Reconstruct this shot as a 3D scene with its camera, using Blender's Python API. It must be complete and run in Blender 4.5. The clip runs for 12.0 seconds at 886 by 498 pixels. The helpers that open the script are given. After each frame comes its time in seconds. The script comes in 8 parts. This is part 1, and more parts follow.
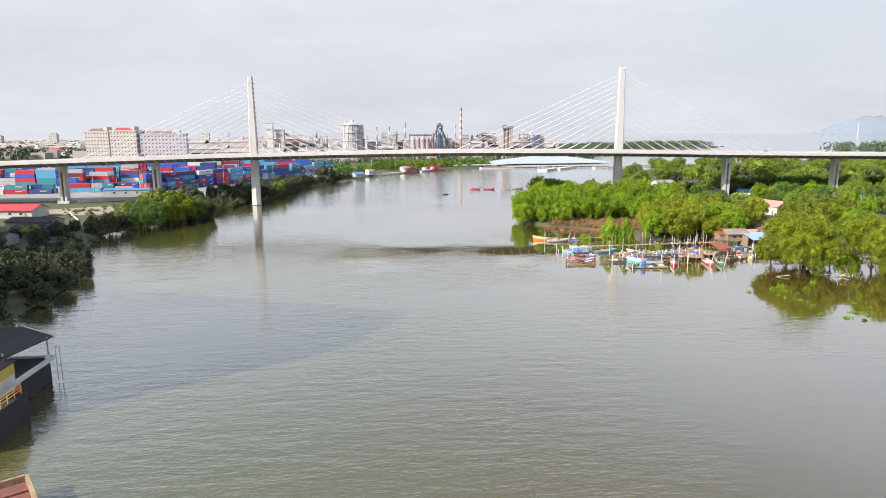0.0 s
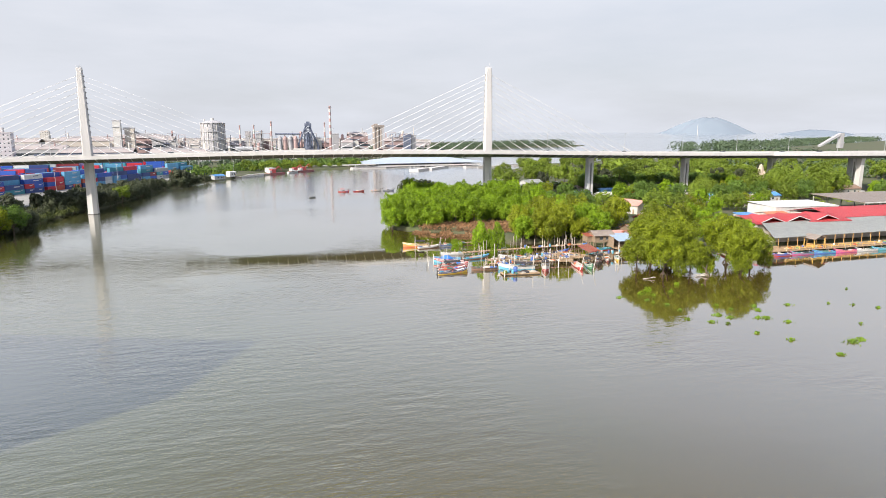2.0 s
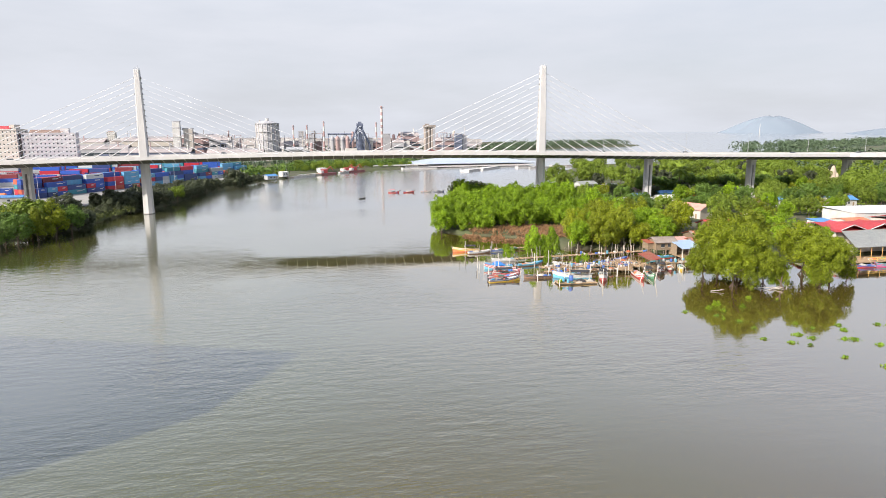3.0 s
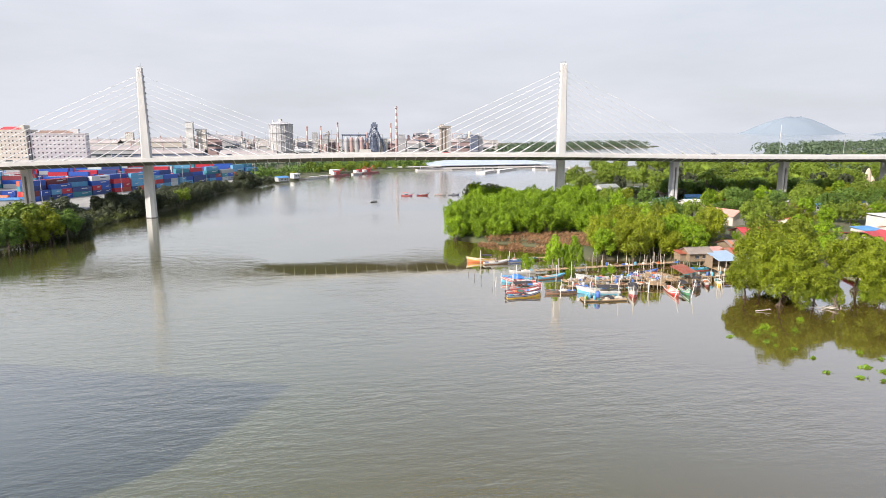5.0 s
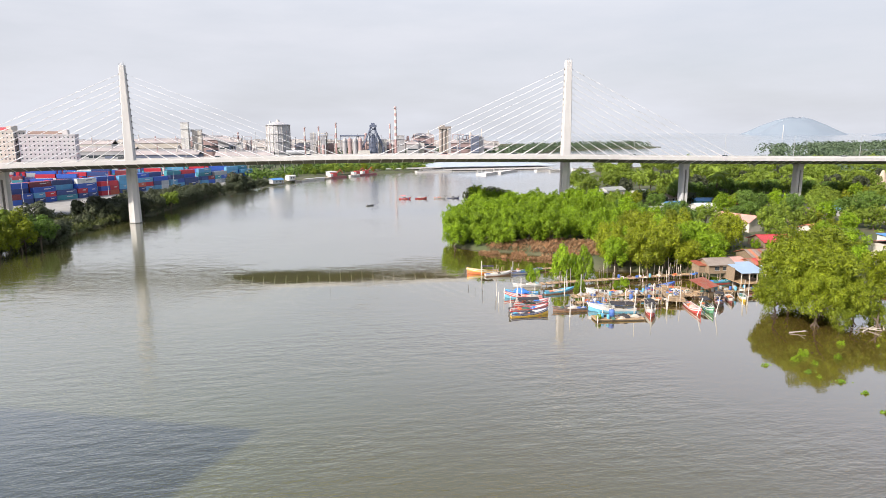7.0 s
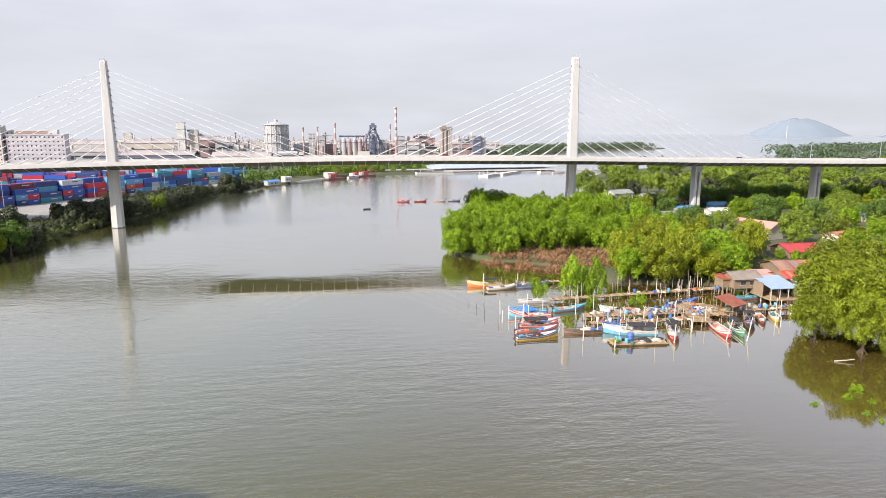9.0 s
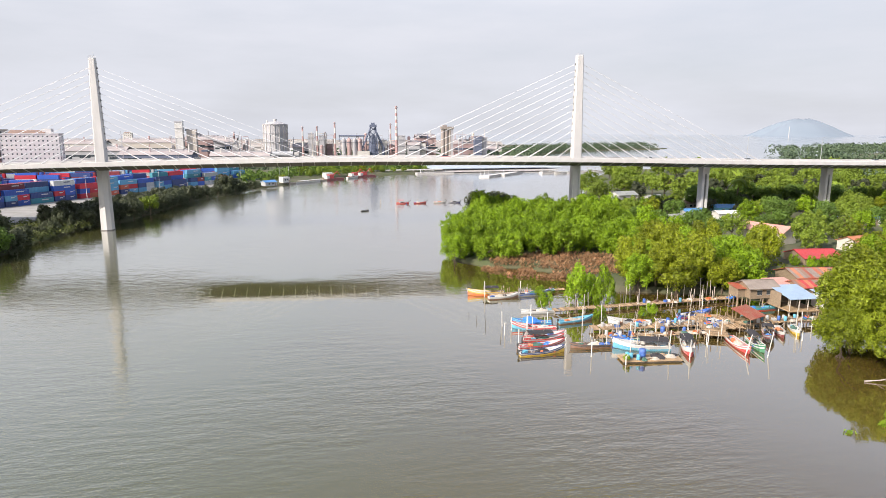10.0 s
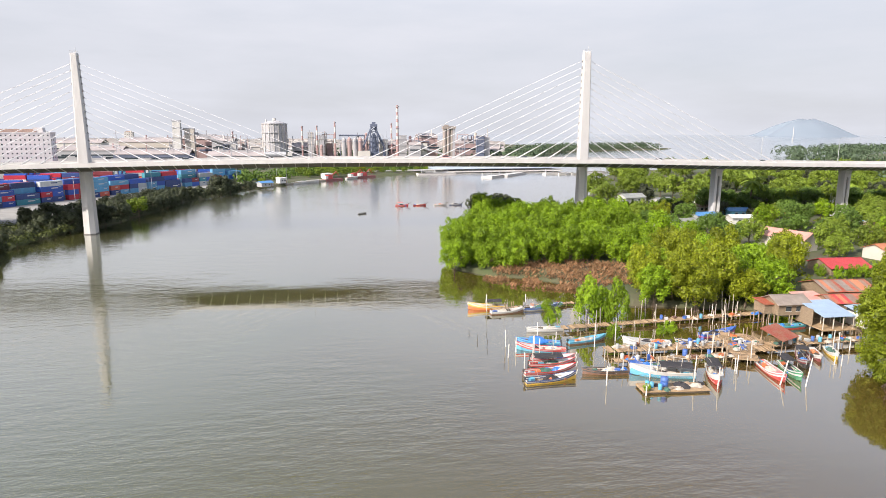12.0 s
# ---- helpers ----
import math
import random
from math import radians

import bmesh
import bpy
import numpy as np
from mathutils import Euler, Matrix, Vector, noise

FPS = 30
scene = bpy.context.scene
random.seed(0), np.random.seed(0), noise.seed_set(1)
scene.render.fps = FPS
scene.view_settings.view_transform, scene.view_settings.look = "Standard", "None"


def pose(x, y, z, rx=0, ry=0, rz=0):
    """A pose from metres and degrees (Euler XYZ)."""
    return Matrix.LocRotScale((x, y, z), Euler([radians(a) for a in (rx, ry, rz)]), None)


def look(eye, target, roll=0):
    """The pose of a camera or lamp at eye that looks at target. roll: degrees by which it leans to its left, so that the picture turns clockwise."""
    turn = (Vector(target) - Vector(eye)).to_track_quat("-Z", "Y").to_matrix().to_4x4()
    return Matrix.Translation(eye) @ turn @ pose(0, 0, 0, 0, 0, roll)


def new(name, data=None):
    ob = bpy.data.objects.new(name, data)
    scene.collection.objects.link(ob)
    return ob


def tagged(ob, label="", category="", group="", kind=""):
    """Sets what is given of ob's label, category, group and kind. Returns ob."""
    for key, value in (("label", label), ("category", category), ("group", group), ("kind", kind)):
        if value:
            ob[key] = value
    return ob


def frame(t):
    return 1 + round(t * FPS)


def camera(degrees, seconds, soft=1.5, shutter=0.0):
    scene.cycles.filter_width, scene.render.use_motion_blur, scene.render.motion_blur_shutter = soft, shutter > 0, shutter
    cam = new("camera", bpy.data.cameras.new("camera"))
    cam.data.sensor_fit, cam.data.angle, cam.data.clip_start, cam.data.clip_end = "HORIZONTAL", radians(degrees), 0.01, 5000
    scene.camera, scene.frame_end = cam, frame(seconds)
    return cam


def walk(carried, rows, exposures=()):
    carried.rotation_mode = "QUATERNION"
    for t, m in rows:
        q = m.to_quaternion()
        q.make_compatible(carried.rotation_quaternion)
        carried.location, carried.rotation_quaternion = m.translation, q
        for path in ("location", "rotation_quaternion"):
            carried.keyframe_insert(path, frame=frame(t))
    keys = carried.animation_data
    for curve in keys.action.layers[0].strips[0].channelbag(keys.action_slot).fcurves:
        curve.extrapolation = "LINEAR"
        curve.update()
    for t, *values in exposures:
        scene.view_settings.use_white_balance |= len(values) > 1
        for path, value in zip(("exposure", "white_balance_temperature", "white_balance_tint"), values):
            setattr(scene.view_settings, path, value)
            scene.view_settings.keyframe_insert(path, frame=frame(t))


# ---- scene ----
cam = camera(70.3, 12.0, soft=0.5)
PATH = [
    (0, (-29.466, -321.78, 35.627), (-29.283, -319.821, 35.265), -0.2),
    (0.5, (-27.925, -319.067, 35.77), (-27.745, -317.109, 35.406), -0.2),
    (1, (-26.404, -316.163, 36.044), (-26.106, -314.22, 35.678), -0.1),
    (1.5, (-25.316, -312.916, 36.251), (-24.786, -311.023, 35.885), 0.0),
    (2, (-24.371, -309.559, 36.445), (-23.806, -307.676, 36.078), -0.0),
    (2.5, (-23.508, -306.142, 36.643), (-22.943, -304.258, 36.276), -0.0),
    (3, (-22.677, -302.489, 36.774), (-22.265, -300.567, 36.406), -0.1),
    (3.2, (-22.33, -301.1, 36.78), (-21.966, -299.168, 36.414), -0.1),
    (4.8, (-19.5, -289.96, 36.7), (-19.136, -288.028, 36.335), -0.1),
    (5.5, (-18.387, -285.19, 36.657), (-18.023, -283.257, 36.292), -0.0),
    (6, (-17.612, -281.892, 36.682), (-17.249, -279.959, 36.318), -0.1),
    (6.5, (-16.777, -278.438, 36.714), (-16.414, -276.505, 36.35), -0.1),
    (7, (-15.883, -275.034, 36.713), (-15.521, -273.101, 36.35), -0.1),
    (9, (-12.45, -260.939, 36.583), (-12.093, -259.005, 36.222), -0.0),
    (9.5, (-11.552, -257.161, 36.658), (-11.196, -255.227, 36.296), 0.0),
    (10, (-10.531, -253.23, 36.706), (-10.177, -251.295, 36.344), 0.1),
    (10.5, (-9.61, -249.558, 36.742), (-9.257, -247.623, 36.38), 0.1),
    (11, (-8.843, -246.109, 36.791), (-8.492, -244.174, 36.428), 0.1),
    (11.5, (-8.193, -243.388, 36.803), (-7.843, -241.452, 36.441), 0.1),
    (12, (-7.568, -241.603, 36.734), (-7.221, -239.667, 36.371), 0.2),
]
walk(cam, [(t, look(eye, target, roll)) for t, eye, target, roll in PATH], exposures=[(0, 0.0, 6500, 11.5), (12, 0.0, 6560, 13.5)])

# ---- light ----
SUN_TO = Vector((-0.87, -0.48, 0.72)).normalized()
lamp = bpy.data.lights.new("sun", "SUN")
lamp.energy, lamp.angle, lamp.color = 6.0, radians(0.6), (1.0, 0.94, 0.84)
sun = new("sun", lamp)
sun.matrix_world = look(SUN_TO * 100, (0, 0, 0))

world = bpy.data.worlds.new("world")
scene.world = world
world.use_nodes = True
wn, wl = world.node_tree.nodes, world.node_tree.links
sky = wn.new("ShaderNodeTexSky")
sky.sky_type, sky.sun_disc = "NISHITA", False
sky.sun_elevation = math.asin(SUN_TO.z)
sky.sun_rotation = math.atan2(SUN_TO.x, SUN_TO.y)
sky.air_density, sky.dust_density, sky.ozone_density = 1.0, 3.0, 1.0
co = wn.new("ShaderNodeTexCoord")
stretch = wn.new("ShaderNodeMapping")
stretch.inputs["Scale"].default_value = (1.0, 1.0, 4.5)
wl.new(co.outputs["Generated"], stretch.inputs["Vector"])
cloud = wn.new("ShaderNodeTexNoise")
cloud.inputs["Scale"].default_value, cloud.inputs["Detail"].default_value, cloud.inputs["Roughness"].default_value = 2.6, 7.0, 0.55
wl.new(stretch.outputs["Vector"], cloud.inputs["Vector"])
ramp = wn.new("ShaderNodeMapRange")
ramp.inputs["From Min"].default_value, ramp.inputs["From Max"].default_value = 0.3, 0.62
ramp.inputs["To Min"].default_value, ramp.inputs["To Max"].default_value = 0.78, 1.0
wl.new(cloud.outputs["Fac"], ramp.inputs["Value"])
veil = wn.new("ShaderNodeMix")
veil.data_type = "RGBA"
veil.inputs["B"].default_value = (6.35, 6.65, 7.2, 1)
thin = wn.new("ShaderNodeMath")
thin.operation = "MULTIPLY"
wl.new(ramp.outputs["Result"], thin.inputs[0])
wl.new(thin.outputs[0], veil.inputs["Factor"])
wl.new(sky.outputs["Color"], veil.inputs["A"])
wn["Background"].inputs["Strength"].default_value = 0.12
# the cloud sheet is thinner and brighter overhead than at the horizon
height = wn.new("ShaderNodeSeparateXYZ")
wl.new(co.outputs["Generated"], height.inputs["Vector"])
gain = wn.new("ShaderNodeMapRange")
gain.interpolation_type = "SMOOTHSTEP"
gain.inputs["From Min"].default_value, gain.inputs["From Max"].default_value = 0.12, 0.5
gain.inputs["To Min"].default_value, gain.inputs["To Max"].default_value = 1.0, 1.72
wl.new(height.outputs["Z"], gain.inputs["Value"])
cover = wn.new("ShaderNodeMapRange")
cover.interpolation_type = "SMOOTHSTEP"
cover.inputs["From Min"].default_value, cover.inputs["From Max"].default_value = 0.16, 0.54
cover.inputs["To Min"].default_value, cover.inputs["To Max"].default_value = 1.0, 0.18
wl.new(height.outputs["Z"], cover.inputs["Value"])
wl.new(cover.outputs["Result"], thin.inputs[1])
lit = wn.new("ShaderNodeVectorMath")
lit.operation = "SCALE"
wl.new(veil.outputs["Result"], lit.inputs[0])
wl.new(gain.outputs["Result"], lit.inputs["Scale"])
wl.new(lit.outputs["Vector"], wn["Background"].inputs["Color"])

# ---- materials ----
MATS = {}


def material(name, color, second=None, scale=1.0, rough=0.7, metal=0.0, bump=0.0, bump_scale=8.0, vary=0.0, island=0.0, streak=1.0, alpha_glass=False):
    """A noise-mixed surface: color and second mixed by two noises at world scale; vary changes the brightness per object, island per piece."""
    if name in MATS:
        return MATS[name]
    m = bpy.data.materials.new(name)
    m.use_nodes = True
    n, l = m.node_tree.nodes, m.node_tree.links
    b = n["Principled BSDF"]
    b.inputs["Roughness"].default_value, b.inputs["Metallic"].default_value = rough, metal
    second = second or tuple(c * 0.72 for c in color)
    geo = n.new("ShaderNodeNewGeometry")
    mp = n.new("ShaderNodeMapping")
    mp.inputs["Scale"].default_value = (scale, scale, scale * streak)
    l.new(geo.outputs["Position"], mp.inputs["Vector"])
    n1 = n.new("ShaderNodeTexNoise")
    n1.inputs["Scale"].default_value, n1.inputs["Detail"].default_value, n1.inputs["Roughness"].default_value = 1.0, 6.0, 0.65
    l.new(mp.outputs["Vector"], n1.inputs["Vector"])
    r = n.new("ShaderNodeMapRange")
    r.inputs["From Min"].default_value, r.inputs["From Max"].default_value = 0.35, 0.68
    l.new(n1.outputs["Fac"], r.inputs["Value"])
    mix = n.new("ShaderNodeMix")
    mix.data_type = "RGBA"
    mix.inputs["A"].default_value, mix.inputs["B"].default_value = (*color, 1), (*second, 1)
    l.new(r.outputs["Result"], mix.inputs["Factor"])
    out = mix.outputs["Result"]
    for amount, source in ((vary, "Object"), (island, "Island")):
        if amount:
            if source == "Object":
                rnd = n.new("ShaderNodeObjectInfo").outputs["Random"]
            else:
                rnd = geo.outputs["Random Per Island"]
            mr = n.new("ShaderNodeMapRange")
            mr.inputs["To Min"].default_value, mr.inputs["To Max"].default_value = 1 - amount, 1 + amount
            l.new(rnd, mr.inputs["Value"])
            hs = n.new("ShaderNodeHueSaturation")
            l.new(mr.outputs["Result"], hs.inputs["Value"])
            l.new(out, hs.inputs["Color"])
            out = hs.outputs["Color"]
    l.new(out, b.inputs["Base Color"])
    if bump:
        n2 = n.new("ShaderNodeTexNoise")
        n2.inputs["Scale"].default_value, n2.inputs["Detail"].default_value = bump_scale, 5.0
        l.new(geo.outputs["Position"], n2.inputs["Vector"])
        bp = n.new("ShaderNodeBump")
        bp.inputs["Strength"].default_value, bp.inputs["Distance"].default_value = bump, 0.1
        l.new(n2.outputs["Fac"], bp.inputs["Height"])
        l.new(bp.outputs["Normal"], b.inputs["Normal"])
    MATS[name] = m
    return m


def foliage(name, color, second, vary=0.22, island=0.18, through_light=0.12):
    m = material(name, color, second, scale=0.25, rough=0.55, vary=vary, island=island)
    n, l = m.node_tree.nodes, m.node_tree.links
    b = n["Principled BSDF"]
    b.inputs["Specular IOR Level"].default_value = 0.25
    tr = n.new("ShaderNodeBsdfTranslucent")
    source = b.inputs["Base Color"].links[0].from_socket
    l.new(source, tr.inputs["Color"])
    mx = n.new("ShaderNodeMixShader")
    mx.inputs["Fac"].default_value = through_light
    l.new(b.outputs["BSDF"], mx.inputs[1])
    l.new(tr.outputs["BSDF"], mx.inputs[2])
    l.new(mx.outputs["Shader"], n["Material Output"].inputs["Surface"])
    return m


def corrugated(name, color, second, rust=0.0, period=0.25, across="X", rough=0.5, vary=0.1):
    """Sheet roofing: ribs as bump along one object axis, with stains."""
    if name in MATS:
        return MATS[name]
    m = material(name, color, second, scale=0.6, rough=rough, vary=vary, streak=1.0)
    n, l = m.node_tree.nodes, m.node_tree.links
    b = n["Principled BSDF"]
    tc = n.new("ShaderNodeTexCoord")
    wv = n.new("ShaderNodeTexWave")
    wv.bands_direction = across
    wv.inputs["Scale"].default_value = 0.314 / period
    l.new(tc.outputs["Object"], wv.inputs["Vector"])
    bp = n.new("ShaderNodeBump")
    bp.inputs["Strength"].default_value, bp.inputs["Distance"].default_value = 0.6, 0.06
    l.new(wv.outputs["Fac"], bp.inputs["Height"])
    l.new(bp.outputs["Normal"], b.inputs["Normal"])
    return m


def water_material():
    m = bpy.data.materials.new("river_water")
    m.use_nodes = True
    n, l = m.node_tree.nodes, m.node_tree.links
    b = n["Principled BSDF"]
    b.inputs["Roughness"].default_value, b.inputs["IOR"].default_value = 0.3, 1.33
    geo = n.new("ShaderNodeNewGeometry")
    sep = n.new("ShaderNodeSeparateXYZ")
    l.new(geo.outputs["Position"], sep.inputs["Vector"])

    def math_node(op, a, c, clamp=False):
        k = n.new("ShaderNodeMath")
        k.operation, k.use_clamp = op, clamp
        for i, v in enumerate((a, c)):
            if isinstance(v, (int, float)):
                k.inputs[i].default_value = v
            else:
                l.new(v, k.inputs[i])
        return k.outputs[0]

    silt = n.new("ShaderNodeTexNoise")
    silt.inputs["Scale"].default_value, silt.inputs["Detail"].default_value = 0.012, 5.0
    l.new(geo.outputs["Position"], silt.inputs["Vector"])
    c1 = n.new("ShaderNodeMix")
    c1.data_type = "RGBA"
    c1.inputs["A"].default_value, c1.inputs["B"].default_value = (0.092, 0.092, 0.032, 1), (0.096, 0.066, 0.017, 1)
    # brown mud is stirred up along the east shore, greener water runs along the west
    side = n.new("ShaderNodeMapRange")
    side.inputs["From Min"].default_value, side.inputs["From Max"].default_value = -50, 50
    l.new(math_node("ADD", sep.outputs["X"], math_node("MULTIPLY", math_node("SUBTRACT", silt.outputs["Fac"], 0.5), 160)), side.inputs["Value"])
    l.new(side.outputs["Result"], c1.inputs["Factor"])
    l.new(c1.outputs["Result"], b.inputs["Base Color"])
    # wind ripples, longer across the river's flow than along it, in calmer and rougher patches
    heights = []
    for sx, sy, turn in ((0.3, 0.8, 10), (1.1, 2.4, -14), (0.12, 0.33, 4)):
        mp = n.new("ShaderNodeMapping")
        mp.inputs["Scale"].default_value, mp.inputs["Rotation"].default_value = (sx, sy, 1), (0, 0, radians(turn))
        l.new(geo.outputs["Position"], mp.inputs["Vector"])
        nz = n.new("ShaderNodeTexNoise")
        nz.inputs["Scale"].default_value, nz.inputs["Detail"].default_value = 1.0, 3.0
        l.new(mp.outputs["Vector"], nz.inputs["Vector"])
        heights.append(nz.outputs["Fac"])
    total = math_node("ADD", math_node("MULTIPLY", heights[0], 0.7), math_node("ADD", math_node("MULTIPLY", heights[1], 0.36), math_node("MULTIPLY", heights[2], 1.1)))
    patch = n.new("ShaderNodeTexNoise")
    patch.inputs["Scale"].default_value, patch.inputs["Detail"].default_value = 0.02, 3.0
    l.new(geo.outputs["Position"], patch.inputs["Vector"])
    pr = n.new("ShaderNodeMapRange")
    pr.inputs["From Min"].default_value, pr.inputs["From Max"].default_value = 0.42, 0.60
    pr.inputs["To Min"].default_value, pr.inputs["To Max"].default_value = 0.1, 1.0
    # the west side of the river lies open to the breeze
    l.new(math_node("SUBTRACT", patch.outputs["Fac"], math_node("MULTIPLY", sep.outputs["X"], 0.0019)), pr.inputs["Value"])
    bp = n.new("ShaderNodeBump")
    bp.inputs["Distance"].default_value = WAVE
    # the reach beyond the landing is sheltered and smoother
    reach = n.new("ShaderNodeMapRange")
    reach.inputs["From Min"].default_value, reach.inputs["From Max"].default_value = -215, -120
    reach.inputs["To Min"].default_value, reach.inputs["To Max"].default_value = 0.9, 0.42
    l.new(sep.outputs["Y"], reach.inputs["Value"])
    l.new(math_node("MULTIPLY", pr.outputs["Result"], reach.outputs["Result"]), bp.inputs["Strength"])
    l.new(total, bp.inputs["Height"])
    l.new(bp.outputs["Normal"], b.inputs["Normal"])
    # the mirror of the surface, stronger the flatter one looks along it
    b.inputs["Specular IOR Level"].default_value = 0.0
    gloss = n.new("ShaderNodeBsdfGlossy")
    gloss.inputs["Color"].default_value = (0.97, 0.97, 0.97, 1)
    l.new(bp.outputs["Normal"], gloss.inputs["Normal"])
    ruffle = n.new("ShaderNodeMapRange")
    ruffle.inputs["From Min"].default_value, ruffle.inputs["From Max"].default_value = -110, 130
    ruffle.inputs["To Min"].default_value, ruffle.inputs["To Max"].default_value = 0.015, 0.16
    l.new(sep.outputs["Y"], ruffle.inputs["Value"])
    l.new(ruffle.outputs["Result"], gloss.inputs["Roughness"])
    weight = n.new("ShaderNodeLayerWeight")
    weight.inputs["Blend"].default_value = 0.5
    l.new(bp.outputs["Normal"], weight.inputs["Normal"])
    mirror = math_node("ADD", math_node("MULTIPLY", math_node("POWER", weight.outputs["Facing"], 2.25), 1.04), 0.0, True)
    both = n.new("ShaderNodeMixShader")
    l.new(mirror, both.inputs["Fac"])
    l.new(b.outputs["BSDF"], both.inputs[1])
    l.new(gloss.outputs["BSDF"], both.inputs[2])
    l.new(both.outputs["Shader"], n["Material Output"].inputs["Surface"])
    return m


WAVE = 0.125
WATER = water_material()
CONCRETE = material("pale_concrete", (0.61, 0.595, 0.58), (0.53, 0.515, 0.50), scale=0.35, rough=0.8, bump=0.15, streak=0.25)
# pale concrete darkened: underside shade put into the colour, stained bases share it
SHADE_STAIN_CONCRETE = material("shade_stain_concrete", (0.20, 0.19, 0.18), (0.15, 0.145, 0.14), scale=0.3, rough=0.9)
ASPHALT = material("asphalt", (0.10, 0.10, 0.10), (0.14, 0.135, 0.13), scale=0.4, rough=0.9)
CABLE = material("white_cable_sheath", (0.78, 0.78, 0.78), (0.72, 0.72, 0.73), rough=0.45)
STEEL = material("galvanised_steel", (0.55, 0.56, 0.57), (0.42, 0.43, 0.44), rough=0.5, metal=0.3)
EARTH = material("bank_earth", (0.105, 0.095, 0.06), (0.07, 0.10, 0.035), scale=0.08, rough=0.95, bump=0.4, bump_scale=1.2)
SEA_MUD = material("mud", (0.14, 0.10, 0.065), (0.09, 0.075, 0.05), scale=0.3, rough=0.75, bump=0.5, bump_scale=2)
YARD = material("yard_paving", (0.34, 0.33, 0.31), (0.25, 0.24, 0.22), scale=0.15, rough=0.9)
SANDY = material("sandy_ground", (0.36, 0.31, 0.25), (0.25, 0.22, 0.17), scale=0.2, rough=0.95)
TRUNK = material("tree_bark", (0.16, 0.12, 0.085), (0.09, 0.07, 0.05), scale=2, rough=0.95, bump=0.5)
GREEN_MANGROVE = foliage("mangrove_leaves", (0.20, 0.315, 0.010), (0.13, 0.215, 0.008), island=0.35)
GREEN_OLIVE = foliage("olive_leaves", (0.215, 0.250, 0.010), (0.135, 0.168, 0.008), island=0.35)
# dark leaves, with the shade of the river-facing side put into their colour
GREEN_SHADE_DARK = foliage("shade_dark_leaves", (0.078, 0.092, 0.046), (0.056, 0.066, 0.038))
GREEN_RAIN = foliage("raintree_leaves", (0.185, 0.255, 0.025), (0.13, 0.19, 0.022))
GREEN_SCRUB = foliage("scrub_leaves", (0.115, 0.135, 0.035), (0.075, 0.09, 0.028))
GREEN_GROVE = foliage("grove_leaves", (0.12, 0.20, 0.03), (0.085, 0.145, 0.024))
GREEN_BIG = foliage("big_mangrove_leaves", (0.195, 0.240, 0.010), (0.115, 0.150, 0.008), island=0.35)
GREEN_WEED = foliage("hyacinth_leaves", (0.16, 0.27, 0.02), (0.11, 0.20, 0.02))
# far leaves greyed and paled: distance haze put into the colour
GREEN_HAZED = foliage("hazed_wood_leaves", (0.105, 0.15, 0.085), (0.075, 0.115, 0.062), vary=0.05)
BRUSH = foliage("dead_brush", (0.34, 0.18, 0.09), (0.22, 0.135, 0.07), vary=0.1, island=0.4, through_light=0.1)
WOOD = material("weathered_wood", (0.36, 0.27, 0.18), (0.22, 0.165, 0.115), scale=1.2, rough=0.9, vary=0.15)
WOOD_PALE = material("bleached_wood", (0.55, 0.50, 0.43), (0.40, 0.36, 0.30), scale=1.0, rough=0.85, vary=0.15)
WOOD_DARK = material("wet_dark_wood", (0.10, 0.08, 0.06), (0.06, 0.05, 0.04), scale=1.0, rough=0.8)
DARK = material("dark_interior", (0.03, 0.03, 0.03), (0.02, 0.02, 0.02), rough=0.9)
WINDOW = material("window_glass", (0.06, 0.075, 0.085), (0.04, 0.05, 0.06), rough=0.15)
WHITE = material("white_paint", (0.62, 0.61, 0.59), (0.50, 0.49, 0.46), scale=0.3, rough=0.6, vary=0.06)
CREAM = material("cream_render", (0.58, 0.54, 0.48), (0.49, 0.45, 0.40), scale=0.2, rough=0.8)
TARP_BLUE = material("blue_tarpaulin", (0.03, 0.16, 0.55), (0.05, 0.22, 0.62), scale=1.5, rough=0.5)
TARP_DARK = material("black_net", (0.025, 0.025, 0.03), (0.05, 0.045, 0.045), scale=2, rough=0.8)
PAINTS = {
    "white": (0.64, 0.64, 0.63), "red": (0.55, 0.03, 0.025), "blue": (0.03, 0.13, 0.48), "cyan": (0.10, 0.42, 0.60), "yellow": (0.75, 0.48, 0.03),
    "green": (0.03, 0.28, 0.12), "orange": (0.75, 0.17, 0.03), "teal": (0.04, 0.32, 0.36), "pink": (0.75, 0.22, 0.22), "maroon": (0.22, 0.03, 0.03),
    "grey": (0.42, 0.43, 0.43), "navy": (0.025, 0.05, 0.17), "brown": (0.22, 0.10, 0.05), "black": (0.03, 0.03, 0.03), "magenta": (0.55, 0.06, 0.25),
}


def paint(key):
    c = PAINTS[key]
    return material(key + "_paint", c, tuple(v * 0.55 + 0.10 for v in c), scale=1.3, rough=0.5)


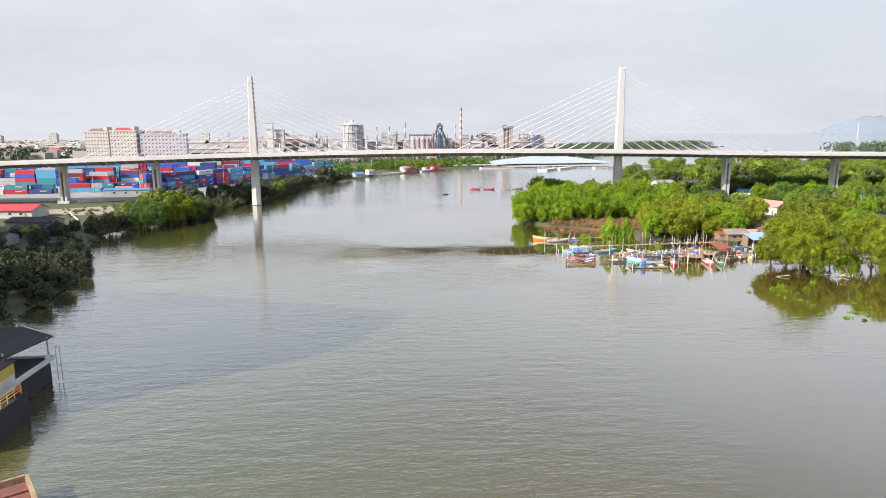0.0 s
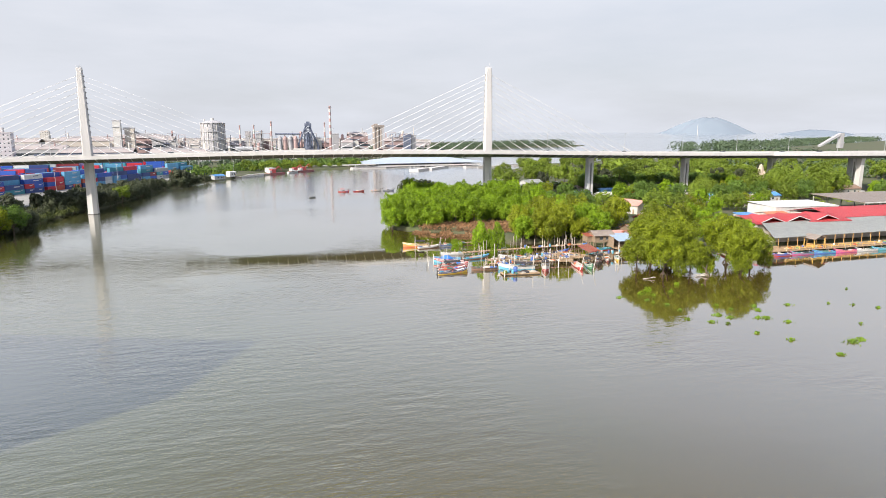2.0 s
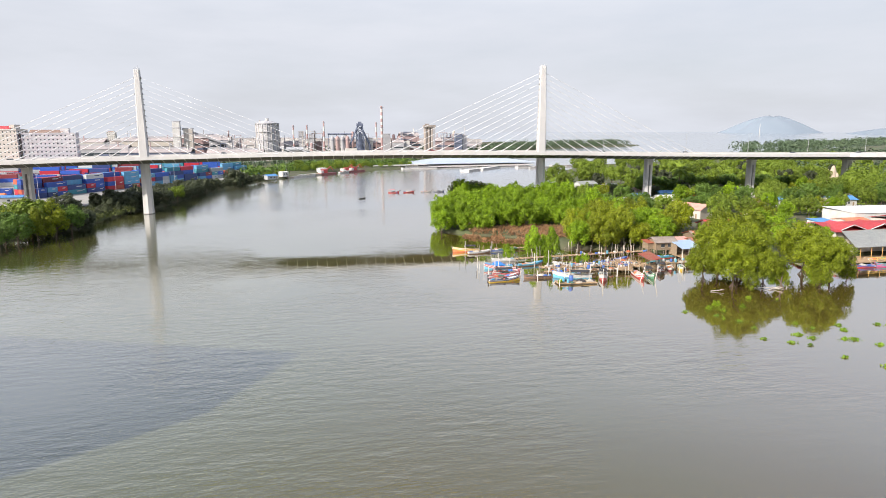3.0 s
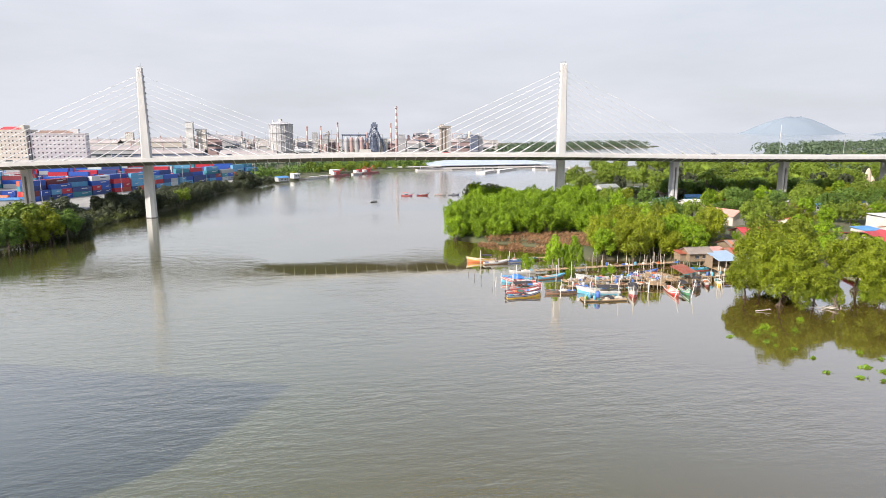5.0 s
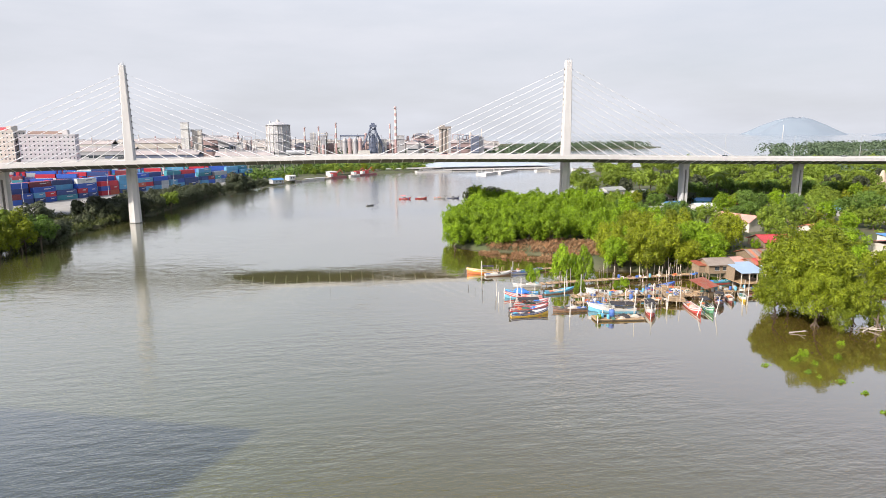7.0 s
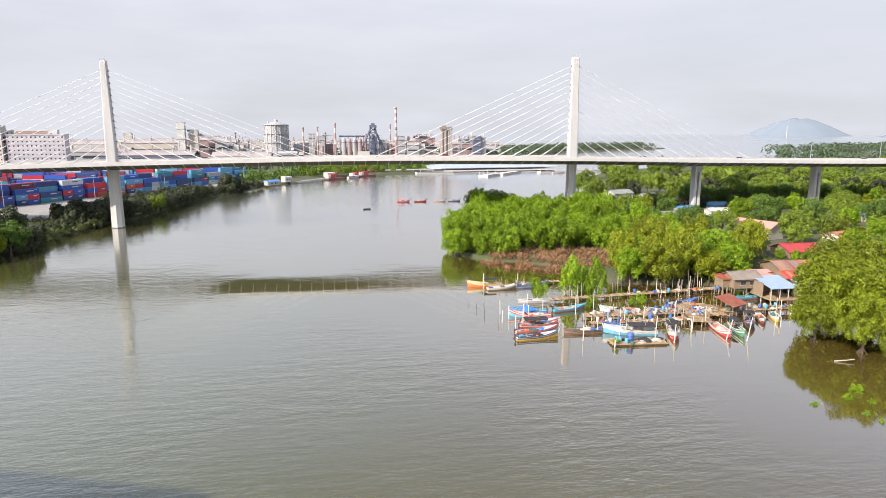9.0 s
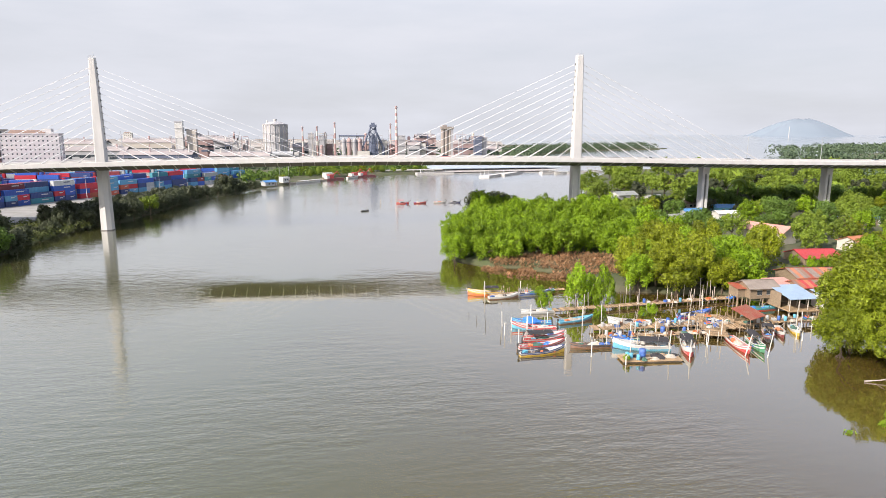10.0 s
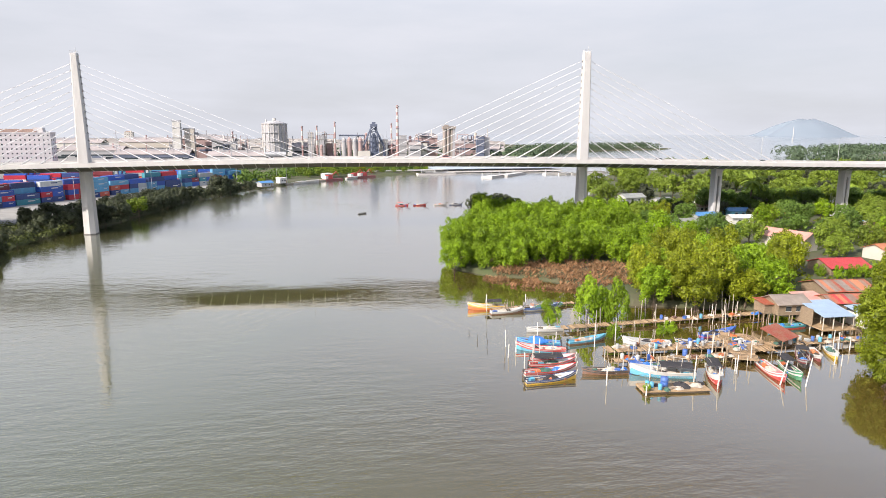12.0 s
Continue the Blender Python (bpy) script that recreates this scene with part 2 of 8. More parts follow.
# ---- mesh helpers ----
class Geo:
    """Vertices and faces gathered for one mesh."""

    def __init__(self):
        self.v, self.f = [], []

    def face_ring(self, pts):
        k = len(self.v)
        self.v += [tuple(p) for p in pts]
        self.f.append(tuple(range(k, k + len(pts))))
        return self

    def box(self, c, s, rz=0.0, taper=1.0, rx=0.0):
        k = len(self.v)
        turn = Matrix.Rotation(radians(rz), 3, "Z") @ Matrix.Rotation(radians(rx), 3, "X")
        for z in (-0.5, 0.5):
            q = 1.0 if z < 0 else taper
            for x, y in ((-0.5, -0.5), (0.5, -0.5), (0.5, 0.5), (-0.5, 0.5)):
                self.v.append(tuple(Vector(c) + turn @ Vector((x * s[0] * q, y * s[1] * q, z * s[2]))))
        self.f += [(k + a, k + b, k + d, k + e) for a, b, d, e in ((3, 2, 1, 0), (4, 5, 6, 7), (0, 1, 5, 4), (1, 2, 6, 5), (2, 3, 7, 6), (3, 0, 4, 7))]
        return self

    def join(self, other):
        k = len(self.v)
        self.v += other.v
        self.f += [tuple(i + k for i in f) for f in other.f]
        return self

    def loft(self, rings, caps=True, closed=True):
        k, m = len(self.v), len(rings[0])
        for ring in rings:
            self.v += [tuple(p) for p in ring]
        for i in range(len(rings) - 1):
            for j in range(m if closed else m - 1):
                a, b = k + i * m + j, k + i * m + (j + 1) % m
                self.f.append((a, b, b + m, a + m))
        if caps:
            self.f.append(tuple(range(k + m - 1, k - 1, -1)))
            self.f.append(tuple(range(k + (len(rings) - 1) * m, k + len(rings) * m)))
        return self

    def rod(self, a, b, r0, r1=None, n=8, caps=True):
        a, b = Vector(a), Vector(b)
        r1 = r0 if r1 is None else r1
        w = (b - a).normalized()
        u = w.orthogonal().normalized()
        t = w.cross(u)
        ring = lambda p, r: [p + (u * math.cos(i * math.tau / n) + t * math.sin(i * math.tau / n)) * r for i in range(n)]
        return self.loft([ring(a, r0), ring(b, r1)], caps)

    def turned(self, c, profile, n=20):
        """A body of revolution: profile of (radius, z)."""
        x, y, z0 = c
        return self.loft([[(x + r * math.cos(i * math.tau / n), y + r * math.sin(i * math.tau / n), z0 + z) for i in range(n)] for r, z in profile])

    def gable(self, c, w, d, h, thick=0.12, over=0.0, rz=0.0):
        """Two sloping slabs; the ridge runs along x; c is the middle at eaves height."""
        turn = Matrix.Rotation(radians(rz), 3, "Z")
        for s in (-1, 1):
            pts = []
            for x in (-w / 2 - over, w / 2 + over):
                for y, z in ((s * (d / 2 + over), -over * 2 * h / d), (0, h), (0, h + thick), (s * (d / 2 + over), thick - over * 2 * h / d)):
                    pts.append(Vector(c) + turn @ Vector((x, y, z)))
            self.loft([pts[:4], pts[4:]])
        return self

    def slab(self, corners, thick):
        """A flat sheet of four corners with thickness downwards."""
        top = [Vector(p) for p in corners]
        return self.loft([[p - Vector((0, 0, thick)) for p in top], top])


def mesh_of(name, geo, mat, smooth=False):
    me = bpy.data.meshes.new(name)
    me.from_pydata(geo.v, [], geo.f)
    me.materials.append(mat)
    if smooth:
        me.polygons.foreach_set("use_smooth", [True] * len(me.polygons))
    me.update()
    return me


def part(name, geo, mat, parent=None, label="", smooth=False, kind=""):
    ob = new(name, mesh_of(name, geo, mat, smooth))
    ob.parent = parent
    return tagged(ob, label=label, kind=kind)


def thing(name, label, category, group="", place=None, kind=""):
    ob = new(name)
    ob.empty_display_size = 0.5
    if place is not None:
        ob.matrix_basis = place
    return tagged(ob, label, category, group, kind)


def solo(name, geo, mat, label, category, group="", place=None, smooth=False, kind=""):
    """A thing of one mesh."""
    ob = new(name, mesh_of(name, geo, mat, smooth))
    if place is not None:
        ob.matrix_basis = place
    return tagged(ob, label, category, group, kind)


def inside(p, poly):
    x, y = p
    hit = False
    for (x0, y0), (x1, y1) in zip(poly, poly[1:] + poly[:1]):
        if (y0 > y) != (y1 > y) and x < (x1 - x0) * (y - y0) / (y1 - y0) + x0:
            hit = not hit
    return hit


def scatter(poly, gap, count, rng, avoid=(), taken=None):
    """Random places in a polygon, at least gap apart, clear of circles (x, y, r)."""
    xs, ys = [p[0] for p in poly], [p[1] for p in poly]
    found = [] if taken is None else taken
    start = len(found)
    for _ in range(count * 60):
        if len(found) - start >= count:
            break
        p = (rng.uniform(min(xs), max(xs)), rng.uniform(min(ys), max(ys)))
        if inside(p, poly) and all((p[0] - q[0]) ** 2 + (p[1] - q[1]) ** 2 > gap * gap for q in found) and all((p[0] - a) ** 2 + (p[1] - b) ** 2 > r * r for a, b, r in avoid):
            found.append(p)
    return found[start:]


# ---- ground and water ----
WEST = [(-90, -700), (-86, -300), (-94, -215), (-103, -195), (-106, -164), (-121, -125), (-133, -85), (-129, -70), (-120, -56), (-110, -42), (-110, -21), (-103, 12), (-94, 32),
        (-88, 78), (-86, 111), (-71, 142), (-58, 178), (-35, 220), (-15, 255), (22, 295), (64, 319), (106, 352), (160, 430), (260, 640), (440, 926), (600, 1050), (752, 1113),
        (820, 1200), (700, 1500), (-500, 3000), (-4200, 3500), (-4200, -700)]
EAST = [(25, -76), (31, -55), (45, -20), (55, 26), (66, 42), (92, 52), (122, 78), (162, 142), (205, 240), (264, 328), (500, 425), (900, 720), (1134, 860), (2300, 1560), (4300, 2000),
        (4300, -700), (600, -700), (600, -175), (170, -159), (126, -157), (112, -150), (98, -142), (90, -134), (78, -125), (56, -119), (52, -111), (51, -99), (42, -90), (33, -86)]


def land(geo, outline, top, low=-4.0, slope=4.0):
    """Flat land with a sloping, slightly uneven bank that goes down under the water."""
    rng = random.Random(5)
    ccw = sum((x1 - x0) * (y1 + y0) for (x0, y0), (x1, y1) in zip(outline, outline[1:] + outline[:1])) < 0
    pts = outline if ccw else outline[::-1]
    fine = []
    for (x0, y0), (x1, y1) in zip(pts, pts[1:] + pts[:1]):
        n = max(1, min(12, int(math.hypot(x1 - x0, y1 - y0) / 7)))
        for i in range(n):
            j = 0.6 if n > 1 and i else 0.0
            fine.append((x0 + (x1 - x0) * i / n + rng.uniform(-j, j), y0 + (y1 - y0) * i / n + rng.uniform(-j, j)))
    m = len(fine)
    out = []
    for i in range(m):
        a, b = Vector(fine[i - 1]), Vector(fine[(i + 1) % m])
        d = (b - a).normalized()
        out.append(Vector((d.y, -d.x)))
    ring = lambda s, z: [(p[0] + o.x * s, p[1] + o.y * s, z) for p, o in zip(fine, out)]
    geo.loft([ring(slope, low), ring(0.4, -0.1), ring(-2.0, top * 0.7), ring(-5.0, top)], caps=False)
    k = len(geo.v)
    geo.v += ring(-5.0, top)
    geo.f.append(tuple(range(k, k + m)))


g = Geo()
land(g, WEST, 2.0)
land(g, EAST, 1.4)
ground = tagged(part("ground", g, EARTH), "earth and grass river banks with uneven muddy edges", "ground", kind="structure")
g = Geo()
ease = lambda v: max(0.0, min(1.0, v)) ** 2 * (3 - 2 * max(0.0, min(1.0, v)))
# the open sea beyond the mouth climbs to the horizon line, where the sheet ends
far_y = [-1500, 2100, 2400, 2700, 3000, 3800, 4600]
far_x = [-4600, 400, 650, 900, 1150, 1400, 4600]
g.v = [(x, y, (24 * ease((y - 2100) / 900) + 6 * ease((y - 3000) / 1600)) * ease((x - 400) / 1000)) for y in far_y for x in far_x]
g.f = [(j * 7 + i, j * 7 + i + 1, j * 7 + i + 8, j * 7 + i + 7) for j in range(6) for i in range(6)]
tagged(part("water", g, WATER), "calm grey-green tidal river with fine ripples", "water", kind="structure")
g = Geo()
g.face_ring([(-5000, -2000, -4.5), (5000, -2000, -4.5), (5000, 5000, -4.5), (-5000, 5000, -4.5)])
tagged(part("river_bed", g, SEA_MUD), "dark mud bed under the river", "river bed", kind="structure")
g = Geo()
g.slab([(-420, 16, 2.06), (-128, 16, 2.06), (-120, 60, 2.06), (-420, 60, 2.06)], 0.3)
g.slab([(-420, 60, 2.06), (-120, 60, 2.06), (-60, 235, 2.06), (-420, 260, 2.06)], 0.3)
tagged(part("yard_pavement", g, YARD), "worn grey concrete paving of the container yard", "pavement", kind="structure")

# ---- bridge ----
PROFILE = [(-420, 15.5), (-300, 19.6), (-212, 22.8), (-141, 25.0), (-92, 26.2), (-4, 27.5), (92, 26.9), (150, 25.8), (232, 24.8), (320, 24.4), (420, 24.0), (900, 20.0)]
HALF = 13.0


def line_y(x):
    return 2.5 - 0.0267 * x


def rail_z(x):
    """Height of the top of the parapet along the bridge."""
    for (x0, z0), (x1, z1) in zip(PROFILE, PROFILE[1:]):
        if x0 <= x <= x1:
            t = (x - x0) / (x1 - x0)
            i = PROFILE.index((x0, z0))
            m0 = (z1 - PROFILE[max(i - 1, 0)][1]) / (x1 - PROFILE[max(i - 1, 0)][0])
            j = min(i + 2, len(PROFILE) - 1)
            m1 = (PROFILE[j][1] - z0) / (PROFILE[j][0] - x0)
            h = x1 - x0
            return (2 * t ** 3 - 3 * t ** 2 + 1) * z0 + (t ** 3 - 2 * t ** 2 + t) * h * m0 + (-2 * t ** 3 + 3 * t ** 2) * z1 + (t ** 3 - t ** 2) * h * m1
    return PROFILE[-1][1]


def along(section, x0, x1, step, offset=0.0, zoff=0.0):
    """Rings of a section (v across, z under the parapet's top) carried along the bridge."""
    n = max(1, round((x1 - x0) / step))
    return [[(x, line_y(x) + offset + v, rail_z(x) + zoff + z) for v, z in section] for x in (x0 + (x1 - x0) * i / n for i in range(n + 1))]


bridge = thing("cable_stayed_bridge", "white concrete cable-stayed road bridge across the river", "bridge")
H = HALF
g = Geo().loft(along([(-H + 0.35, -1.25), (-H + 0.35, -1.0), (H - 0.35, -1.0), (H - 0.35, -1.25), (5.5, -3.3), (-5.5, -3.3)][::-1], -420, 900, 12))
part("girder", g, SHADE_STAIN_CONCRETE, bridge, "box girder with sloping soffit, its shade put into the grey")
g = Geo().loft(along([(-H + 0.4, -0.98), (-H + 0.4, -0.93), (H - 0.4, -0.93), (H - 0.4, -0.98)], -420, 900, 12))
part("road_surface", g, ASPHALT, bridge, "grey asphalt carriageway")
for s in (-1, 1):
    g = Geo().loft(along([(s * H, -1.55), (s * (H - 0.34), -1.55), (s * (H - 0.3), -0.05), (s * (H - 0.12), 0.0), (s * H, -0.05)], -420, 900, 12))
    part("parapet", g, CONCRETE, bridge, "pale concrete edge parapet")
g = Geo().loft(along([(-0.5, -0.93), (-0.25, -0.1), (0.25, -0.1), (0.5, -0.93)], -420, 900, 12))
part("median_barrier", g, CONCRETE, bridge)
# struts under both wings of the deck
g = Geo().rod((0, 0, 0), (0, 5.9, -1.85), 0.16, 0.16, 6)
strut = mesh_of("strut", g, CONCRETE)
for i in range(92):
    x = -190 + i * 4.6
    for s in (-1, 1):
        ob = new("strut", strut)
        ob.parent = bridge
        ob.matrix_basis = pose(x, line_y(x) - s * (H - 0.7), rail_z(x) - 1.42, 0, 0, 0) @ Matrix.Diagonal((1, s, 1, 1))


def pylon(x, top, w_deck, w_top):
    y, deck = line_y(x), rail_z(x)
    p = part("pylon", Geo().loft([[(x - w / 2, y - d / 2, z), (x - w / 2 + c, y - d / 2 - c, z), (x + w / 2 - c, y - d / 2 - c, z), (x + w / 2, y - d / 2, z),
                                    (x + w / 2, y + d / 2, z), (x + w / 2 - c, y + d / 2 + c, z), (x - w / 2 + c, y + d / 2 + c, z), (x - w / 2, y + d / 2, z)]
                                   for w, d, z, c in ((w_deck, 2.3, deck - 3.2, 0.4), (w_deck * 0.97, 2.2, deck + 6, 0.4), (w_top, 1.6, top - 0.5, 0.3), (w_top * 0.94, 1.5, top, 0.25))]),
             CONCRETE, bridge, "tall tapering white concrete pylon")
    g = Geo().box((x, y, top + 0.35), (w_top * 0.9, 0.08, 0.06)).box((x, y - 1, top + 0.7), (w_top * 0.9, 0.06, 0.05)).box((x, y + 1, top + 0.7), (w_top * 0.9, 0.06, 0.05))
    for sx in (-1, 0, 1):
        for sy in (-1, 1):
            g.rod((x + sx * w_top * 0.42, y + sy, top - 0.1), (x + sx * w_top * 0.42, y + sy, top + 0.75), 0.05, n=5)
    g.rod((x + 0.5, y, top - 0.1), (x + 0.5, y, top + 2.0), 0.06, n=5)
    part("service_rail", g, STEEL, p)
    # pier below, with a blunt nose towards the stream
    b = 3.4
    noses = lambda z, w, d: [(x - w / 2, y - d / 2, z), (x + w * 0.10, y - d / 2 - 0.8, z), (x + w / 2, y - d / 2, z), (x + w / 2, y + d / 2, z), (x + w * 0.1, y + d / 2 + 0.8, z), (x - w / 2, y + d / 2, z)]
    part("pier", Geo().loft([noses(-4, b * 1.16, 3.6), noses(0.8, b * 1.15, 3.6), noses(deck - 3.2, b, 3.0)]), CONCRETE, bridge, "pale concrete river pier with a pointed nose")
    part("pile_cap", Geo().loft([noses(-4, b * 1.26, 4.4), noses(0.3, b * 1.26, 4.4)]), SHADE_STAIN_CONCRETE, bridge, "stained concrete base at the waterline")
    return p


LEFT_X, RIGHT_X = -94.0, 92.6
PYLONS = [(pylon(LEFT_X, 63.6, 3.9, 2.3), LEFT_X, 63.6, 3.9, 2.3), (pylon(RIGHT_X, 68.2, 4.2, 2.9), RIGHT_X, 68.2, 4.2, 2.9)]
for mast, px, top, wd, wt in PYLONS:
    deck = rail_z(px)
    for s in (-1, 1):
        for i in range(13):
            reach = 9 + i * 6.45
            zt = deck + 4.5 + (top - deck - 8.0) * (i / 12) ** 0.92
            w = wd + (wt - wd) * (zt - deck) / (top - deck)
            xt, xb = px + s * w / 2, px + s * reach
            for v in (-0.45, 0.45):
                part("stay_cable", Geo().rod((xb, line_y(xb) + v, rail_z(xb) - 0.9), (xt, line_y(px) + v, zt), 0.055, n=6, caps=False), CABLE, bridge)
                foot, head = Vector((xb, line_y(xb) + v, rail_z(xb) - 0.9)), Vector((xt, line_y(px) + v, zt))
                part("cable_sleeve", Geo().rod(foot, foot + (head - foot).normalized() * min(9.0, (head - foot).length * 0.35), 0.15, 0.11, 6), CABLE, bridge, "thick white sleeve over the cable foot")
            g = Geo().rod((xt - s * 0.3, line_y(px), zt + 0.3), (xt + s * 0.42, line_y(px), zt - 0.24), 0.34, 0.24, 8)
            part("cable_anchor", g, SHADE_STAIN_CONCRETE, mast)
            part("anchor_block", Geo().box((xb, line_y(xb), rail_z(xb) - 0.55), (1.6, 1.5, 0.8)), CONCRETE, bridge)


def land_pier(x, foot, offset=0.0, zoff=0.0, w=3.0, d=3.6):
    y, top = line_y(x) + offset, rail_z(x) + zoff - 3.3
    e = thing("bridge_pier", "pale concrete pier with a tall recessed slot", "bridge pier", "piers under the approach viaduct")
    for s in (-1, 1):
        part("leg", Geo().box((x + s * (w / 2 - 0.5), y, (foot + top - 3.0) / 2), (1.0, d, top - 3.0 - foot)), CONCRETE, e)
    part("web", Geo().box((x, y, (foot + top - 3.0) / 2), (w - 2.0, d - 1.0, top - 3.0 - foot)), SHADE_STAIN_CONCRETE, e, "recess between the legs, its shade put into the dark colour")
    part("cap", Geo().loft([[(x - q / 2, y - r / 2, z), (x + q / 2, y - r / 2, z), (x + q / 2, y + r / 2, z), (x - q / 2, y + r / 2, z)] for q, r, z in ((w, d, top - 3.0), (w, d, top - 1.6), (w + 0.3, d + 0.8, top))]), CONCRETE, e)
    part("footing", Geo().box((x, y, foot + 0.4), (w + 2.4, d + 2.4, 1.2)), CONCRETE, e)
    return e


for x, foot in ((-330, 2), (-285, 2), (-238, 2), (-187.5, 2), (-142.5, 2), (151.5, 1.4), (211.5, 1.4), (271, 1.4), (331, 1.4), (391, 1.4), (451, 1.4), (520, 1.4), (600, 1.4)):
    land_pier(x, foot)


def street_lamp(x, side):
    y, z = line_y(x) + side * (H - 0.8), rail_z(x) - 1.0
    e = thing("street_lamp", "tall grey steel street lamp on the bridge deck", "street lamp", "lamps along the bridge")
    part("pole", Geo().rod((x, y, z), (x, y, z + 11), 0.14, 0.08, 8), STEEL, e)
    part("arm", Geo().rod((x, y, z + 10.9), (x, y - side * 1.8, z + 11.4), 0.06, 0.05, 6), STEEL, e)
    part("lantern", Geo().box((x, y - side * 2.1, z + 11.4), (0.32, 0.9, 0.16), 0, 0.7), STEEL, e)


for x in (-400, -350, -300, -255, -215, -175, -145, -112, -45, -15, 15, 45, 132, 180, 218, 256, 294, 332, 370, 410, 450, 500):
    street_lamp(x, 1)

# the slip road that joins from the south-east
for sec, nm, mt in (([(-5.2, -1.5), (-5.2, -1.0), (5.2, -1.0), (5.2, -1.5), (2.5, -3.2), (-2.5, -3.2)][::-1], "girder", SHADE_STAIN_CONCRETE), ([(-5.6, -1.6), (-5.25, -1.6), (-5.25, 0.0), (-5.6, 0.0)], "parapet", CONCRETE), ([(5.25, -1.6), (5.6, -1.6), (5.6, 0.0), (5.25, 0.0)], "parapet", CONCRETE)):
    if nm == "girder":
        slip = thing("slip_road_viaduct", "pale concrete slip road viaduct beside the bridge", "viaduct")
    rings = []
    for i in range(41):
        x = 250 + i * 12
        off = -18.5 - 0.085 * max(0, x - 330) if x > 300 else -18.5 * ((x - 250) / 50.0) ** 0.5
        rings.append([(x, line_y(x) + off + v, rail_z(x) - 0.05 + z + 0.0012 * max(0, x - 300)) for v, z in sec])
    part(nm, Geo().loft(rings), mt, slip)
for x in (316, 366, 416, 470):
    land_pier(x, 1.4, offset=-18.5 - 0.085 * max(0, x - 330), zoff=0.05, w=2.4, d=3.4)

# ---- trees ----
def crown_geo(rng, rx, ry, rz, blobs, leaves, leaf, drop=0.25, low=-0.85, lump=1.0):
    """Leaf clumps on the shells of many lobes that together make an uneven crown; centre at the origin."""
    geo = Geo()
    lobes = []
    for i in range(blobs):
        a, h = i * 2.39996 + rng.uniform(-0.7, 0.7), low + (0.98 - low) * (i + rng.uniform(0, 1)) / blobs
        q = math.sqrt(max(0.0, 1 - h * h))
        r = rng.choice((0.14, 0.19, 0.23, 0.27, 0.32)) * rng.uniform(0.85, 1.15) * min(rx, ry) * lump
        out = rng.uniform(0.68, 1.12)
        lobes.append((Vector((math.cos(a) * q * rx * out * 0.86, math.sin(a) * q * ry * out * 0.86, h * rz * out * 0.86)), r, rng.uniform(0.9, 1.5)))
    lobes.append((Vector((0, 0, 0)), min(rx, ry, rz) * 0.5, 1.0))
    picks = rng.choices(lobes, [r * r for c, r, tall in lobes], k=leaves)
    for c, r, tall in picks:
        d = Vector((rng.gauss(0, 1), rng.gauss(0, 1), rng.gauss(0.45, 0.9))).normalized()
        stray = rng.uniform(1.05, 1.35) if rng.random() < 0.05 else 0.62 + 0.46 * rng.random() ** 0.6
        p = c + Vector((d.x, d.y, d.z * tall)) * r * stray
        nrm = (d + Vector((rng.gauss(0, 0.34), rng.gauss(0, 0.34), rng.gauss(0.16, 0.32)))).normalized()
        u = nrm.orthogonal().normalized()
        u.rotate(Matrix.Rotation(rng.uniform(0, math.tau), 3, nrm))
        w = nrm.cross(u)
        s = leaf * rng.uniform(0.55, 1.3)
        geo.face_ring([p - u * s, p + u * s * 0.8 - w * s * 0.62 - nrm * s * drop, p + u * s * 0.7 + w * s * 0.62 - nrm * s * drop])
    return geo


def trunk_geo(rng, height, r, limbs, spread, roots=0):
    geo = Geo()
    pts = [Vector((0, 0, -0.8))]
    for i in range(4):
        pts.append(Vector((rng.uniform(-0.3, 0.3) * (i + 1) * r * 2, rng.uniform(-0.3, 0.3) * (i + 1) * r * 2, height * (i + 1) / 4)))
    for i in range(4):
        geo.rod(pts[i], pts[i + 1], r * (1 - 0.17 * i), r * (1 - 0.17 * (i + 1)), 7)
    for i in range(limbs):
        a, b = pts[rng.choice((2, 3, 4))], rng.uniform(0, math.tau)
        mid = a + Vector((math.cos(b) * spread * 0.45, math.sin(b) * spread * 0.45, height * 0.28))
        tip = mid + Vector((math.cos(b + 0.4) * spread * 0.45, math.sin(b + 0.4) * spread * 0.45, height * 0.25))
        geo.rod(a, mid, r * 0.5, r * 0.33, 6)
        geo.rod(mid, tip, r * 0.33, r * 0.12, 5)
    for i in range(roots):
        b = i * math.tau / roots + rng.uniform(-0.3, 0.3)
        geo.rod((0, 0, height * 0.22), (math.cos(b) * r * 5, math.sin(b) * r * 5, -0.9), r * 0.28, r * 0.16, 5)
    return geo


PROTO = {}


def tree_kind(key, seed, height, crown, trunk_r, mat, blobs, leaves, leaf, label, roots=0, category="tree", lump=1.0):
    """Meshes of one kind of tree: (trunk mesh, crown mesh, crown centre height)."""
    rng = random.Random(seed)
    rx, ry, rz = crown
    PROTO[key] = (mesh_of("trunk", trunk_geo(rng, height - rz * 1.1, trunk_r, 6, rx * 0.9, roots), TRUNK),
                  mesh_of("crown", crown_geo(rng, rx, ry, rz, blobs, leaves, leaf, lump=lump), mat), height - rz * 0.92, label, category)


def plant(key, x, y, z=0.0, size=1.0, turn=0.0, group="", name="tree", tall=1.0):
    trunk, crown, up, label, category = PROTO[key]
    e = thing(name, label, category, group, pose(x, y, z, 0, 0, turn) @ Matrix.Diagonal((size, size, size * tall, 1)))
    for nm, me, zz in (("trunk", trunk, 0), ("crown", crown, up)):
        ob = new(nm, me)
        ob.parent = e
        ob.location.z = zz
    return e


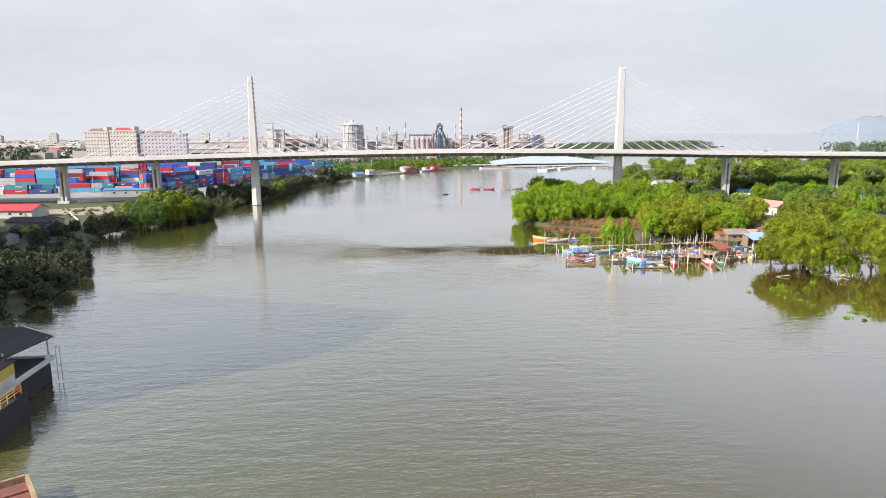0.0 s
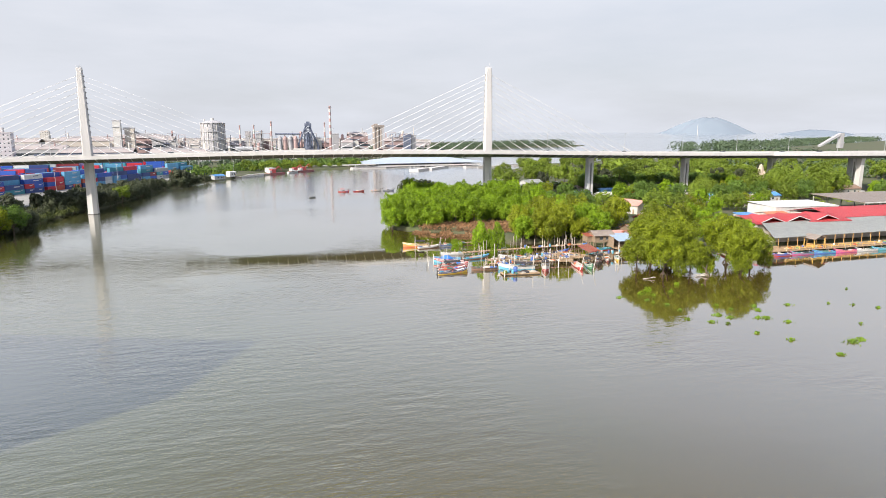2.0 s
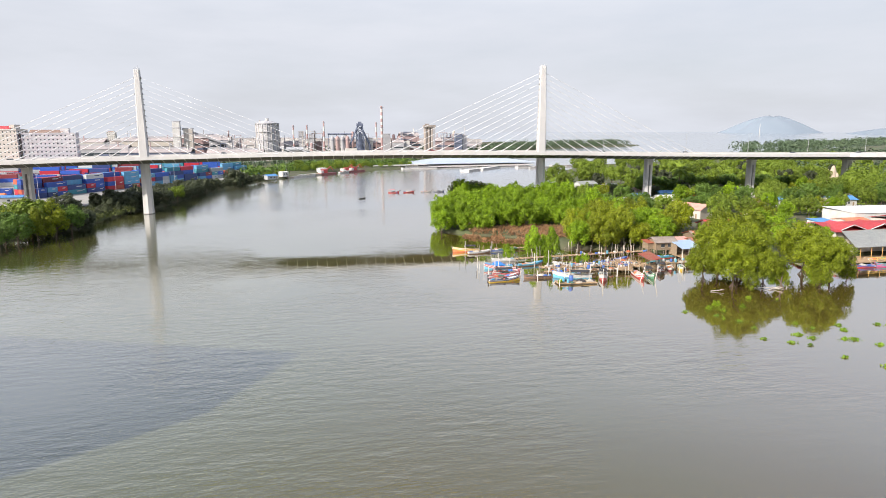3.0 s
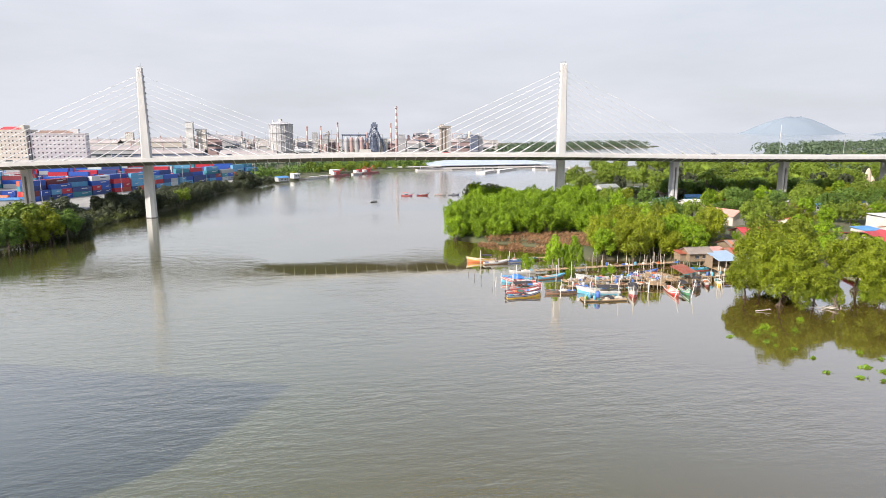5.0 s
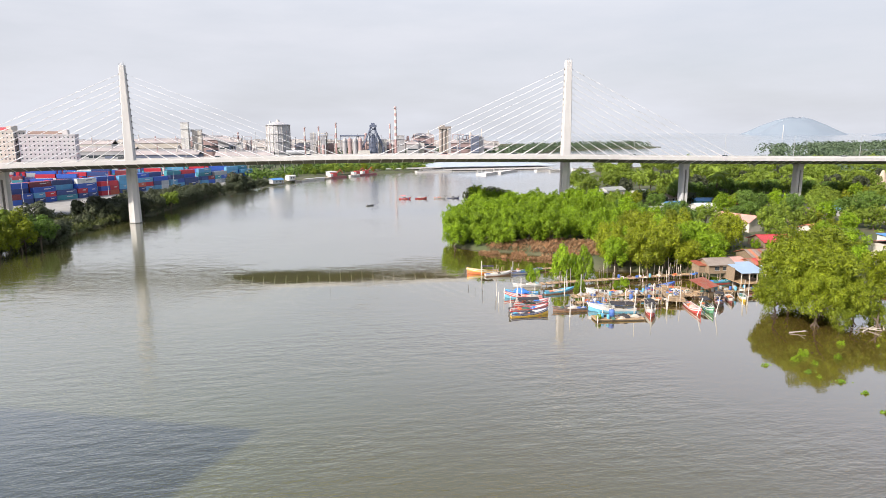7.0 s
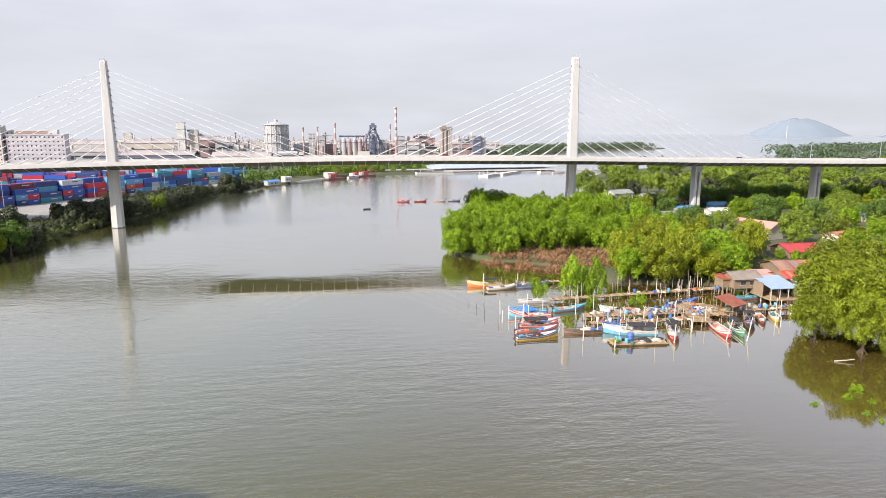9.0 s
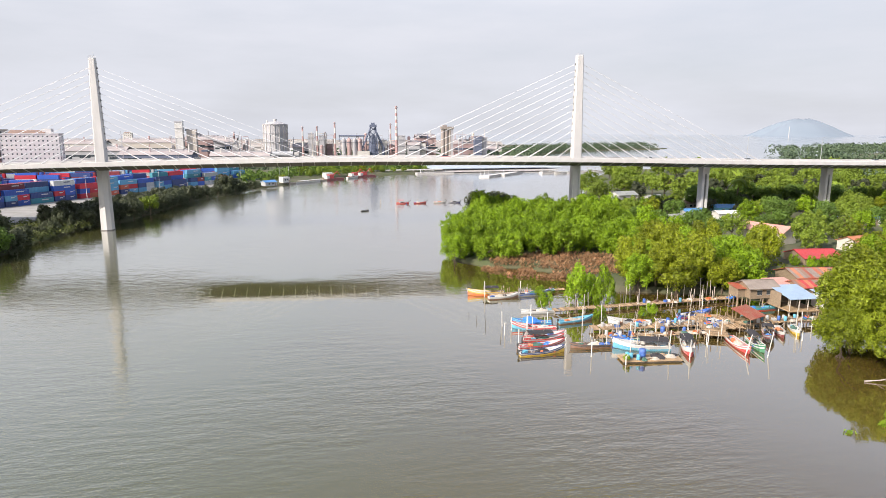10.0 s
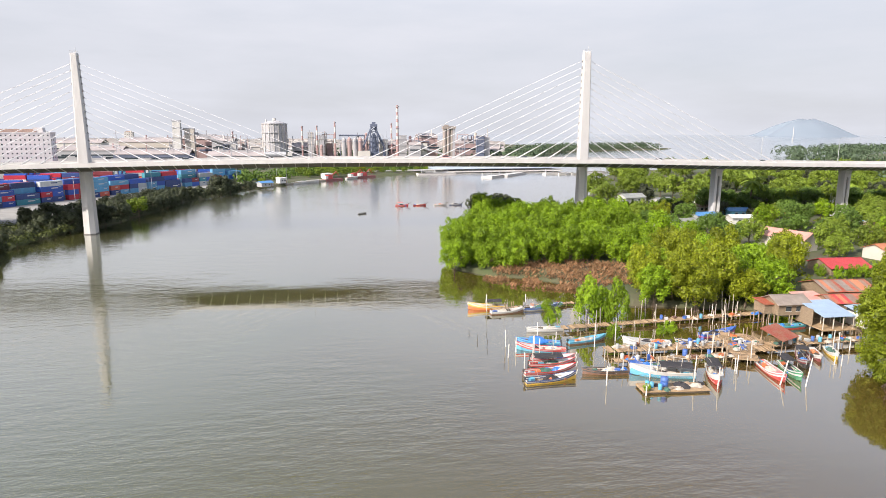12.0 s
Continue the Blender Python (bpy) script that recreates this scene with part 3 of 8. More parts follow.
for i in range(4):
    tree_kind(f"mangrove{i}", 11 + i, 9.5, (4.6, 4.4, 4.6), 0.22, GREEN_MANGROVE, 36, 5200, 0.27, "dense bright green mangrove tree on the river edge", roots=6)
    tree_kind(f"olive{i}", 31 + i, 10.5, (5.0, 4.8, 5.0), 0.28, GREEN_OLIVE, 38, 5800, 0.27, "yellow-green mangrove tree with a full crown", roots=6)
for i in range(3):
    tree_kind(f"dark{i}", 51 + i, 9.0, (4.6, 4.6, 4.4), 0.25, GREEN_SHADE_DARK, 34, 2300, 0.47, "dark green riverside tree, shade put into its leaf colour")
    tree_kind(f"village{i}", 61 + i, 11.0, (5.4, 5.2, 4.6), 0.3, GREEN_RAIN, 36, 1700, 0.53, "leafy green tree between the houses")
    tree_kind(f"grove{i}", 161 + i, 11.0, (5.4, 5.2, 4.6), 0.3, (GREEN_RAIN, GREEN_MANGROVE, GREEN_GROVE)[i], 40, 3300, 0.37, "leafy green tree between the houses", lump=0.9)
for i in range(3):
    tree_kind(f"big{i}", 71 + i, 15.6, (7.8, 7.5, 7.0), 0.42, GREEN_BIG, 105, 19000, 0.26, "large olive-green mangrove tree standing in the water", roots=9, lump=0.68)
for i in range(2):
    tree_kind(f"low{i}", 131 + i, 10.5, (5.0, 4.8, 5.0), 0.28, GREEN_BIG, 40, 7000, 0.24, "low-branched olive-green mangrove tree standing in the water", roots=6)
tree_kind("rain", 81, 15.0, (12.0, 11.0, 6.0), 0.6, GREEN_RAIN, 60, 11000, 0.5, "broad spreading rain tree beside the viaduct")
tree_kind("bush", 91, 3.4, (2.2, 2.2, 1.9), 0.08, GREEN_MANGROVE, 26, 2400, 0.16, "small bright green mangrove bush in the shallows", roots=5)

rng = random.Random(3)
trees = []
TIP = [(24, -80), (28, -58), (44, -24), (54, 10), (78, 0), (100, -12), (98, -40), (92, -62), (84, -82), (60, -82), (44, -80), (33, -88)]
for x, y in scatter(TIP, 5.6, 105, rng, avoid=[(92.6, 0, 6)], taken=trees):
    near = max(0.0, min(1.0, (x - 22) / 30))
    plant(f"mangrove{rng.randrange(4)}", x, y, 0.2, rng.uniform(0.66, 1.04) + 0.14 * near, rng.uniform(0, 360), "mangroves on the point", "mangrove_tree", rng.uniform(0.85, 1.25))
MIDDLE = [(58, -121), (66, -102), (74, -86), (88, -84), (104, -92), (110, -100), (98, -112), (90, -125), (78, -127.5), (64, -126)]
for x, y in scatter(MIDDLE, 5.4, 46, rng, taken=trees):
    plant(f"{'olive' if rng.random() < (0.7 if x > 88 else 0.35) else 'mangrove'}{rng.randrange(4)}", x, y, 0.4, rng.uniform(0.72, 1.04), rng.uniform(0, 360), "mangroves behind the fishing jetties", "mangrove_tree", rng.uniform(0.88, 1.22))
for x, y in ((57, 30), (62, 34), (66, 28), (70, 36), (60, 22)):
    plant(f"dark{rng.randrange(3)}", x, y, 0.2, rng.uniform(0.9, 1.1), rng.uniform(0, 360), "dark trees at the point's end", "tree", 1.0)
for key, x, y, s in (("big0", 75.6, -174.0, 0.63), ("big1", 72.4, -167.0, 0.54), ("big2", 81.4, -168.0, 0.94), ("big1", 83.4, -174.6, 0.58), ("big1", 98.4, -175.5, 0.74), ("big2", 104.4, -172.5, 0.68), ("big0", 102, -166, 0.86), ("big1", 83, -158, 0.9), ("big2", 91, -154, 1.06), ("big0", 88, -161, 0.8)):
    plant(key, x, y, -0.1, s, rng.uniform(0, 360), "large trees standing in the water", "mangrove_tree", rng.uniform(0.97, 1.1))
for x, y, s in ((77.8, -177.6, 0.42), (87.0, -176.4, 0.4), (96.0, -178.6, 0.46), (106.8, -175.0, 0.48)):
    plant("low" + str(int(x) % 2), x, y, -0.3, s, rng.uniform(0, 360), "low boughs of the trees in the water", "mangrove_tree", rng.uniform(0.9, 1.1))
for x, y, s, tall in ((42.1, -127.8, 1.45, 1.62), (47.3, -130.2, 1.3, 1.8), (34.0, -129.9, 0.8, 1.25), (47.3, -123.8, 1.0, 1.5), (52, -138.5, 0.45, 1.1), (54.5, -137.5, 0.55, 1.1), (49.5, -119.5, 0.8, 1.3), (36.6, -119.6, 0.6, 1.1), (42.4, -139.0, 0.6, 1.2)):
    plant("bush", x, y, 0, s, rng.uniform(0, 360), "small mangrove bushes", "mangrove_bush", tall)

# ---- fishing boats ----
SACK = material("pale_sacking", (0.55, 0.50, 0.43), (0.38, 0.33, 0.27), scale=2, rough=0.95)
NET_GREEN = material("green_net", (0.08, 0.17, 0.13), (0.05, 0.10, 0.08), scale=3, rough=0.95)
NET_ORANGE = material("orange_net", (0.55, 0.20, 0.08), (0.38, 0.15, 0.07), scale=3, rough=0.95)
def hull_rings(length, beam, height, rise, stern=0.75, n=9, inset=0.0, floor=None):
    """Cross sections from stern to bow, each from the port rail round the keel to the starboard rail."""
    rings = []
    for i in range(n):
        t = i / (n - 1)
        w = beam / 2 * (stern + (1 - stern) * math.sin(min(t / 0.5, 1) * math.pi / 2)) if t < 0.5 else beam / 2 * max(0.03, math.cos((t - 0.5) * math.pi) ** 0.75)
        w = max(0.02, w - inset)
        top = height + rise * max(0.0, (t - 0.35) / 0.65) ** 2.2 + 0.10 * rise * max(0, (0.25 - t) / 0.25)
        keel = -0.35 + 0.55 * rise * max(0.0, (t - 0.7) / 0.3) ** 2
        x = -length / 2 + length * t
        rings.append((x, w, top, keel))
    return rings


def sampan(name, a, b, beam, low, band, top, inside_mat, label, canopy=None, canopy_at=(0.2, 0.55), height=0.62, rise=0.75, load=(), group="moored fishing boats", engine=True, lift=0.0):
    """A wooden fishing boat with its stern at a and its bow at b, on the water."""
    (ax, ay), (bx, by) = a, b
    length = math.hypot(bx - ax, by - ay)
    e = thing(name, label, "boat", group, pose((ax + bx) / 2, (ay + by) / 2, lift, 0, 0, math.degrees(math.atan2(by - ay, bx - ax))))
    rings = hull_rings(length, beam, height, rise)
    levels = ((-0.02, 0.58, low, "lower_hull"), (0.58, 0.76, band, "stripe"), (0.76, 1.0, top, "upper_strake"))
    for lo, hi, key, nm in levels:
        geo = Geo()
        sec = []
        for x, w, tp, kl in rings:
            z = lambda f: kl + (tp - kl) * f
            q = lambda f: w * (0.55 + 0.45 * max(f, 0) ** 0.6)
            if lo < 0:
                sec.append([(x, q(hi), z(hi)), (x, q(0.15), z(0.15)), (x, 0.0, kl), (x, -q(0.15), z(0.15)), (x, -q(hi), z(hi))])
            else:
                sec.append([(x, q(hi), z(hi)), (x, q(lo), z(lo)), (x, q(lo) - 0.06, z(lo)), (x, q(hi) - 0.06, z(hi))])
        if lo < 0:
            geo.loft(sec, caps=True, closed=False)
        else:
            geo.loft(sec)
            geo.loft([[(x, -yy, zz) for x, yy, zz in s] for s in sec])
            x, w, tp, kl = rings[0]
            z = lambda f: kl + (tp - kl) * f
            geo.box((x + 0.03, 0, (z(lo) + z(hi)) / 2), (0.07, 2 * w * 0.96, z(hi) - z(lo)))
        part(nm, geo, paint(key), e, smooth=False)
    floor = Geo()
    floor.loft([[(x, w * 0.86, 0.24), (x, -w * 0.86, 0.24)] for x, w, tp, kl in rings[:-1]], caps=False, closed=False)
    floor.loft([[(x, w * 0.9, tp - 0.12), (x, -w * 0.9, tp - 0.12)] for x, w, tp, kl in rings[-3:]], caps=False, closed=False)
    part("floor", floor, inside_mat, e)
    for f in (0.24, 0.6):
        x, w, tp, kl = rings[round(f * (len(rings) - 1))]
        part("thwart", Geo().box((x, 0, tp - 0.2), (0.28, 2 * w * 0.93, 0.06)), WOOD, e)
    if length > 5:
        x, w, tp, kl = rings[-3]
        part("foredeck", Geo().loft([[(x, w * 0.93, tp - 0.04), (x, -w * 0.93, tp - 0.04)] for x, w, tp, kl in rings[-4:]], caps=False, closed=False), paint(top), e)
        part("boat_pole", Geo().rod((-length * 0.42, beam * 0.2, height + 0.05), (length * 0.36, -beam * 0.12, height + 0.2), 0.04, n=5), WOOD_PALE, e)
        part("rub_rail", Geo().loft([[(x, w + 0.03, tp - 0.10), (x, w + 0.03, tp + 0.02), (x, w - 0.09, tp + 0.02), (x, w - 0.09, tp - 0.10)] for x, w, tp, kl in rings]).loft([[(x, -w - 0.03, tp - 0.10), (x, -w - 0.03, tp + 0.02), (x, -w + 0.09, tp + 0.02), (x, -w + 0.09, tp - 0.10)] for x, w, tp, kl in rings]), paint(band), e)
    if canopy:
        x0, x1 = (-length / 2 + length * f for f in canopy_at)
        roof = Geo()
        arc = [[(x, beam * 0.48 * math.cos(k * math.pi / 6), 1.85 + 0.28 * math.sin(k * math.pi / 6)) for k in range(7)] for x in (x0, (x0 + x1) / 2, x1)]
        roof.loft([r + [(p[0], p[1] * 0.98, p[2] - 0.05) for p in r[::-1]] for r in arc])
        part("canopy", roof, canopy, e)
        for x in (x0 + 0.1, x1 - 0.1):
            for s in (-1, 1):
                part("canopy_post", Geo().rod((x, s * beam * 0.43, 0.5), (x, s * beam * 0.46, 1.87), 0.035, n=5), WOOD_PALE, e)
    if engine:
        x = rings[0][0]
        part("outboard_engine", Geo().box((x - 0.12, 0, 0.85), (0.34, 0.3, 0.45), 0, 0.8).rod((x - 0.15, 0, 0.7), (x - 0.2, 0, -0.4), 0.07, n=6).box((x + 0.35, 0.05, 0.98), (0.6, 0.05, 0.05)), paint("black"), e)
    rg = random.Random(int(ax * 31 + ay * 17))
    gear = Geo()
    f = rg.uniform(0.25, 0.5)
    x, w, tp, kl = rings[round(f * (len(rings) - 1))]
    gear.loft([[(x + math.cos(k * 0.4833) * q * 1.5 * rg.uniform(0.75, 1.25), math.sin(k * 0.4833) * q * w * 0.8 * rg.uniform(0.8, 1.2), z * rg.uniform(0.85, 1.15)) for k in range(13)] for q, z in ((1.0, 0.25), (0.95, 0.5), (0.6, 0.72), (0.25, 0.95))])
    if length > 5:
        part("gear_load", gear, rg.choice((SACK, NET_GREEN, TARP_DARK, NET_ORANGE, SACK)), e)
        f = rg.uniform(0.5, 0.75)
        x, w, tp, kl = rings[round(f * (len(rings) - 1))]
        part("net_heap", Geo().loft([[(x + math.cos(k * 0.6981) * q * rg.uniform(0.7, 1.2), math.sin(k * 0.6981) * q * w * 0.8 * rg.uniform(0.8, 1.2), z * rg.uniform(0.85, 1.15)) for k in range(9)] for q, z in ((0.9, 0.25), (0.85, 0.5), (0.45, 0.8))]), rg.choice((TARP_DARK, NET_GREEN, TARP_BLUE, WOOD_DARK)), e)
        x, w, tp, kl = rings[round(rg.uniform(0.1, 0.3) * (len(rings) - 1))]
        part("fish_bin", Geo().box((x, rg.uniform(-0.3, 0.3) * w, 0.55), (0.8, 0.55, 0.5), rg.uniform(-20, 20), 1.1), rg.choice((paint("blue"), paint("white"), paint("orange"), paint("cyan"))), e)
        for k in range(2):
            x, w, tp, kl = rings[rg.randint(1, 6)]
            q = rg.uniform(0.25, 0.5)
            part("gear_bag", Geo().turned((x + rg.uniform(-0.5, 0.5), rg.uniform(-0.5, 0.5) * w, 0.24), [(q, 0), (q * 1.15, 0.18), (q * 0.8, 0.42), (q * 0.25, 0.52)], 8), rg.choice((SACK, paint("white"), NET_GREEN, TARP_BLUE, paint("cyan"), TARP_DARK, paint("orange"), paint("grey"))), e)
        for k in range(2):
            f = rg.uniform(0.1, 0.6)
            x, w, tp, kl = rings[round(f * (len(rings) - 1))]
            part("flag_pole", Geo().rod((x, rg.choice((-0.8, 0.8)) * w, 0.2), (x + rg.uniform(-0.3, 0.3), rg.choice((-0.8, 0.8)) * w, rg.uniform(1.6, 3.2)), 0.03, n=5), WOOD_PALE, e)
    part("stem_post", Geo().rod((length / 2 - 0.05, 0, height), (length / 2 + 0.28, 0, height + rise * 0.98 + 0.12), 0.09, 0.06, 6), paint(top), e)
    return e


IN_BLUE, IN_WOOD, IN_WHITE, IN_RED = paint("cyan"), WOOD, paint("white"), paint("pink")
sampan("fishing_boat", (20.2, -156.6), (28.4, -155.9), 2.0, "yellow", "navy", "white", IN_WOOD, "white fishing boat with a yellow bottom and blue stripe", rise=0.7)
sampan("fishing_boat", (21.0, -153.4), (29.6, -152.9), 2.1, "white", "red", "white", IN_BLUE, "white fishing boat with a red stripe", rise=0.8)
sampan("fishing_boat", (31.2, -144.6), (23.3, -141.6), 2.1, "cyan", "red", "white", IN_WOOD, "blue and white boat moored among the poles", rise=0.8)
sampan("fishing_boat", (31.5, -141.0), (24.3, -138.6), 2.1, "blue", "cyan", "blue", IN_BLUE, "blue fishing boat half covered with a tarpaulin", rise=0.5)
sampan("fishing_boat", (35.0, -132.8), (28.0, -132.6), 1.7, "grey", "white", "grey", IN_WOOD, "slender grey and white rowing boat", rise=0.35, engine=False)
sampan("fishing_boat", (33.0, -140.8), (40.6, -139.3), 1.9, "brown", "cyan", "cyan", IN_BLUE, "pale blue open boat with a wooden bottom", rise=0.55)
sampan("fishing_boat", (37.3, -155.0), (30.2, -154.2), 1.9, "brown", "black", "brown", IN_WOOD, "old dark wooden boat beside the jetty", rise=0.35, engine=False)
sampan("fishing_boat", (46.6, -158.4), (37.4, -155.6), 2.6, "cyan", "white", "white", IN_WHITE, "large white and pale blue boat with a black awning", TARP_DARK, (0.05, 0.55), 0.95, 0.9)
sampan("fishing_boat", (45.6, -153.8), (38.6, -153.0), 2.1, "white", "blue", "blue", IN_BLUE, "bright blue open boat tied behind a larger one", rise=0.6)
sampan("fishing_boat", (51.0, -155.8), (48.0, -162.6), 2.2, "red", "white", "white", IN_WHITE, "white boat with a red bow and dark awning", TARP_DARK, (0.05, 0.55), 0.9, 0.85)
sampan("fishing_boat", (60.3, -154.8), (58.6, -163.0), 2.3, "red", "white", "pink", IN_RED, "long red and white fishing boat", rise=0.9)
sampan("fishing_boat", (63.4, -156.2), (61.4, -163.0), 1.9, "green", "white", "green", IN_WOOD, "green and white boat under a black net awning", TARP_DARK, (0.0, 0.5), 0.8, 0.7)
sampan("fishing_boat", (69.4, -153.0), (65.8, -158.6), 2.1, "black", "maroon", "grey", IN_WOOD, "dark red boat loaded with nets", TARP_DARK, (0.05, 0.4), 0.85, 0.7)
sampan("fishing_boat", (73.0, -150.8), (70.4, -156.3), 1.8, "maroon", "white", "white", IN_WHITE, "small white boat with a dark red waterline", rise=0.6)
sampan("fishing_boat", (76.6, -150.4), (74.0, -155.8), 1.8, "yellow", "white", "white", IN_WHITE, "small white boat with a yellow waterline", rise=0.6)
sampan("fishing_boat", (50.8, -144.0), (43.0, -141.6), 2.1, "white", "grey", "white", IN_WOOD, "grey-white boat with a red bow", rise=0.75)
sampan("fishing_boat", (59.2, -146.0), (52.0, -143.7), 2.0, "teal", "black", "white", IN_WOOD, "dark green and white boat on the inner mooring", rise=0.5)
sampan("fishing_boat", (58.6, -141.0), (66.4, -139.6), 1.9, "magenta", "blue", "blue", IN_BLUE, "bright blue boat with a purple waterline", rise=0.7)
sampan("fishing_boat", (81.8, -138.6), (74.4, -138.8), 1.9, "red", "teal", "cyan", IN_WOOD, "teal boat with a red bottom beside the stilt hut", rise=0.5)
sampan("fishing_boat", (28.6, -116.9), (20.4, -115.8), 2.2, "orange", "yellow", "white", IN_WOOD, "white boat with an orange bow and awning", TARP_DARK, (0.15, 0.55), 0.85, 0.8)
sampan("fishing_boat", (24.2, -120.4), (31.4, -119.6), 1.8, "brown", "white", "white", IN_WOOD, "long low white boat with a wooden bottom", rise=0.5, engine=False)
sampan("fishing_boat", (31.8, -118.6), (39.6, -117.6), 2.0, "grey", "blue", "grey", IN_WOOD, "old grey boat heaped with nets", rise=0.5)
sampan("fishing_boat", (24.0, -147.4), (31.2, -148.6), 2.1, "white", "pink", "white", IN_WHITE, "white boat loaded with barrels and gear", rise=0.7)
sampan("fishing_boat", (22.8, -150.2), (30.4, -150.6), 2.1, "black", "red", "white", IN_WOOD, "white boat covered with a dark awning", TARP_DARK, (0.1, 0.7), 0.8, 0.6)
sampan("fishing_boat", (88.0, -150.5), (94.8, -151.0), 2.0, "red", "white", "pink", IN_WOOD, "red and white boat under the big trees", rise=0.7)
sampan("fishing_boat", (4.6, 46.4), (8.4, 48.6), 1.0, "black", "grey", "grey", IN_WOOD, "small dark rowing skiff adrift on the river", rise=0.2, engine=False)
for i, (x, low, top) in enumerate(((28.4, "red", "pink"), (37.6, "maroon", "red"), (48.2, "grey", "white"), (56.2, "navy", "grey"))):
    boat = sampan("trawler", (x - 3.6, 77.6 - x * 0.02), (x + 3.0, 77.4 - x * 0.02), 1.9, low, top, low, WOOD, "moored low wooden boat with a raised dark bow pole", rise=0.5, height=0.55, group="boats moored in midstream", engine=False, canopy=paint("pink") if i == 0 else None, canopy_at=(0.15, 0.6))
    part("bow_pole", Geo().rod((2.4, 0, 0.5), (4.6, 0, 1.9), 0.16, 0.1, 6).rod((2.0, 0, 0.9), (3.4, 0.2, 2.0), 0.09, 0.06, 5), WOOD_DARK, boat)
    part("mast", Geo().rod((-1.2, 0, 0.3), (-1.2, 0, 2.9), 0.06, n=5), WOOD_PALE, boat)
for x in (16.5, 25.2):
    solo("mooring_pole", Geo().rod((x, 78, -3), (x, 78, 2.6), 0.12, 0.1, 6), WOOD_PALE, "pale wooden pole standing in midstream", "mooring pole", "poles in midstream")
MARKET_BOATS = ((124.5, -161.4, "red", "blue"), (132.5, -162.0, "magenta", "teal"), (140.5, -163.6, "blue", "cyan"), (148.5, -163.0, "magenta", "pink"), (156.5, -162.2, "grey", "white"),
                (163.0, -163.6, "teal", "cyan"), (171.0, -163.4, "white", "grey"), (179.0, -163.8, "red", "white"))
for i, (x, _, low, top) in enumerate(MARKET_BOATS):
    sampan("fishing_boat", (x + 3.9, -162.4 - 0.04 * (x - 124)), (x - 3.9, -161.8 - 0.04 * (x - 124)), 1.9, low, top, low, IN_BLUE if i % 2 else IN_WOOD, f"{low} and {top} boat moored before the market", rise=0.7, group="boats before the market")

# ---- jetties ----
def jetty(name, a, b, width, top, label, step=0.26, seed=1):
    """A plank walk on crooked posts from a to b."""
    rj = random.Random(seed)
    (ax, ay), (bx, by) = a, b
    n = math.hypot(bx - ax, by - ay)
    e = thing(name, label, "jetty", "fishing jetties", pose((ax + bx) / 2, (ay + by) / 2, 0, 0, 0, math.degrees(math.atan2(by - ay, bx - ax))))
    boards, k = Geo(), int(n / step)
    for i in range(k):
        if rj.random() < 0.06:
            continue
        boards.box((-n / 2 + (i + 0.5) * step, rj.uniform(-0.12, 0.12), top + rj.uniform(-0.03, 0.03)), (step * 0.86, width * rj.uniform(0.88, 1.08), 0.06), rj.uniform(-3, 3))
    part("planking", boards, WOOD_BOARDS, e, kind="stuff")
    for s in (-1, 1):
        part("bearer", Geo().rod((-n / 2, s * width * 0.42, top - 0.12), (n / 2, s * width * 0.42, top - 0.1), 0.09, n=6), WOOD_DARK, e)
    for i in range(int(n / 2.4) + 1):
        for s in (-1, 1):
            x = -n / 2 + i * 2.4 + rj.uniform(-0.4, 0.4)
            part("post", Geo().rod((x, s * width * 0.48, -2.5), (x + rj.uniform(-0.25, 0.25), s * width * 0.5, top + (rj.uniform(0.5, 2.0) if rj.random() < 0.35 else 0.02)), 0.09, 0.075, 6), WOOD, e)
    return e


WOOD_BOARDS = material("grey_brown_boards", (0.42, 0.29, 0.165), (0.25, 0.175, 0.105), scale=0.8, rough=0.9, island=0.35)
jetty("jetty", (34.6, -133.4), (79, -130.6), 2.2, 0.75, "long plank walk with crooked posts along the mud", seed=2)
jetty("jetty", (37.4, -146.6), (67, -148.0), 3.0, 0.85, "wide plank jetty cluttered with fishing gear", seed=3)
jetty("jetty", (36.6, -151.6), (60.6, -152.8), 1.8, 0.8, "outer plank walk between the boats", seed=4)
jetty("jetty", (64.0, -142.2), (57.6, -155.4), 4.2, 0.9, "cross jetty stacked with crates", seed=5)
jetty("jetty", (65.6, -149.6), (92.0, -149.4), 2.4, 1.15, "plank walk before the stilt houses", seed=6)
jetty("jetty", (25.0, -118.4), (44.0, -116.0), 1.4, 0.55, "narrow old plank walk on the mud", seed=7)

raft = thing("work_raft", "low plank raft loaded with barrels and nets", "raft", place=pose(40.8, -162.2, 0, 0, 0, -6))
part("deck", Geo().box((0, 0, 0.32), (10.0, 3.0, 0.14)).box((-3.6, 0, 0.42), (2.6, 3.0, 0.1)), WOOD_BOARDS, raft)
for s in (-1, 0, 1):
    part("log_float", Geo().rod((-4.9, s * 1.2, 0.08), (4.9, s * 1.2, 0.08), 0.24, n=8), WOOD_DARK, raft)


def barrel(x, y, z, key, r=0.3, h=0.88, tilt=0):
    e = thing("barrel", f"{key} plastic drum standing on the planks", "barrel", f"{key} drums", pose(x, y, z, tilt, 0, 0))
    part("drum", Geo().turned((0, 0, 0), [(r * 0.92, 0), (r, 0.06), (r, h * 0.32), (r * 1.05, h * 0.35), (r, h * 0.38), (r, h * 0.64), (r * 1.05, h * 0.67), (r, h * 0.7), (r, h - 0.06), (r * 0.9, h)], 14), paint(key), e, smooth=True)
    part("bung", Geo().turned((r * 0.5, 0, h), [(0.04, 0), (0.04, 0.03)], 8), paint("black"), e)
    return e


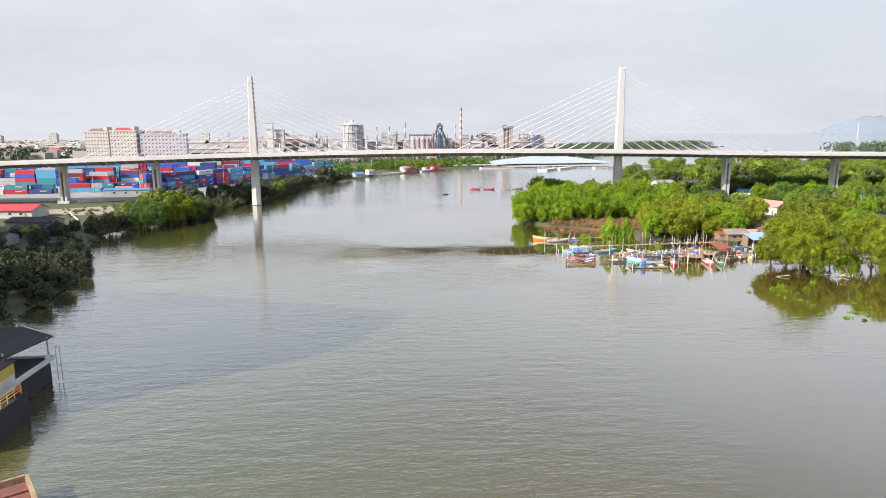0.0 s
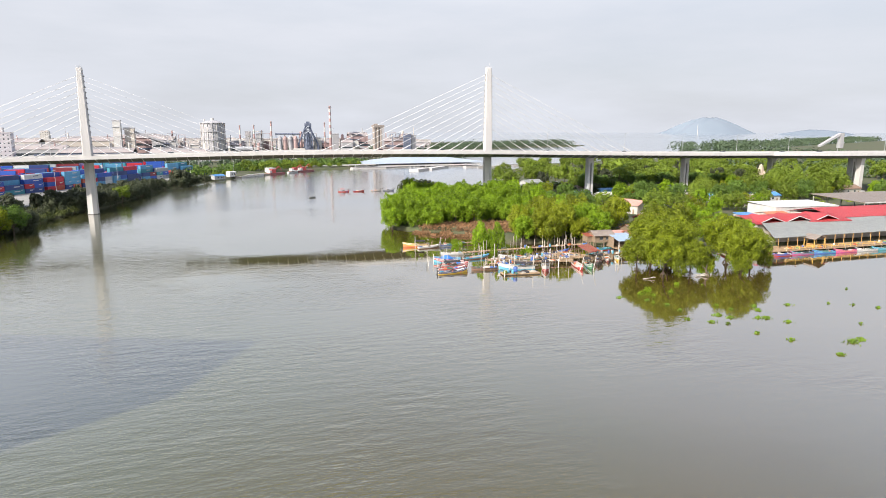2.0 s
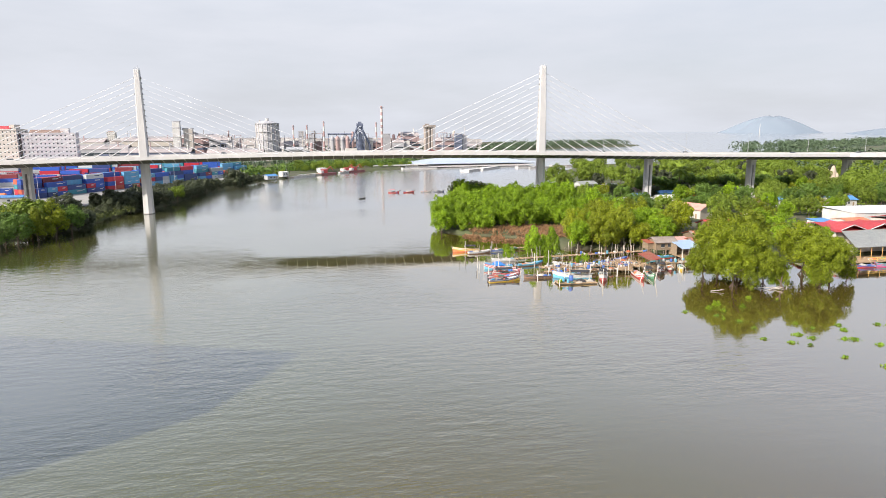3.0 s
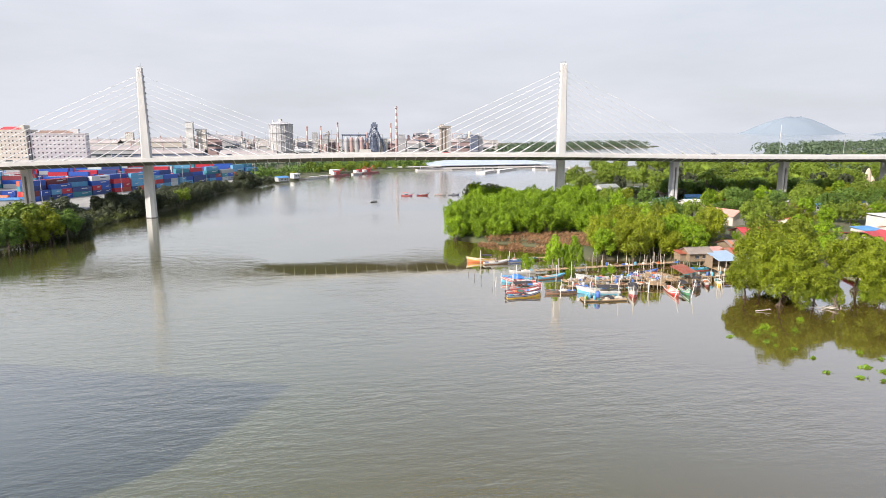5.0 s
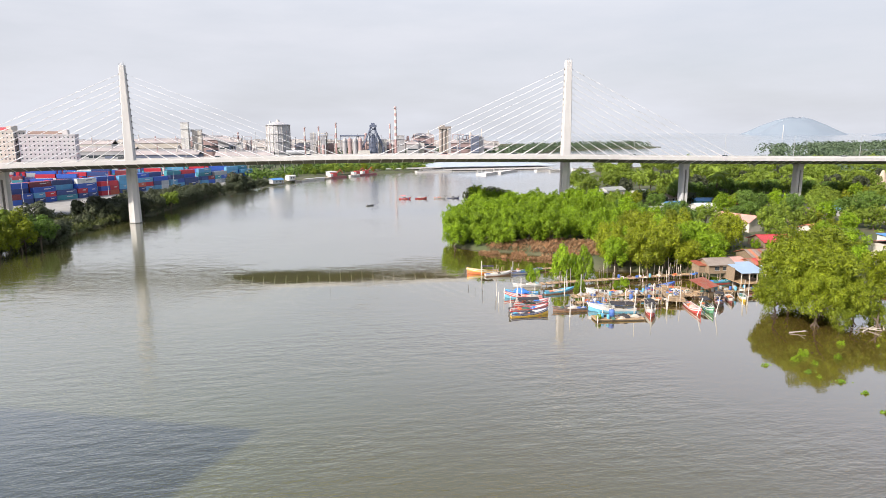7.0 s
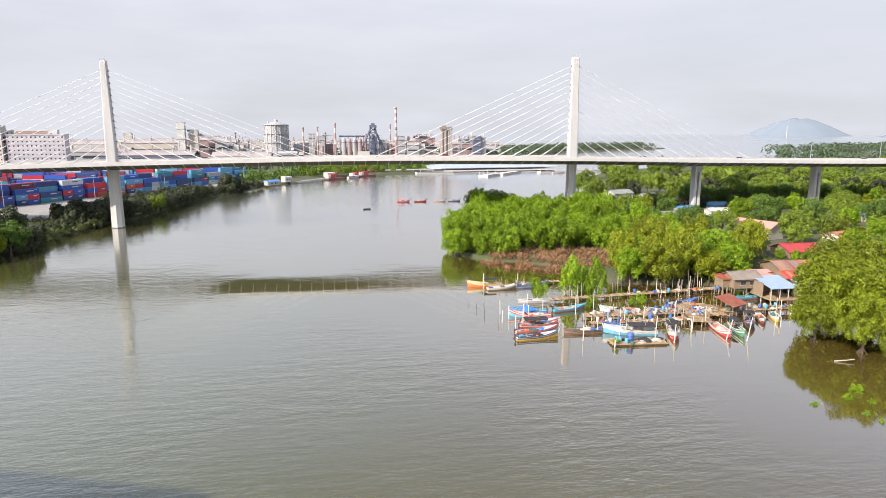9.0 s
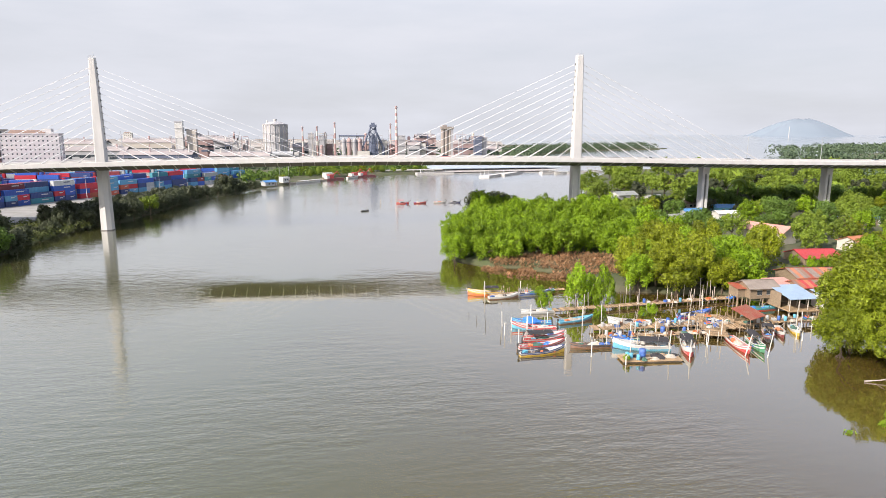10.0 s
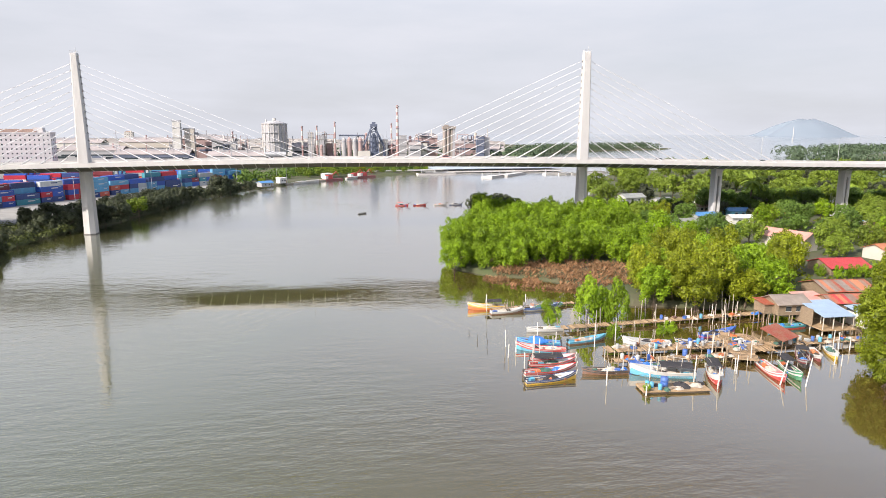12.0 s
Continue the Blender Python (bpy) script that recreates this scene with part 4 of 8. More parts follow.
def crate(x, y, z, key, turn, s=0.6):
    e = thing("fish_crate", f"{key} open fish crate on the jetty", "crate", "fish crates", pose(x, y, z, 0, 0, turn))
    geo = Geo().box((0, 0, 0.02), (s * 1.5, s, 0.04))
    for sx, sy, wx, wy in ((0, 1, 1.5, 0.05), (0, -1, 1.5, 0.05), (1, 0, 0.05, 1.0), (-1, 0, 0.05, 1.0)):
        geo.box((sx * s * 0.73, sy * s * 0.48, 0.2), (s * wx if wx > 1 else 0.04, s * wy if wy >= 1 else 0.04, 0.34))
    part("body", geo, paint(key), e)
    part("rim", Geo().box((0, s * 0.5, 0.38), (s * 1.55, 0.05, 0.04)).box((0, -s * 0.5, 0.38), (s * 1.55, 0.05, 0.04)), paint(key), e)
    return e


def net_heap(x, y, z, mat, size, seed, label):
    rh = random.Random(seed)
    rings = []
    for k, (q, h) in enumerate(((1.0, 0.0), (0.97, 0.25), (0.75, 0.6), (0.4, 0.9), (0.08, 1.0))):
        rings.append([(math.cos(a * math.tau / 14) * q * size * rh.uniform(0.8, 1.2), math.sin(a * math.tau / 14) * q * size * 0.7 * rh.uniform(0.8, 1.2), h * size * 0.5 * rh.uniform(0.85, 1.1)) for a in range(14)])
    return solo("fishing_net", Geo().loft(rings), mat, label, "fishing net", "heaps of gear on the jetties", pose(x, y, z, 0, 0, rh.uniform(0, 180)))


rng = random.Random(17)
for x, y in ((36.6, -162.6), (37.6, -162.0), (37.2, -161.4), (38.4, -162.9)):
    barrel(x, y, 0.4, rng.choice(("blue", "cyan", "white")), tilt=0)
barrel(39.6, -161.9, 0.4, "blue", r=0.55, h=1.5)
barrel(49.0, -151.6, 0.85, "blue", r=0.4, h=1.1)
net_heap(42.2, -162.2, 0.4, TARP_DARK, 1.3, 1, "heap of black fishing net on the raft")
net_heap(44.2, -162.6, 0.4, SACK, 1.0, 2, "crumpled pale sheet on the raft")
plant("bush", 36.4, -162.9, 0.4, 0.28, 0, name="potted_plant")
spots = [((39, -146.4), (66, -147.8), 1.1, 0.9, 64), ((38, -151.6), (59, -152.8), 0.6, 0.86, 32), ((59, -152), (63.5, -144), 1.6, 0.95, 26), ((67, -149.6), (90, -149.4), 0.9, 1.2, 40), ((52, -132.6), (78, -131), 0.8, 0.8, 14), ((28, -118), (42, -116.4), 0.5, 0.6, 8)]
for (ax, ay), (bx, by), wide, z, count in spots:
    for i in range(count):
        t, o = rng.random(), rng.uniform(-wide, wide)
        x, y = ax + (bx - ax) * t, ay + (by - ay) * t + o
        k = rng.random()
        if k < 0.16:
            barrel(x, y, z, rng.choice(("blue", "white", "grey", "cyan")))
        elif k < 0.34:
            crate(x, y, z, rng.choice(("white", "grey", "blue", "brown", "orange", "white")), rng.uniform(0, 90))
        else:
            mt, lb = rng.choice(((SACK, "heap of pale sacks and sheeting"), (TARP_DARK, "heap of black fishing net"), (NET_GREEN, "heap of green fishing net"), (WOOD, "heap of brown netting and rope"), (SACK, "bundle of bleached sacking"), (WOOD_PALE, "pale heap of old rope"), (TARP_DARK, "heap of black fishing net"), (TARP_BLUE, "crumpled blue tarpaulin"), (WOOD, "heap of brown netting and rope")))
            net_heap(x, y, z - 0.02, mt, rng.uniform(0.35, 0.85), rng.randrange(9999), lb + " on the planks")


def board_pile(x, y, z, turn, seed):
    rb = random.Random(seed)
    e = thing("board_pile", "loose pile of grey-brown boards on the jetty", "board pile", "piles of boards", pose(x, y, z, 0, 0, turn))
    for k in range(5):
        part("board", Geo().box((rb.uniform(-0.4, 0.4), rb.uniform(-0.45, 0.45), 0.04 + 0.055 * k), (rb.uniform(1.8, 3.4), rb.uniform(0.16, 0.26), 0.05), rb.uniform(-14, 14)), rb.choice((WOOD_PALE, WOOD, WOOD_BOARDS)), e)


for i, (x, y, z) in enumerate(((41, -146.9, 0.9), (46, -147.4, 0.9), (52, -146.6, 0.9), (57, -148.2, 0.9), (61.4, -146.2, 0.92), (63.8, -148.6, 0.92), (60.6, -150.4, 0.95), (40, -151.9, 0.86), (47, -152.4, 0.86), (54.5, -152.2, 0.86), (71, -149.8, 1.2), (78.4, -149.2, 1.2), (40.4, -162.6, 0.4))):
    board_pile(x, y, z, 25 * math.sin(i * 2.1) + (80 if i % 4 == 2 else 0), i)
for i, (x, y, mt, lb) in enumerate(((38.6, -161.4, TARP_DARK, "heap of black netting on the raft"), (43.4, -161.6, WOOD, "heap of brown rope on the raft"), (45.2, -161.9, TARP_DARK, "black sheet over gear on the raft"), (41.2, -163.0, SACK, "pale sacks on the raft"), (39.4, -163.0, NET_GREEN, "green net on the raft"))):
    net_heap(x, y, 0.39, mt, 0.75, 300 + i, lb)
net_heap(27.6, -139.8, 0.55, TARP_BLUE, 1.9, 77, "blue tarpaulin spread over a boat")
net_heap(28.6, -148.0, 0.55, TARP_BLUE, 1.1, 78, "blue tarpaulin bundle on a boat")


def pole(x, y, top, lean_x=0.0, lean_y=0.0, r=0.09, mat=None):
    solo("mooring_pole", Geo().rod((0, 0, -2.6), (lean_x, lean_y, top), r * 1.1, r * 0.9, 7), mat or WOOD_WHITE, "bleached wooden mooring pole standing in the water", "mooring pole", "mooring poles among the boats", pose(x, y, 0))


WOOD_WHITE = material("whitewashed_pole", (0.68, 0.66, 0.62), (0.48, 0.45, 0.40), scale=1.5, rough=0.8, vary=0.15)
for x, y, top, lx, ly in ((31.9, -159.2, 3.0, 0, 0), (44.9, -160.8, 4.4, 0.3, 0), (47.3, -163.2, 3.4, 0.2, 0), (35.9, -163.6, 1.4, 0, 0), (59.0, -154.6, 3.8, -0.1, 0), (60.0, -165.0, 4.2, 2.0, 1.0), (56.6, -163.6, 3.6, 2.2, 0.6),
                          (72.0, -157.4, 2.4, 0.1, 0), (72.6, -158.2, 2.0, 0, 0), (21.6, -151.6, 3.0, 0, 0), (23.6, -149.4, 3.6, 0.1, 0), (24.6, -147.2, 4.2, 0, 0), (25.6, -147.0, 3.6, 0, 0), (36.4, -155.2, 2.2, 0, 0), (28.4, -137.6, 3.4, 0, 0), (21.9, -140.2, 3.0, -0.2, 0), (22.8, -143.0, 2.6, 0, 0), (20.6, -145.6, 2.4, 0.2, 0),
                          (26.0, -142.6, 2.6, 0, 0), (30.6, -141.2, 2.6, 0, 0), (37.2, -142.6, 4.0, 0, 0), (42.2, -140.2, 4.2, 0, 0), (40.3, -149.2, 2.6, 0, 0), (44.6, -149.6, 2.6, 0, 0), (48.6, -149.8, 2.4, 0, 0), (53.6, -158.4, 3.0, 0.5, 0.3), (54.4, -157.2, 2.2, -0.1, 0), (55.4, -149.0, 3.6, 0.5, 0), (56.2, -148.6, 3.2, -0.3, 0), (75.6, -152.8, 4.2, 0.15, 0), (77.2, -152.4, 3.6, -0.1, 0),
                          (80.0, -151.8, 2.4, 0, 0), (83.4, -152.6, 2.6, 0, 0), (84.2, -152.9, 2.2, 0, 0), (86.6, -152.4, 1.8, 0, 0), (23.9, -117.8, 3.6, 0, 0), (32.8, -116.6, 3.0, 0, 0), (39.8, -157.4, 3.0, 0, 0), (43.0, -150.6, 3.0, 0.2, 0)):
    pole(x, y, top, lx, ly)
for i in range(44):
    t = rng.random()
    x, y = 40 + 42 * t, rng.choice((-134.8, -132.0, -129.6, -127.5)) + rng.uniform(-0.6, 0.6) + 2 * t
    pole(x, y, rng.uniform(1.4, 4.4), rng.uniform(-0.5, 0.5), rng.uniform(-0.3, 0.3), 0.075, WOOD_PALE)
for i in range(22):
    x, y = rng.uniform(36, 68), rng.choice((-143.6, -149.6, -155.6)) + rng.uniform(-0.5, 0.5)
    pole(x, y, rng.uniform(1.2, 2.8), rng.uniform(-0.4, 0.4), rng.uniform(-0.2, 0.2), 0.07, WOOD_PALE)
for x, y, top in ((17.6, -136.4, 1.2), (18.3, -140.0, 1.4), (19.2, -148.2, 1.0), (17.0, -132.6, 0.9), (20.0, -133.0, 0.8)):
    pole(x, y, top, rng.uniform(-0.6, 0.6), 0.2, 0.05, WOOD_DARK)


# ---- houses ----
def sheet_roof(kind):
    return {"red": corrugated("red_sheet_roof", (0.50, 0.055, 0.06), (0.40, 0.05, 0.05)), "rust": corrugated("rusty_sheet_roof", (0.40, 0.07, 0.035), (0.36, 0.17, 0.10), vary=0.3), "grey": corrugated("grey_sheet_roof", (0.33, 0.34, 0.32), (0.25, 0.26, 0.245)),
            "blue": corrugated("pale_blue_sheet_roof", (0.36, 0.48, 0.62), (0.30, 0.40, 0.53)), "brown": corrugated("brown_sheet_roof", (0.30, 0.20, 0.15), (0.24, 0.16, 0.12)), "pink": corrugated("pink_tile_roof", (0.62, 0.33, 0.27), (0.52, 0.26, 0.21)),
            "weathered": corrugated("weathered_plank_roof", (0.30, 0.25, 0.21), (0.22, 0.18, 0.15)), "orange": corrugated("orange_tile_roof", (0.58, 0.22, 0.11), (0.48, 0.18, 0.09)), "sky": corrugated("blue_sheet_roof", (0.10, 0.30, 0.62), (0.09, 0.24, 0.50)),
            "dark": corrugated("dark_grey_roof", (0.045, 0.042, 0.04), (0.03, 0.03, 0.03), rough=0.9), "white": corrugated("white_sheet_roof", (0.70, 0.70, 0.68), (0.58, 0.58, 0.56))}[kind]


def house(x, y, w, d, wall_h, roof_h, roof, wall, turn=0.0, base=1.4, label="", stilts=0.0, windows=2, shed=False, over=0.5, group="village houses"):
    """A small house: walls with openings let into them, door, roof; ridge along its width."""
    e = thing("house", label, "house", group, pose(x, y, base, 0, 0, turn))
    z0 = stilts
    t = 0.15
    for nm, c, s in (("wall", (0, -d / 2 + t / 2, 0), (w, t)), ("wall", (0, d / 2 - t / 2, 0), (w, t)), ("wall", (-w / 2 + t / 2, 0, 0), (t, d - 2 * t)), ("wall", (w / 2 - t / 2, 0, 0), (t, d - 2 * t))):
        geo = Geo().box((c[0], c[1], z0 + wall_h / 2), (s[0], s[1], wall_h))
        if s[0] == t and roof_h > 0 and not shed:
            geo.loft([[(c[0] - t / 2, -d / 2 + t, z0 + wall_h), (c[0] - t / 2, d / 2 - t, z0 + wall_h), (c[0] - t / 2, 0, z0 + wall_h + roof_h * 0.96)], [(c[0] + t / 2, -d / 2 + t, z0 + wall_h), (c[0] + t / 2, d / 2 - t, z0 + wall_h), (c[0] + t / 2, 0, z0 + wall_h + roof_h * 0.96)]])
        part(nm, geo, wall, e)
    part("floor_slab", Geo().box((0, 0, z0 + 0.06), (w * 0.98, d * 0.98, 0.12)), WOOD, e)
    if shed:
        part("roof", Geo().slab([(-w / 2 - over, -d / 2 - over, z0 + wall_h + 0.05), (w / 2 + over, -d / 2 - over, z0 + wall_h + 0.05), (w / 2 + over, d / 2 + over, z0 + wall_h + roof_h), (-w / 2 - over, d / 2 + over, z0 + wall_h + roof_h)], 0.1), sheet_roof(roof), e)
    else:
        part("roof", Geo().gable((0, 0, z0 + wall_h), w, d, roof_h, 0.1, over), sheet_roof(roof), e)
        part("ridge_cap", Geo().box((0, 0, z0 + wall_h + roof_h + 0.1), (w + 2 * over, 0.35, 0.07)), sheet_roof(roof), e)
    if roof == "rust" and not shed:
        rs = random.Random(int(x * 7 + y))
        run = d / 2 + over
        for k in range(int((w + 2 * over) / 0.92)):
            px = -w / 2 - over + 0.46 + k * 0.92
            for side in (-1, 1):
                z_at = lambda q: z0 + wall_h + roof_h * (1 - 2 * q / d) + 0.125 + 0.012 * (k % 2)
                lo, hi = run * rs.uniform(0.9, 1.03), rs.uniform(0.05, 0.3)
                sheet = [(px - 0.5, side * hi, z_at(hi)), (px + 0.5, side * hi, z_at(hi)), (px + 0.5, side * lo, z_at(lo)), (px - 0.5, side * lo, z_at(lo))]
                part("roof_sheet", Geo().slab(sheet, 0.02), sheet_roof(rs.choice(("rust", "rust", "red", "brown", "orange", "weathered", "pink"))), e)
    for i in range(windows):
        px = -w / 2 + w * (i + 1) / (windows + 1.0)
        for s in (-1, 1):
            win = part("window", Geo().box((px, s * (d / 2 + 0.005), z0 + wall_h * 0.55), (min(1.1, w * 0.2), 0.05, min(1.0, wall_h * 0.4))), WINDOW, e)
            if y < 20:
                for nm, up, deep in (("window_lintel", 1, 0.09), ("window_sill", -1, 0.12)):
                    part(nm, Geo().box((px, s * (d / 2 + 0.02), z0 + wall_h * 0.55 + up * (min(1.0, wall_h * 0.4) / 2 + 0.04)), (min(1.1, w * 0.2) + 0.16, deep, 0.08)), WHITE, win)
    part("door", Geo().box((w * 0.36, -d / 2 - 0.01, z0 + 1.0), (0.85, 0.06, 2.0)), WOOD, e)
    if stilts:
        for px in (-0.46, 0, 0.46):
            for py in (-0.46, 0.46):
                part("stilt", Geo().rod((px * w, py * d, -base - 2), (px * w, py * d, z0), 0.11, n=7), WOOD, e)
    return e


PLANK_WALL = material("plank_wall", (0.30, 0.225, 0.15), (0.19, 0.14, 0.095), scale=1.5, rough=0.9, streak=6)
house(80, -135.4, 6.4, 5.2, 2.3, 1.1, "weathered", PLANK_WALL, -3, 0.0, "weathered plank hut on stilts over the mud", 2.3, 2, group="huts by the jetties")
house(76.2, -134.6, 2.4, 3.4, 1.9, 0.5, "rust", PLANK_WALL, -3, 0.0, "rust-roofed lean-to beside the stilt hut", 2.3, 0, True, 0.3, group="huts by the jetties")
blue_hut = thing("fish_shed", "open-fronted shed with a pale blue sheet roof on posts", "shed", "huts by the jetties", pose(84.6, -140.8, 1.1, 0, 0, -2))
part("roof", Geo().slab([(-3.3, -3.5, 2.5), (3.3, -3.5, 2.5), (3.3, 3.8, 3.8), (-3.3, 3.8, 3.8)], 0.08), sheet_roof("blue"), blue_hut)
part("floor", Geo().box((0, 0, 0), (7.0, 7.8, 0.15)), WOOD_BOARDS, blue_hut)
part("back_wall", Geo().box((0, 3.5, 1.8), (6.6, 0.12, 3.5)), PLANK_WALL, blue_hut)
part("side_wall", Geo().box((-3.4, 1.4, 1.6), (0.12, 4.4, 3.2)), PLANK_WALL, blue_hut)
for px in (-3.1, -1.0, 1.0, 3.1):
    for py in (-3.2, 0.0):
        part("post", Geo().rod((px, py, -3), (px, py, 2.4 + (py + 3.5) * 0.178), 0.1, n=6), WOOD_PALE, blue_hut)
house(91.4, -143.2, 4.6, 5.0, 2.5, 0.9, "blue", WHITE, 4, 0.3, "small white hut with a blue sheet roof", 0.9, 1, True, 0.4, group="huts by the jetties")
house(95.5, -134.0, 11.0, 5.6, 2.6, 1.0, "rust", PLANK_WALL, -4, 0.8, "long shed with a patched rusty roof", 0.4, 2, False, 0.4, group="huts by the jetties")
house(103.5, -122.5, 11.0, 9.0, 2.0, 1.4, "rust", PLANK_WALL, -6, 1.2, "plank hut with a rust-streaked roof", 0.2, 2, False, 0.5, group="huts by the jetties")
house(106.5, -136.5, 6.0, 6.0, 2.9, 1.1, "red", paint("red"), -3, 1.2, "red hut with a red sheet roof", 0.0, 1, False, 0.5, group="huts by the jetties")
house(88.5, -131.5, 5.0, 4.0, 2.4, 0.8, "pink", paint("grey"), 0, 1.0, "low hut with a faded red roof", 0.3, 1, True, 0.4, group="huts by the jetties")
landing = thing("plank_platform", "broad plank landing on posts between the boats", "platform", "fishing jetties", pose(62.4, -147.2, 0, 0, 0, -10))
rl = random.Random(77)
boards = Geo()
for i in range(30):
    boards.box((-3.9 + i * 0.27, rl.uniform(-0.25, 0.25), 0.86 + rl.uniform(-0.03, 0.03)), (0.23, 8.4 + rl.uniform(-0.5, 0.5), 0.06), rl.uniform(-1.5, 1.5))
part("planking", boards, WOOD_BOARDS, landing, kind="stuff")
for py in (-3.2, 0, 3.2):
    part("bearer", Geo().box((0, py, 0.74), (8.2, 0.16, 0.16)), WOOD, landing)
    for px in (-3.6, 0, 3.6):
        part("post", Geo().rod((px, py, -2.5), (px + rl.uniform(-0.1, 0.1), py, 1.0 + rl.uniform(0, 0.9)), 0.1, n=6), WOOD, landing)
shelter = thing("net_shelter", "leaning red sheet roof on poles over the jetty", "shelter", place=pose(67.8, -149.6, 0.9, 0, 0, 24))
part("roof", Geo().slab([(-2.6, -2.1, 1.7), (2.6, -2.1, 1.7), (2.6, 2.1, 3.0), (-2.6, 2.1, 3.0)], 0.07), sheet_roof("rust"), shelter)
for px, py, pz in ((-2.3, -1.8, 1.7), (2.3, -1.8, 1.7), (-2.3, 1.8, 2.85), (2.3, 1.8, 2.85)):
    part("post", Geo().rod((px, py, -2.5), (px, py, pz), 0.07, n=6), WOOD, shelter)
frame_rack = thing("drying_rack", "bare timber rack for drying nets", "rack", place=pose(86.4, -147.6, 1.15))
for px in (-1.8, -0.6, 0.6, 1.8):
    part("upright", Geo().rod((px, 0.8, -1), (px, 0.8, 1.5), 0.05, n=5).rod((px, 0.9, 1.5), (px, -1.1, 1.0), 0.05, n=5).rod((px, -1.0, -1), (px, -1.0, 1.0), 0.05, n=5), WOOD, frame_rack)
for py, pz in ((0.85, 1.55), (0.2, 1.4), (-0.5, 1.22), (-1.0, 1.08)):
    part("rail", Geo().rod((-2.1, py, pz), (2.1, py, pz), 0.04, n=5), WOOD, frame_rack)

# ---- market on the east bank ----
market = thing("market_hall", "waterfront market hall with grey and red sheet roofs", "market hall")
TIMBER = material("ochre_timber", (0.50, 0.30, 0.10), (0.38, 0.22, 0.08), scale=1, rough=0.8)
YELLOW_RAIL = material("ochre_rail_paint", (0.72, 0.45, 0.12), (0.60, 0.36, 0.10), scale=1, rough=0.6)
part("deck", Geo().box((195, -154.5, 1.05), (144, 13, 0.25)), WOOD_BOARDS, market, "plank waterfront deck")
part("back_wall", Geo().box((195, -149.2, 3.2), (140, 0.2, 4.2)), CREAM, market, "cream back wall in shade")
part("grey_roof", Geo().slab([(127, -157.2, 4.5), (178, -156.2, 4.5), (190, -141, 7.0), (134, -144.5, 7.0)], 0.1), sheet_roof("grey"), market, "weathered grey sheet roof")
part("grey_roof", Geo().slab([(178.3, -156.2, 4.5), (262, -157, 4.5), (262, -140, 6.9), (190.3, -141, 6.9)], 0.1), sheet_roof("grey"), market, "weathered grey sheet roof")
part("red_porch_roof", Geo().slab([(183, -158.6, 4.1), (262, -159.4, 4.1), (262, -155, 5.0), (185, -154.4, 5.0)], 0.1), sheet_roof("red"), market, "red sheet porch roof")
part("red_roof", Geo().gable((152, -135.6, 6.6), 38, 18, 1.7, 0.12, 0.3, -2), sheet_roof("red"), market, "red sheet roof")
part("red_roof", Geo().gable((215, -130.5, 7.0), 92, 21, 2.2, 0.12, 0.3, 0), sheet_roof("red"), market, "red sheet roof")
part("hall_wall", Geo().box((152, -135.6, 4.0), (37, 17, 5.2), -2), CREAM, market)
part("hall_wall", Geo().box((215, -130.5, 4.2), (91, 20, 5.6)), CREAM, market)
for i, x in enumerate((139, 150, 162)):
    dm = part("dormer", Geo().slab([(x - 4.6, -143.8, 7.1), (x, -143.8, 8.6), (x, -134.5, 8.8), (x - 4.6, -134.5, 7.6)], 0.1).slab([(x, -143.8, 8.6), (x + 4.6, -143.8, 7.1), (x + 4.6, -134.5, 7.6), (x, -134.5, 8.8)], 0.1), sheet_roof("red"), market)
    part("bargeboard", Geo().rod((x - 4.6, -143.9, 7.08), (x, -143.9, 8.6), 0.14, n=4).rod((x, -143.9, 8.6), (x + 4.6, -143.9, 7.08), 0.14, n=4), WHITE, dm, "white bargeboard")
for i in range(36):
    x = 129 + i * 3.7
    part("post", Geo().rod((x, -157.0, -2), (x, -156.8, 4.45), 0.11, n=6), TIMBER, market)
    if i % 2 == 0:
        part("pile", Geo().rod((x + 0.6, -160.4, -2), (x + 0.6, -160.4, 1.05), 0.14, n=6), WOOD, market)
rail = thing("railing", "ochre timber railing along the market deck", "railing")
for z in (1.75, 2.2):
    part("rail", Geo().box((196, -160.6, z), (136, 0.07, 0.16)), YELLOW_RAIL, rail)
for i in range(55):
    part("baluster", Geo().box((128.5 + i * 2.5, -160.6, 1.7), (0.1, 0.1, 1.1)), YELLOW_RAIL, rail)
kiosk = thing("kiosk", "small gabled ochre porch on the market deck", "kiosk", place=pose(141.5, -158.2, 1.18))
part("roof", Geo().gable((0, 0, 2.9), 4.6, 4.4, 1.0, 0.1, 0.3, 90), sheet_roof("weathered"), kiosk)
for px in (-1.9, 1.9):
    for py in (-1.9, 1.9):
        part("post", Geo().box((px, py, 1.45), (0.2, 0.2, 2.9)), YELLOW_RAIL, kiosk)
part("counter", Geo().box((0, 0, 0.5), (3.0, 2.6, 1.0)), TIMBER, kiosk)
rng = random.Random(23)
for i in range(26):
    x = rng.uniform(129, 200)
    if rng.random() < 0.5:
        crate(x, rng.uniform(-159.8, -157.8), 1.18, rng.choice(("red", "blue", "white", "orange", "green")), rng.uniform(0, 90), 0.7)
    else:
        barrel(x, rng.uniform(-159.8, -157.8), 1.18, rng.choice(("blue", "white", "red")))
house(188, -103.5, 30, 16, 5.6, 0.7, "white", WHITE, -3, 1.4, "large plain white building behind the market", 0, 3, True, 0.2)
house(170, -112, 9, 8, 3.4, 0.8, "orange", CREAM, -3, 1.4, "small cream building with an orange roof", 0, 1, False, 0.4)
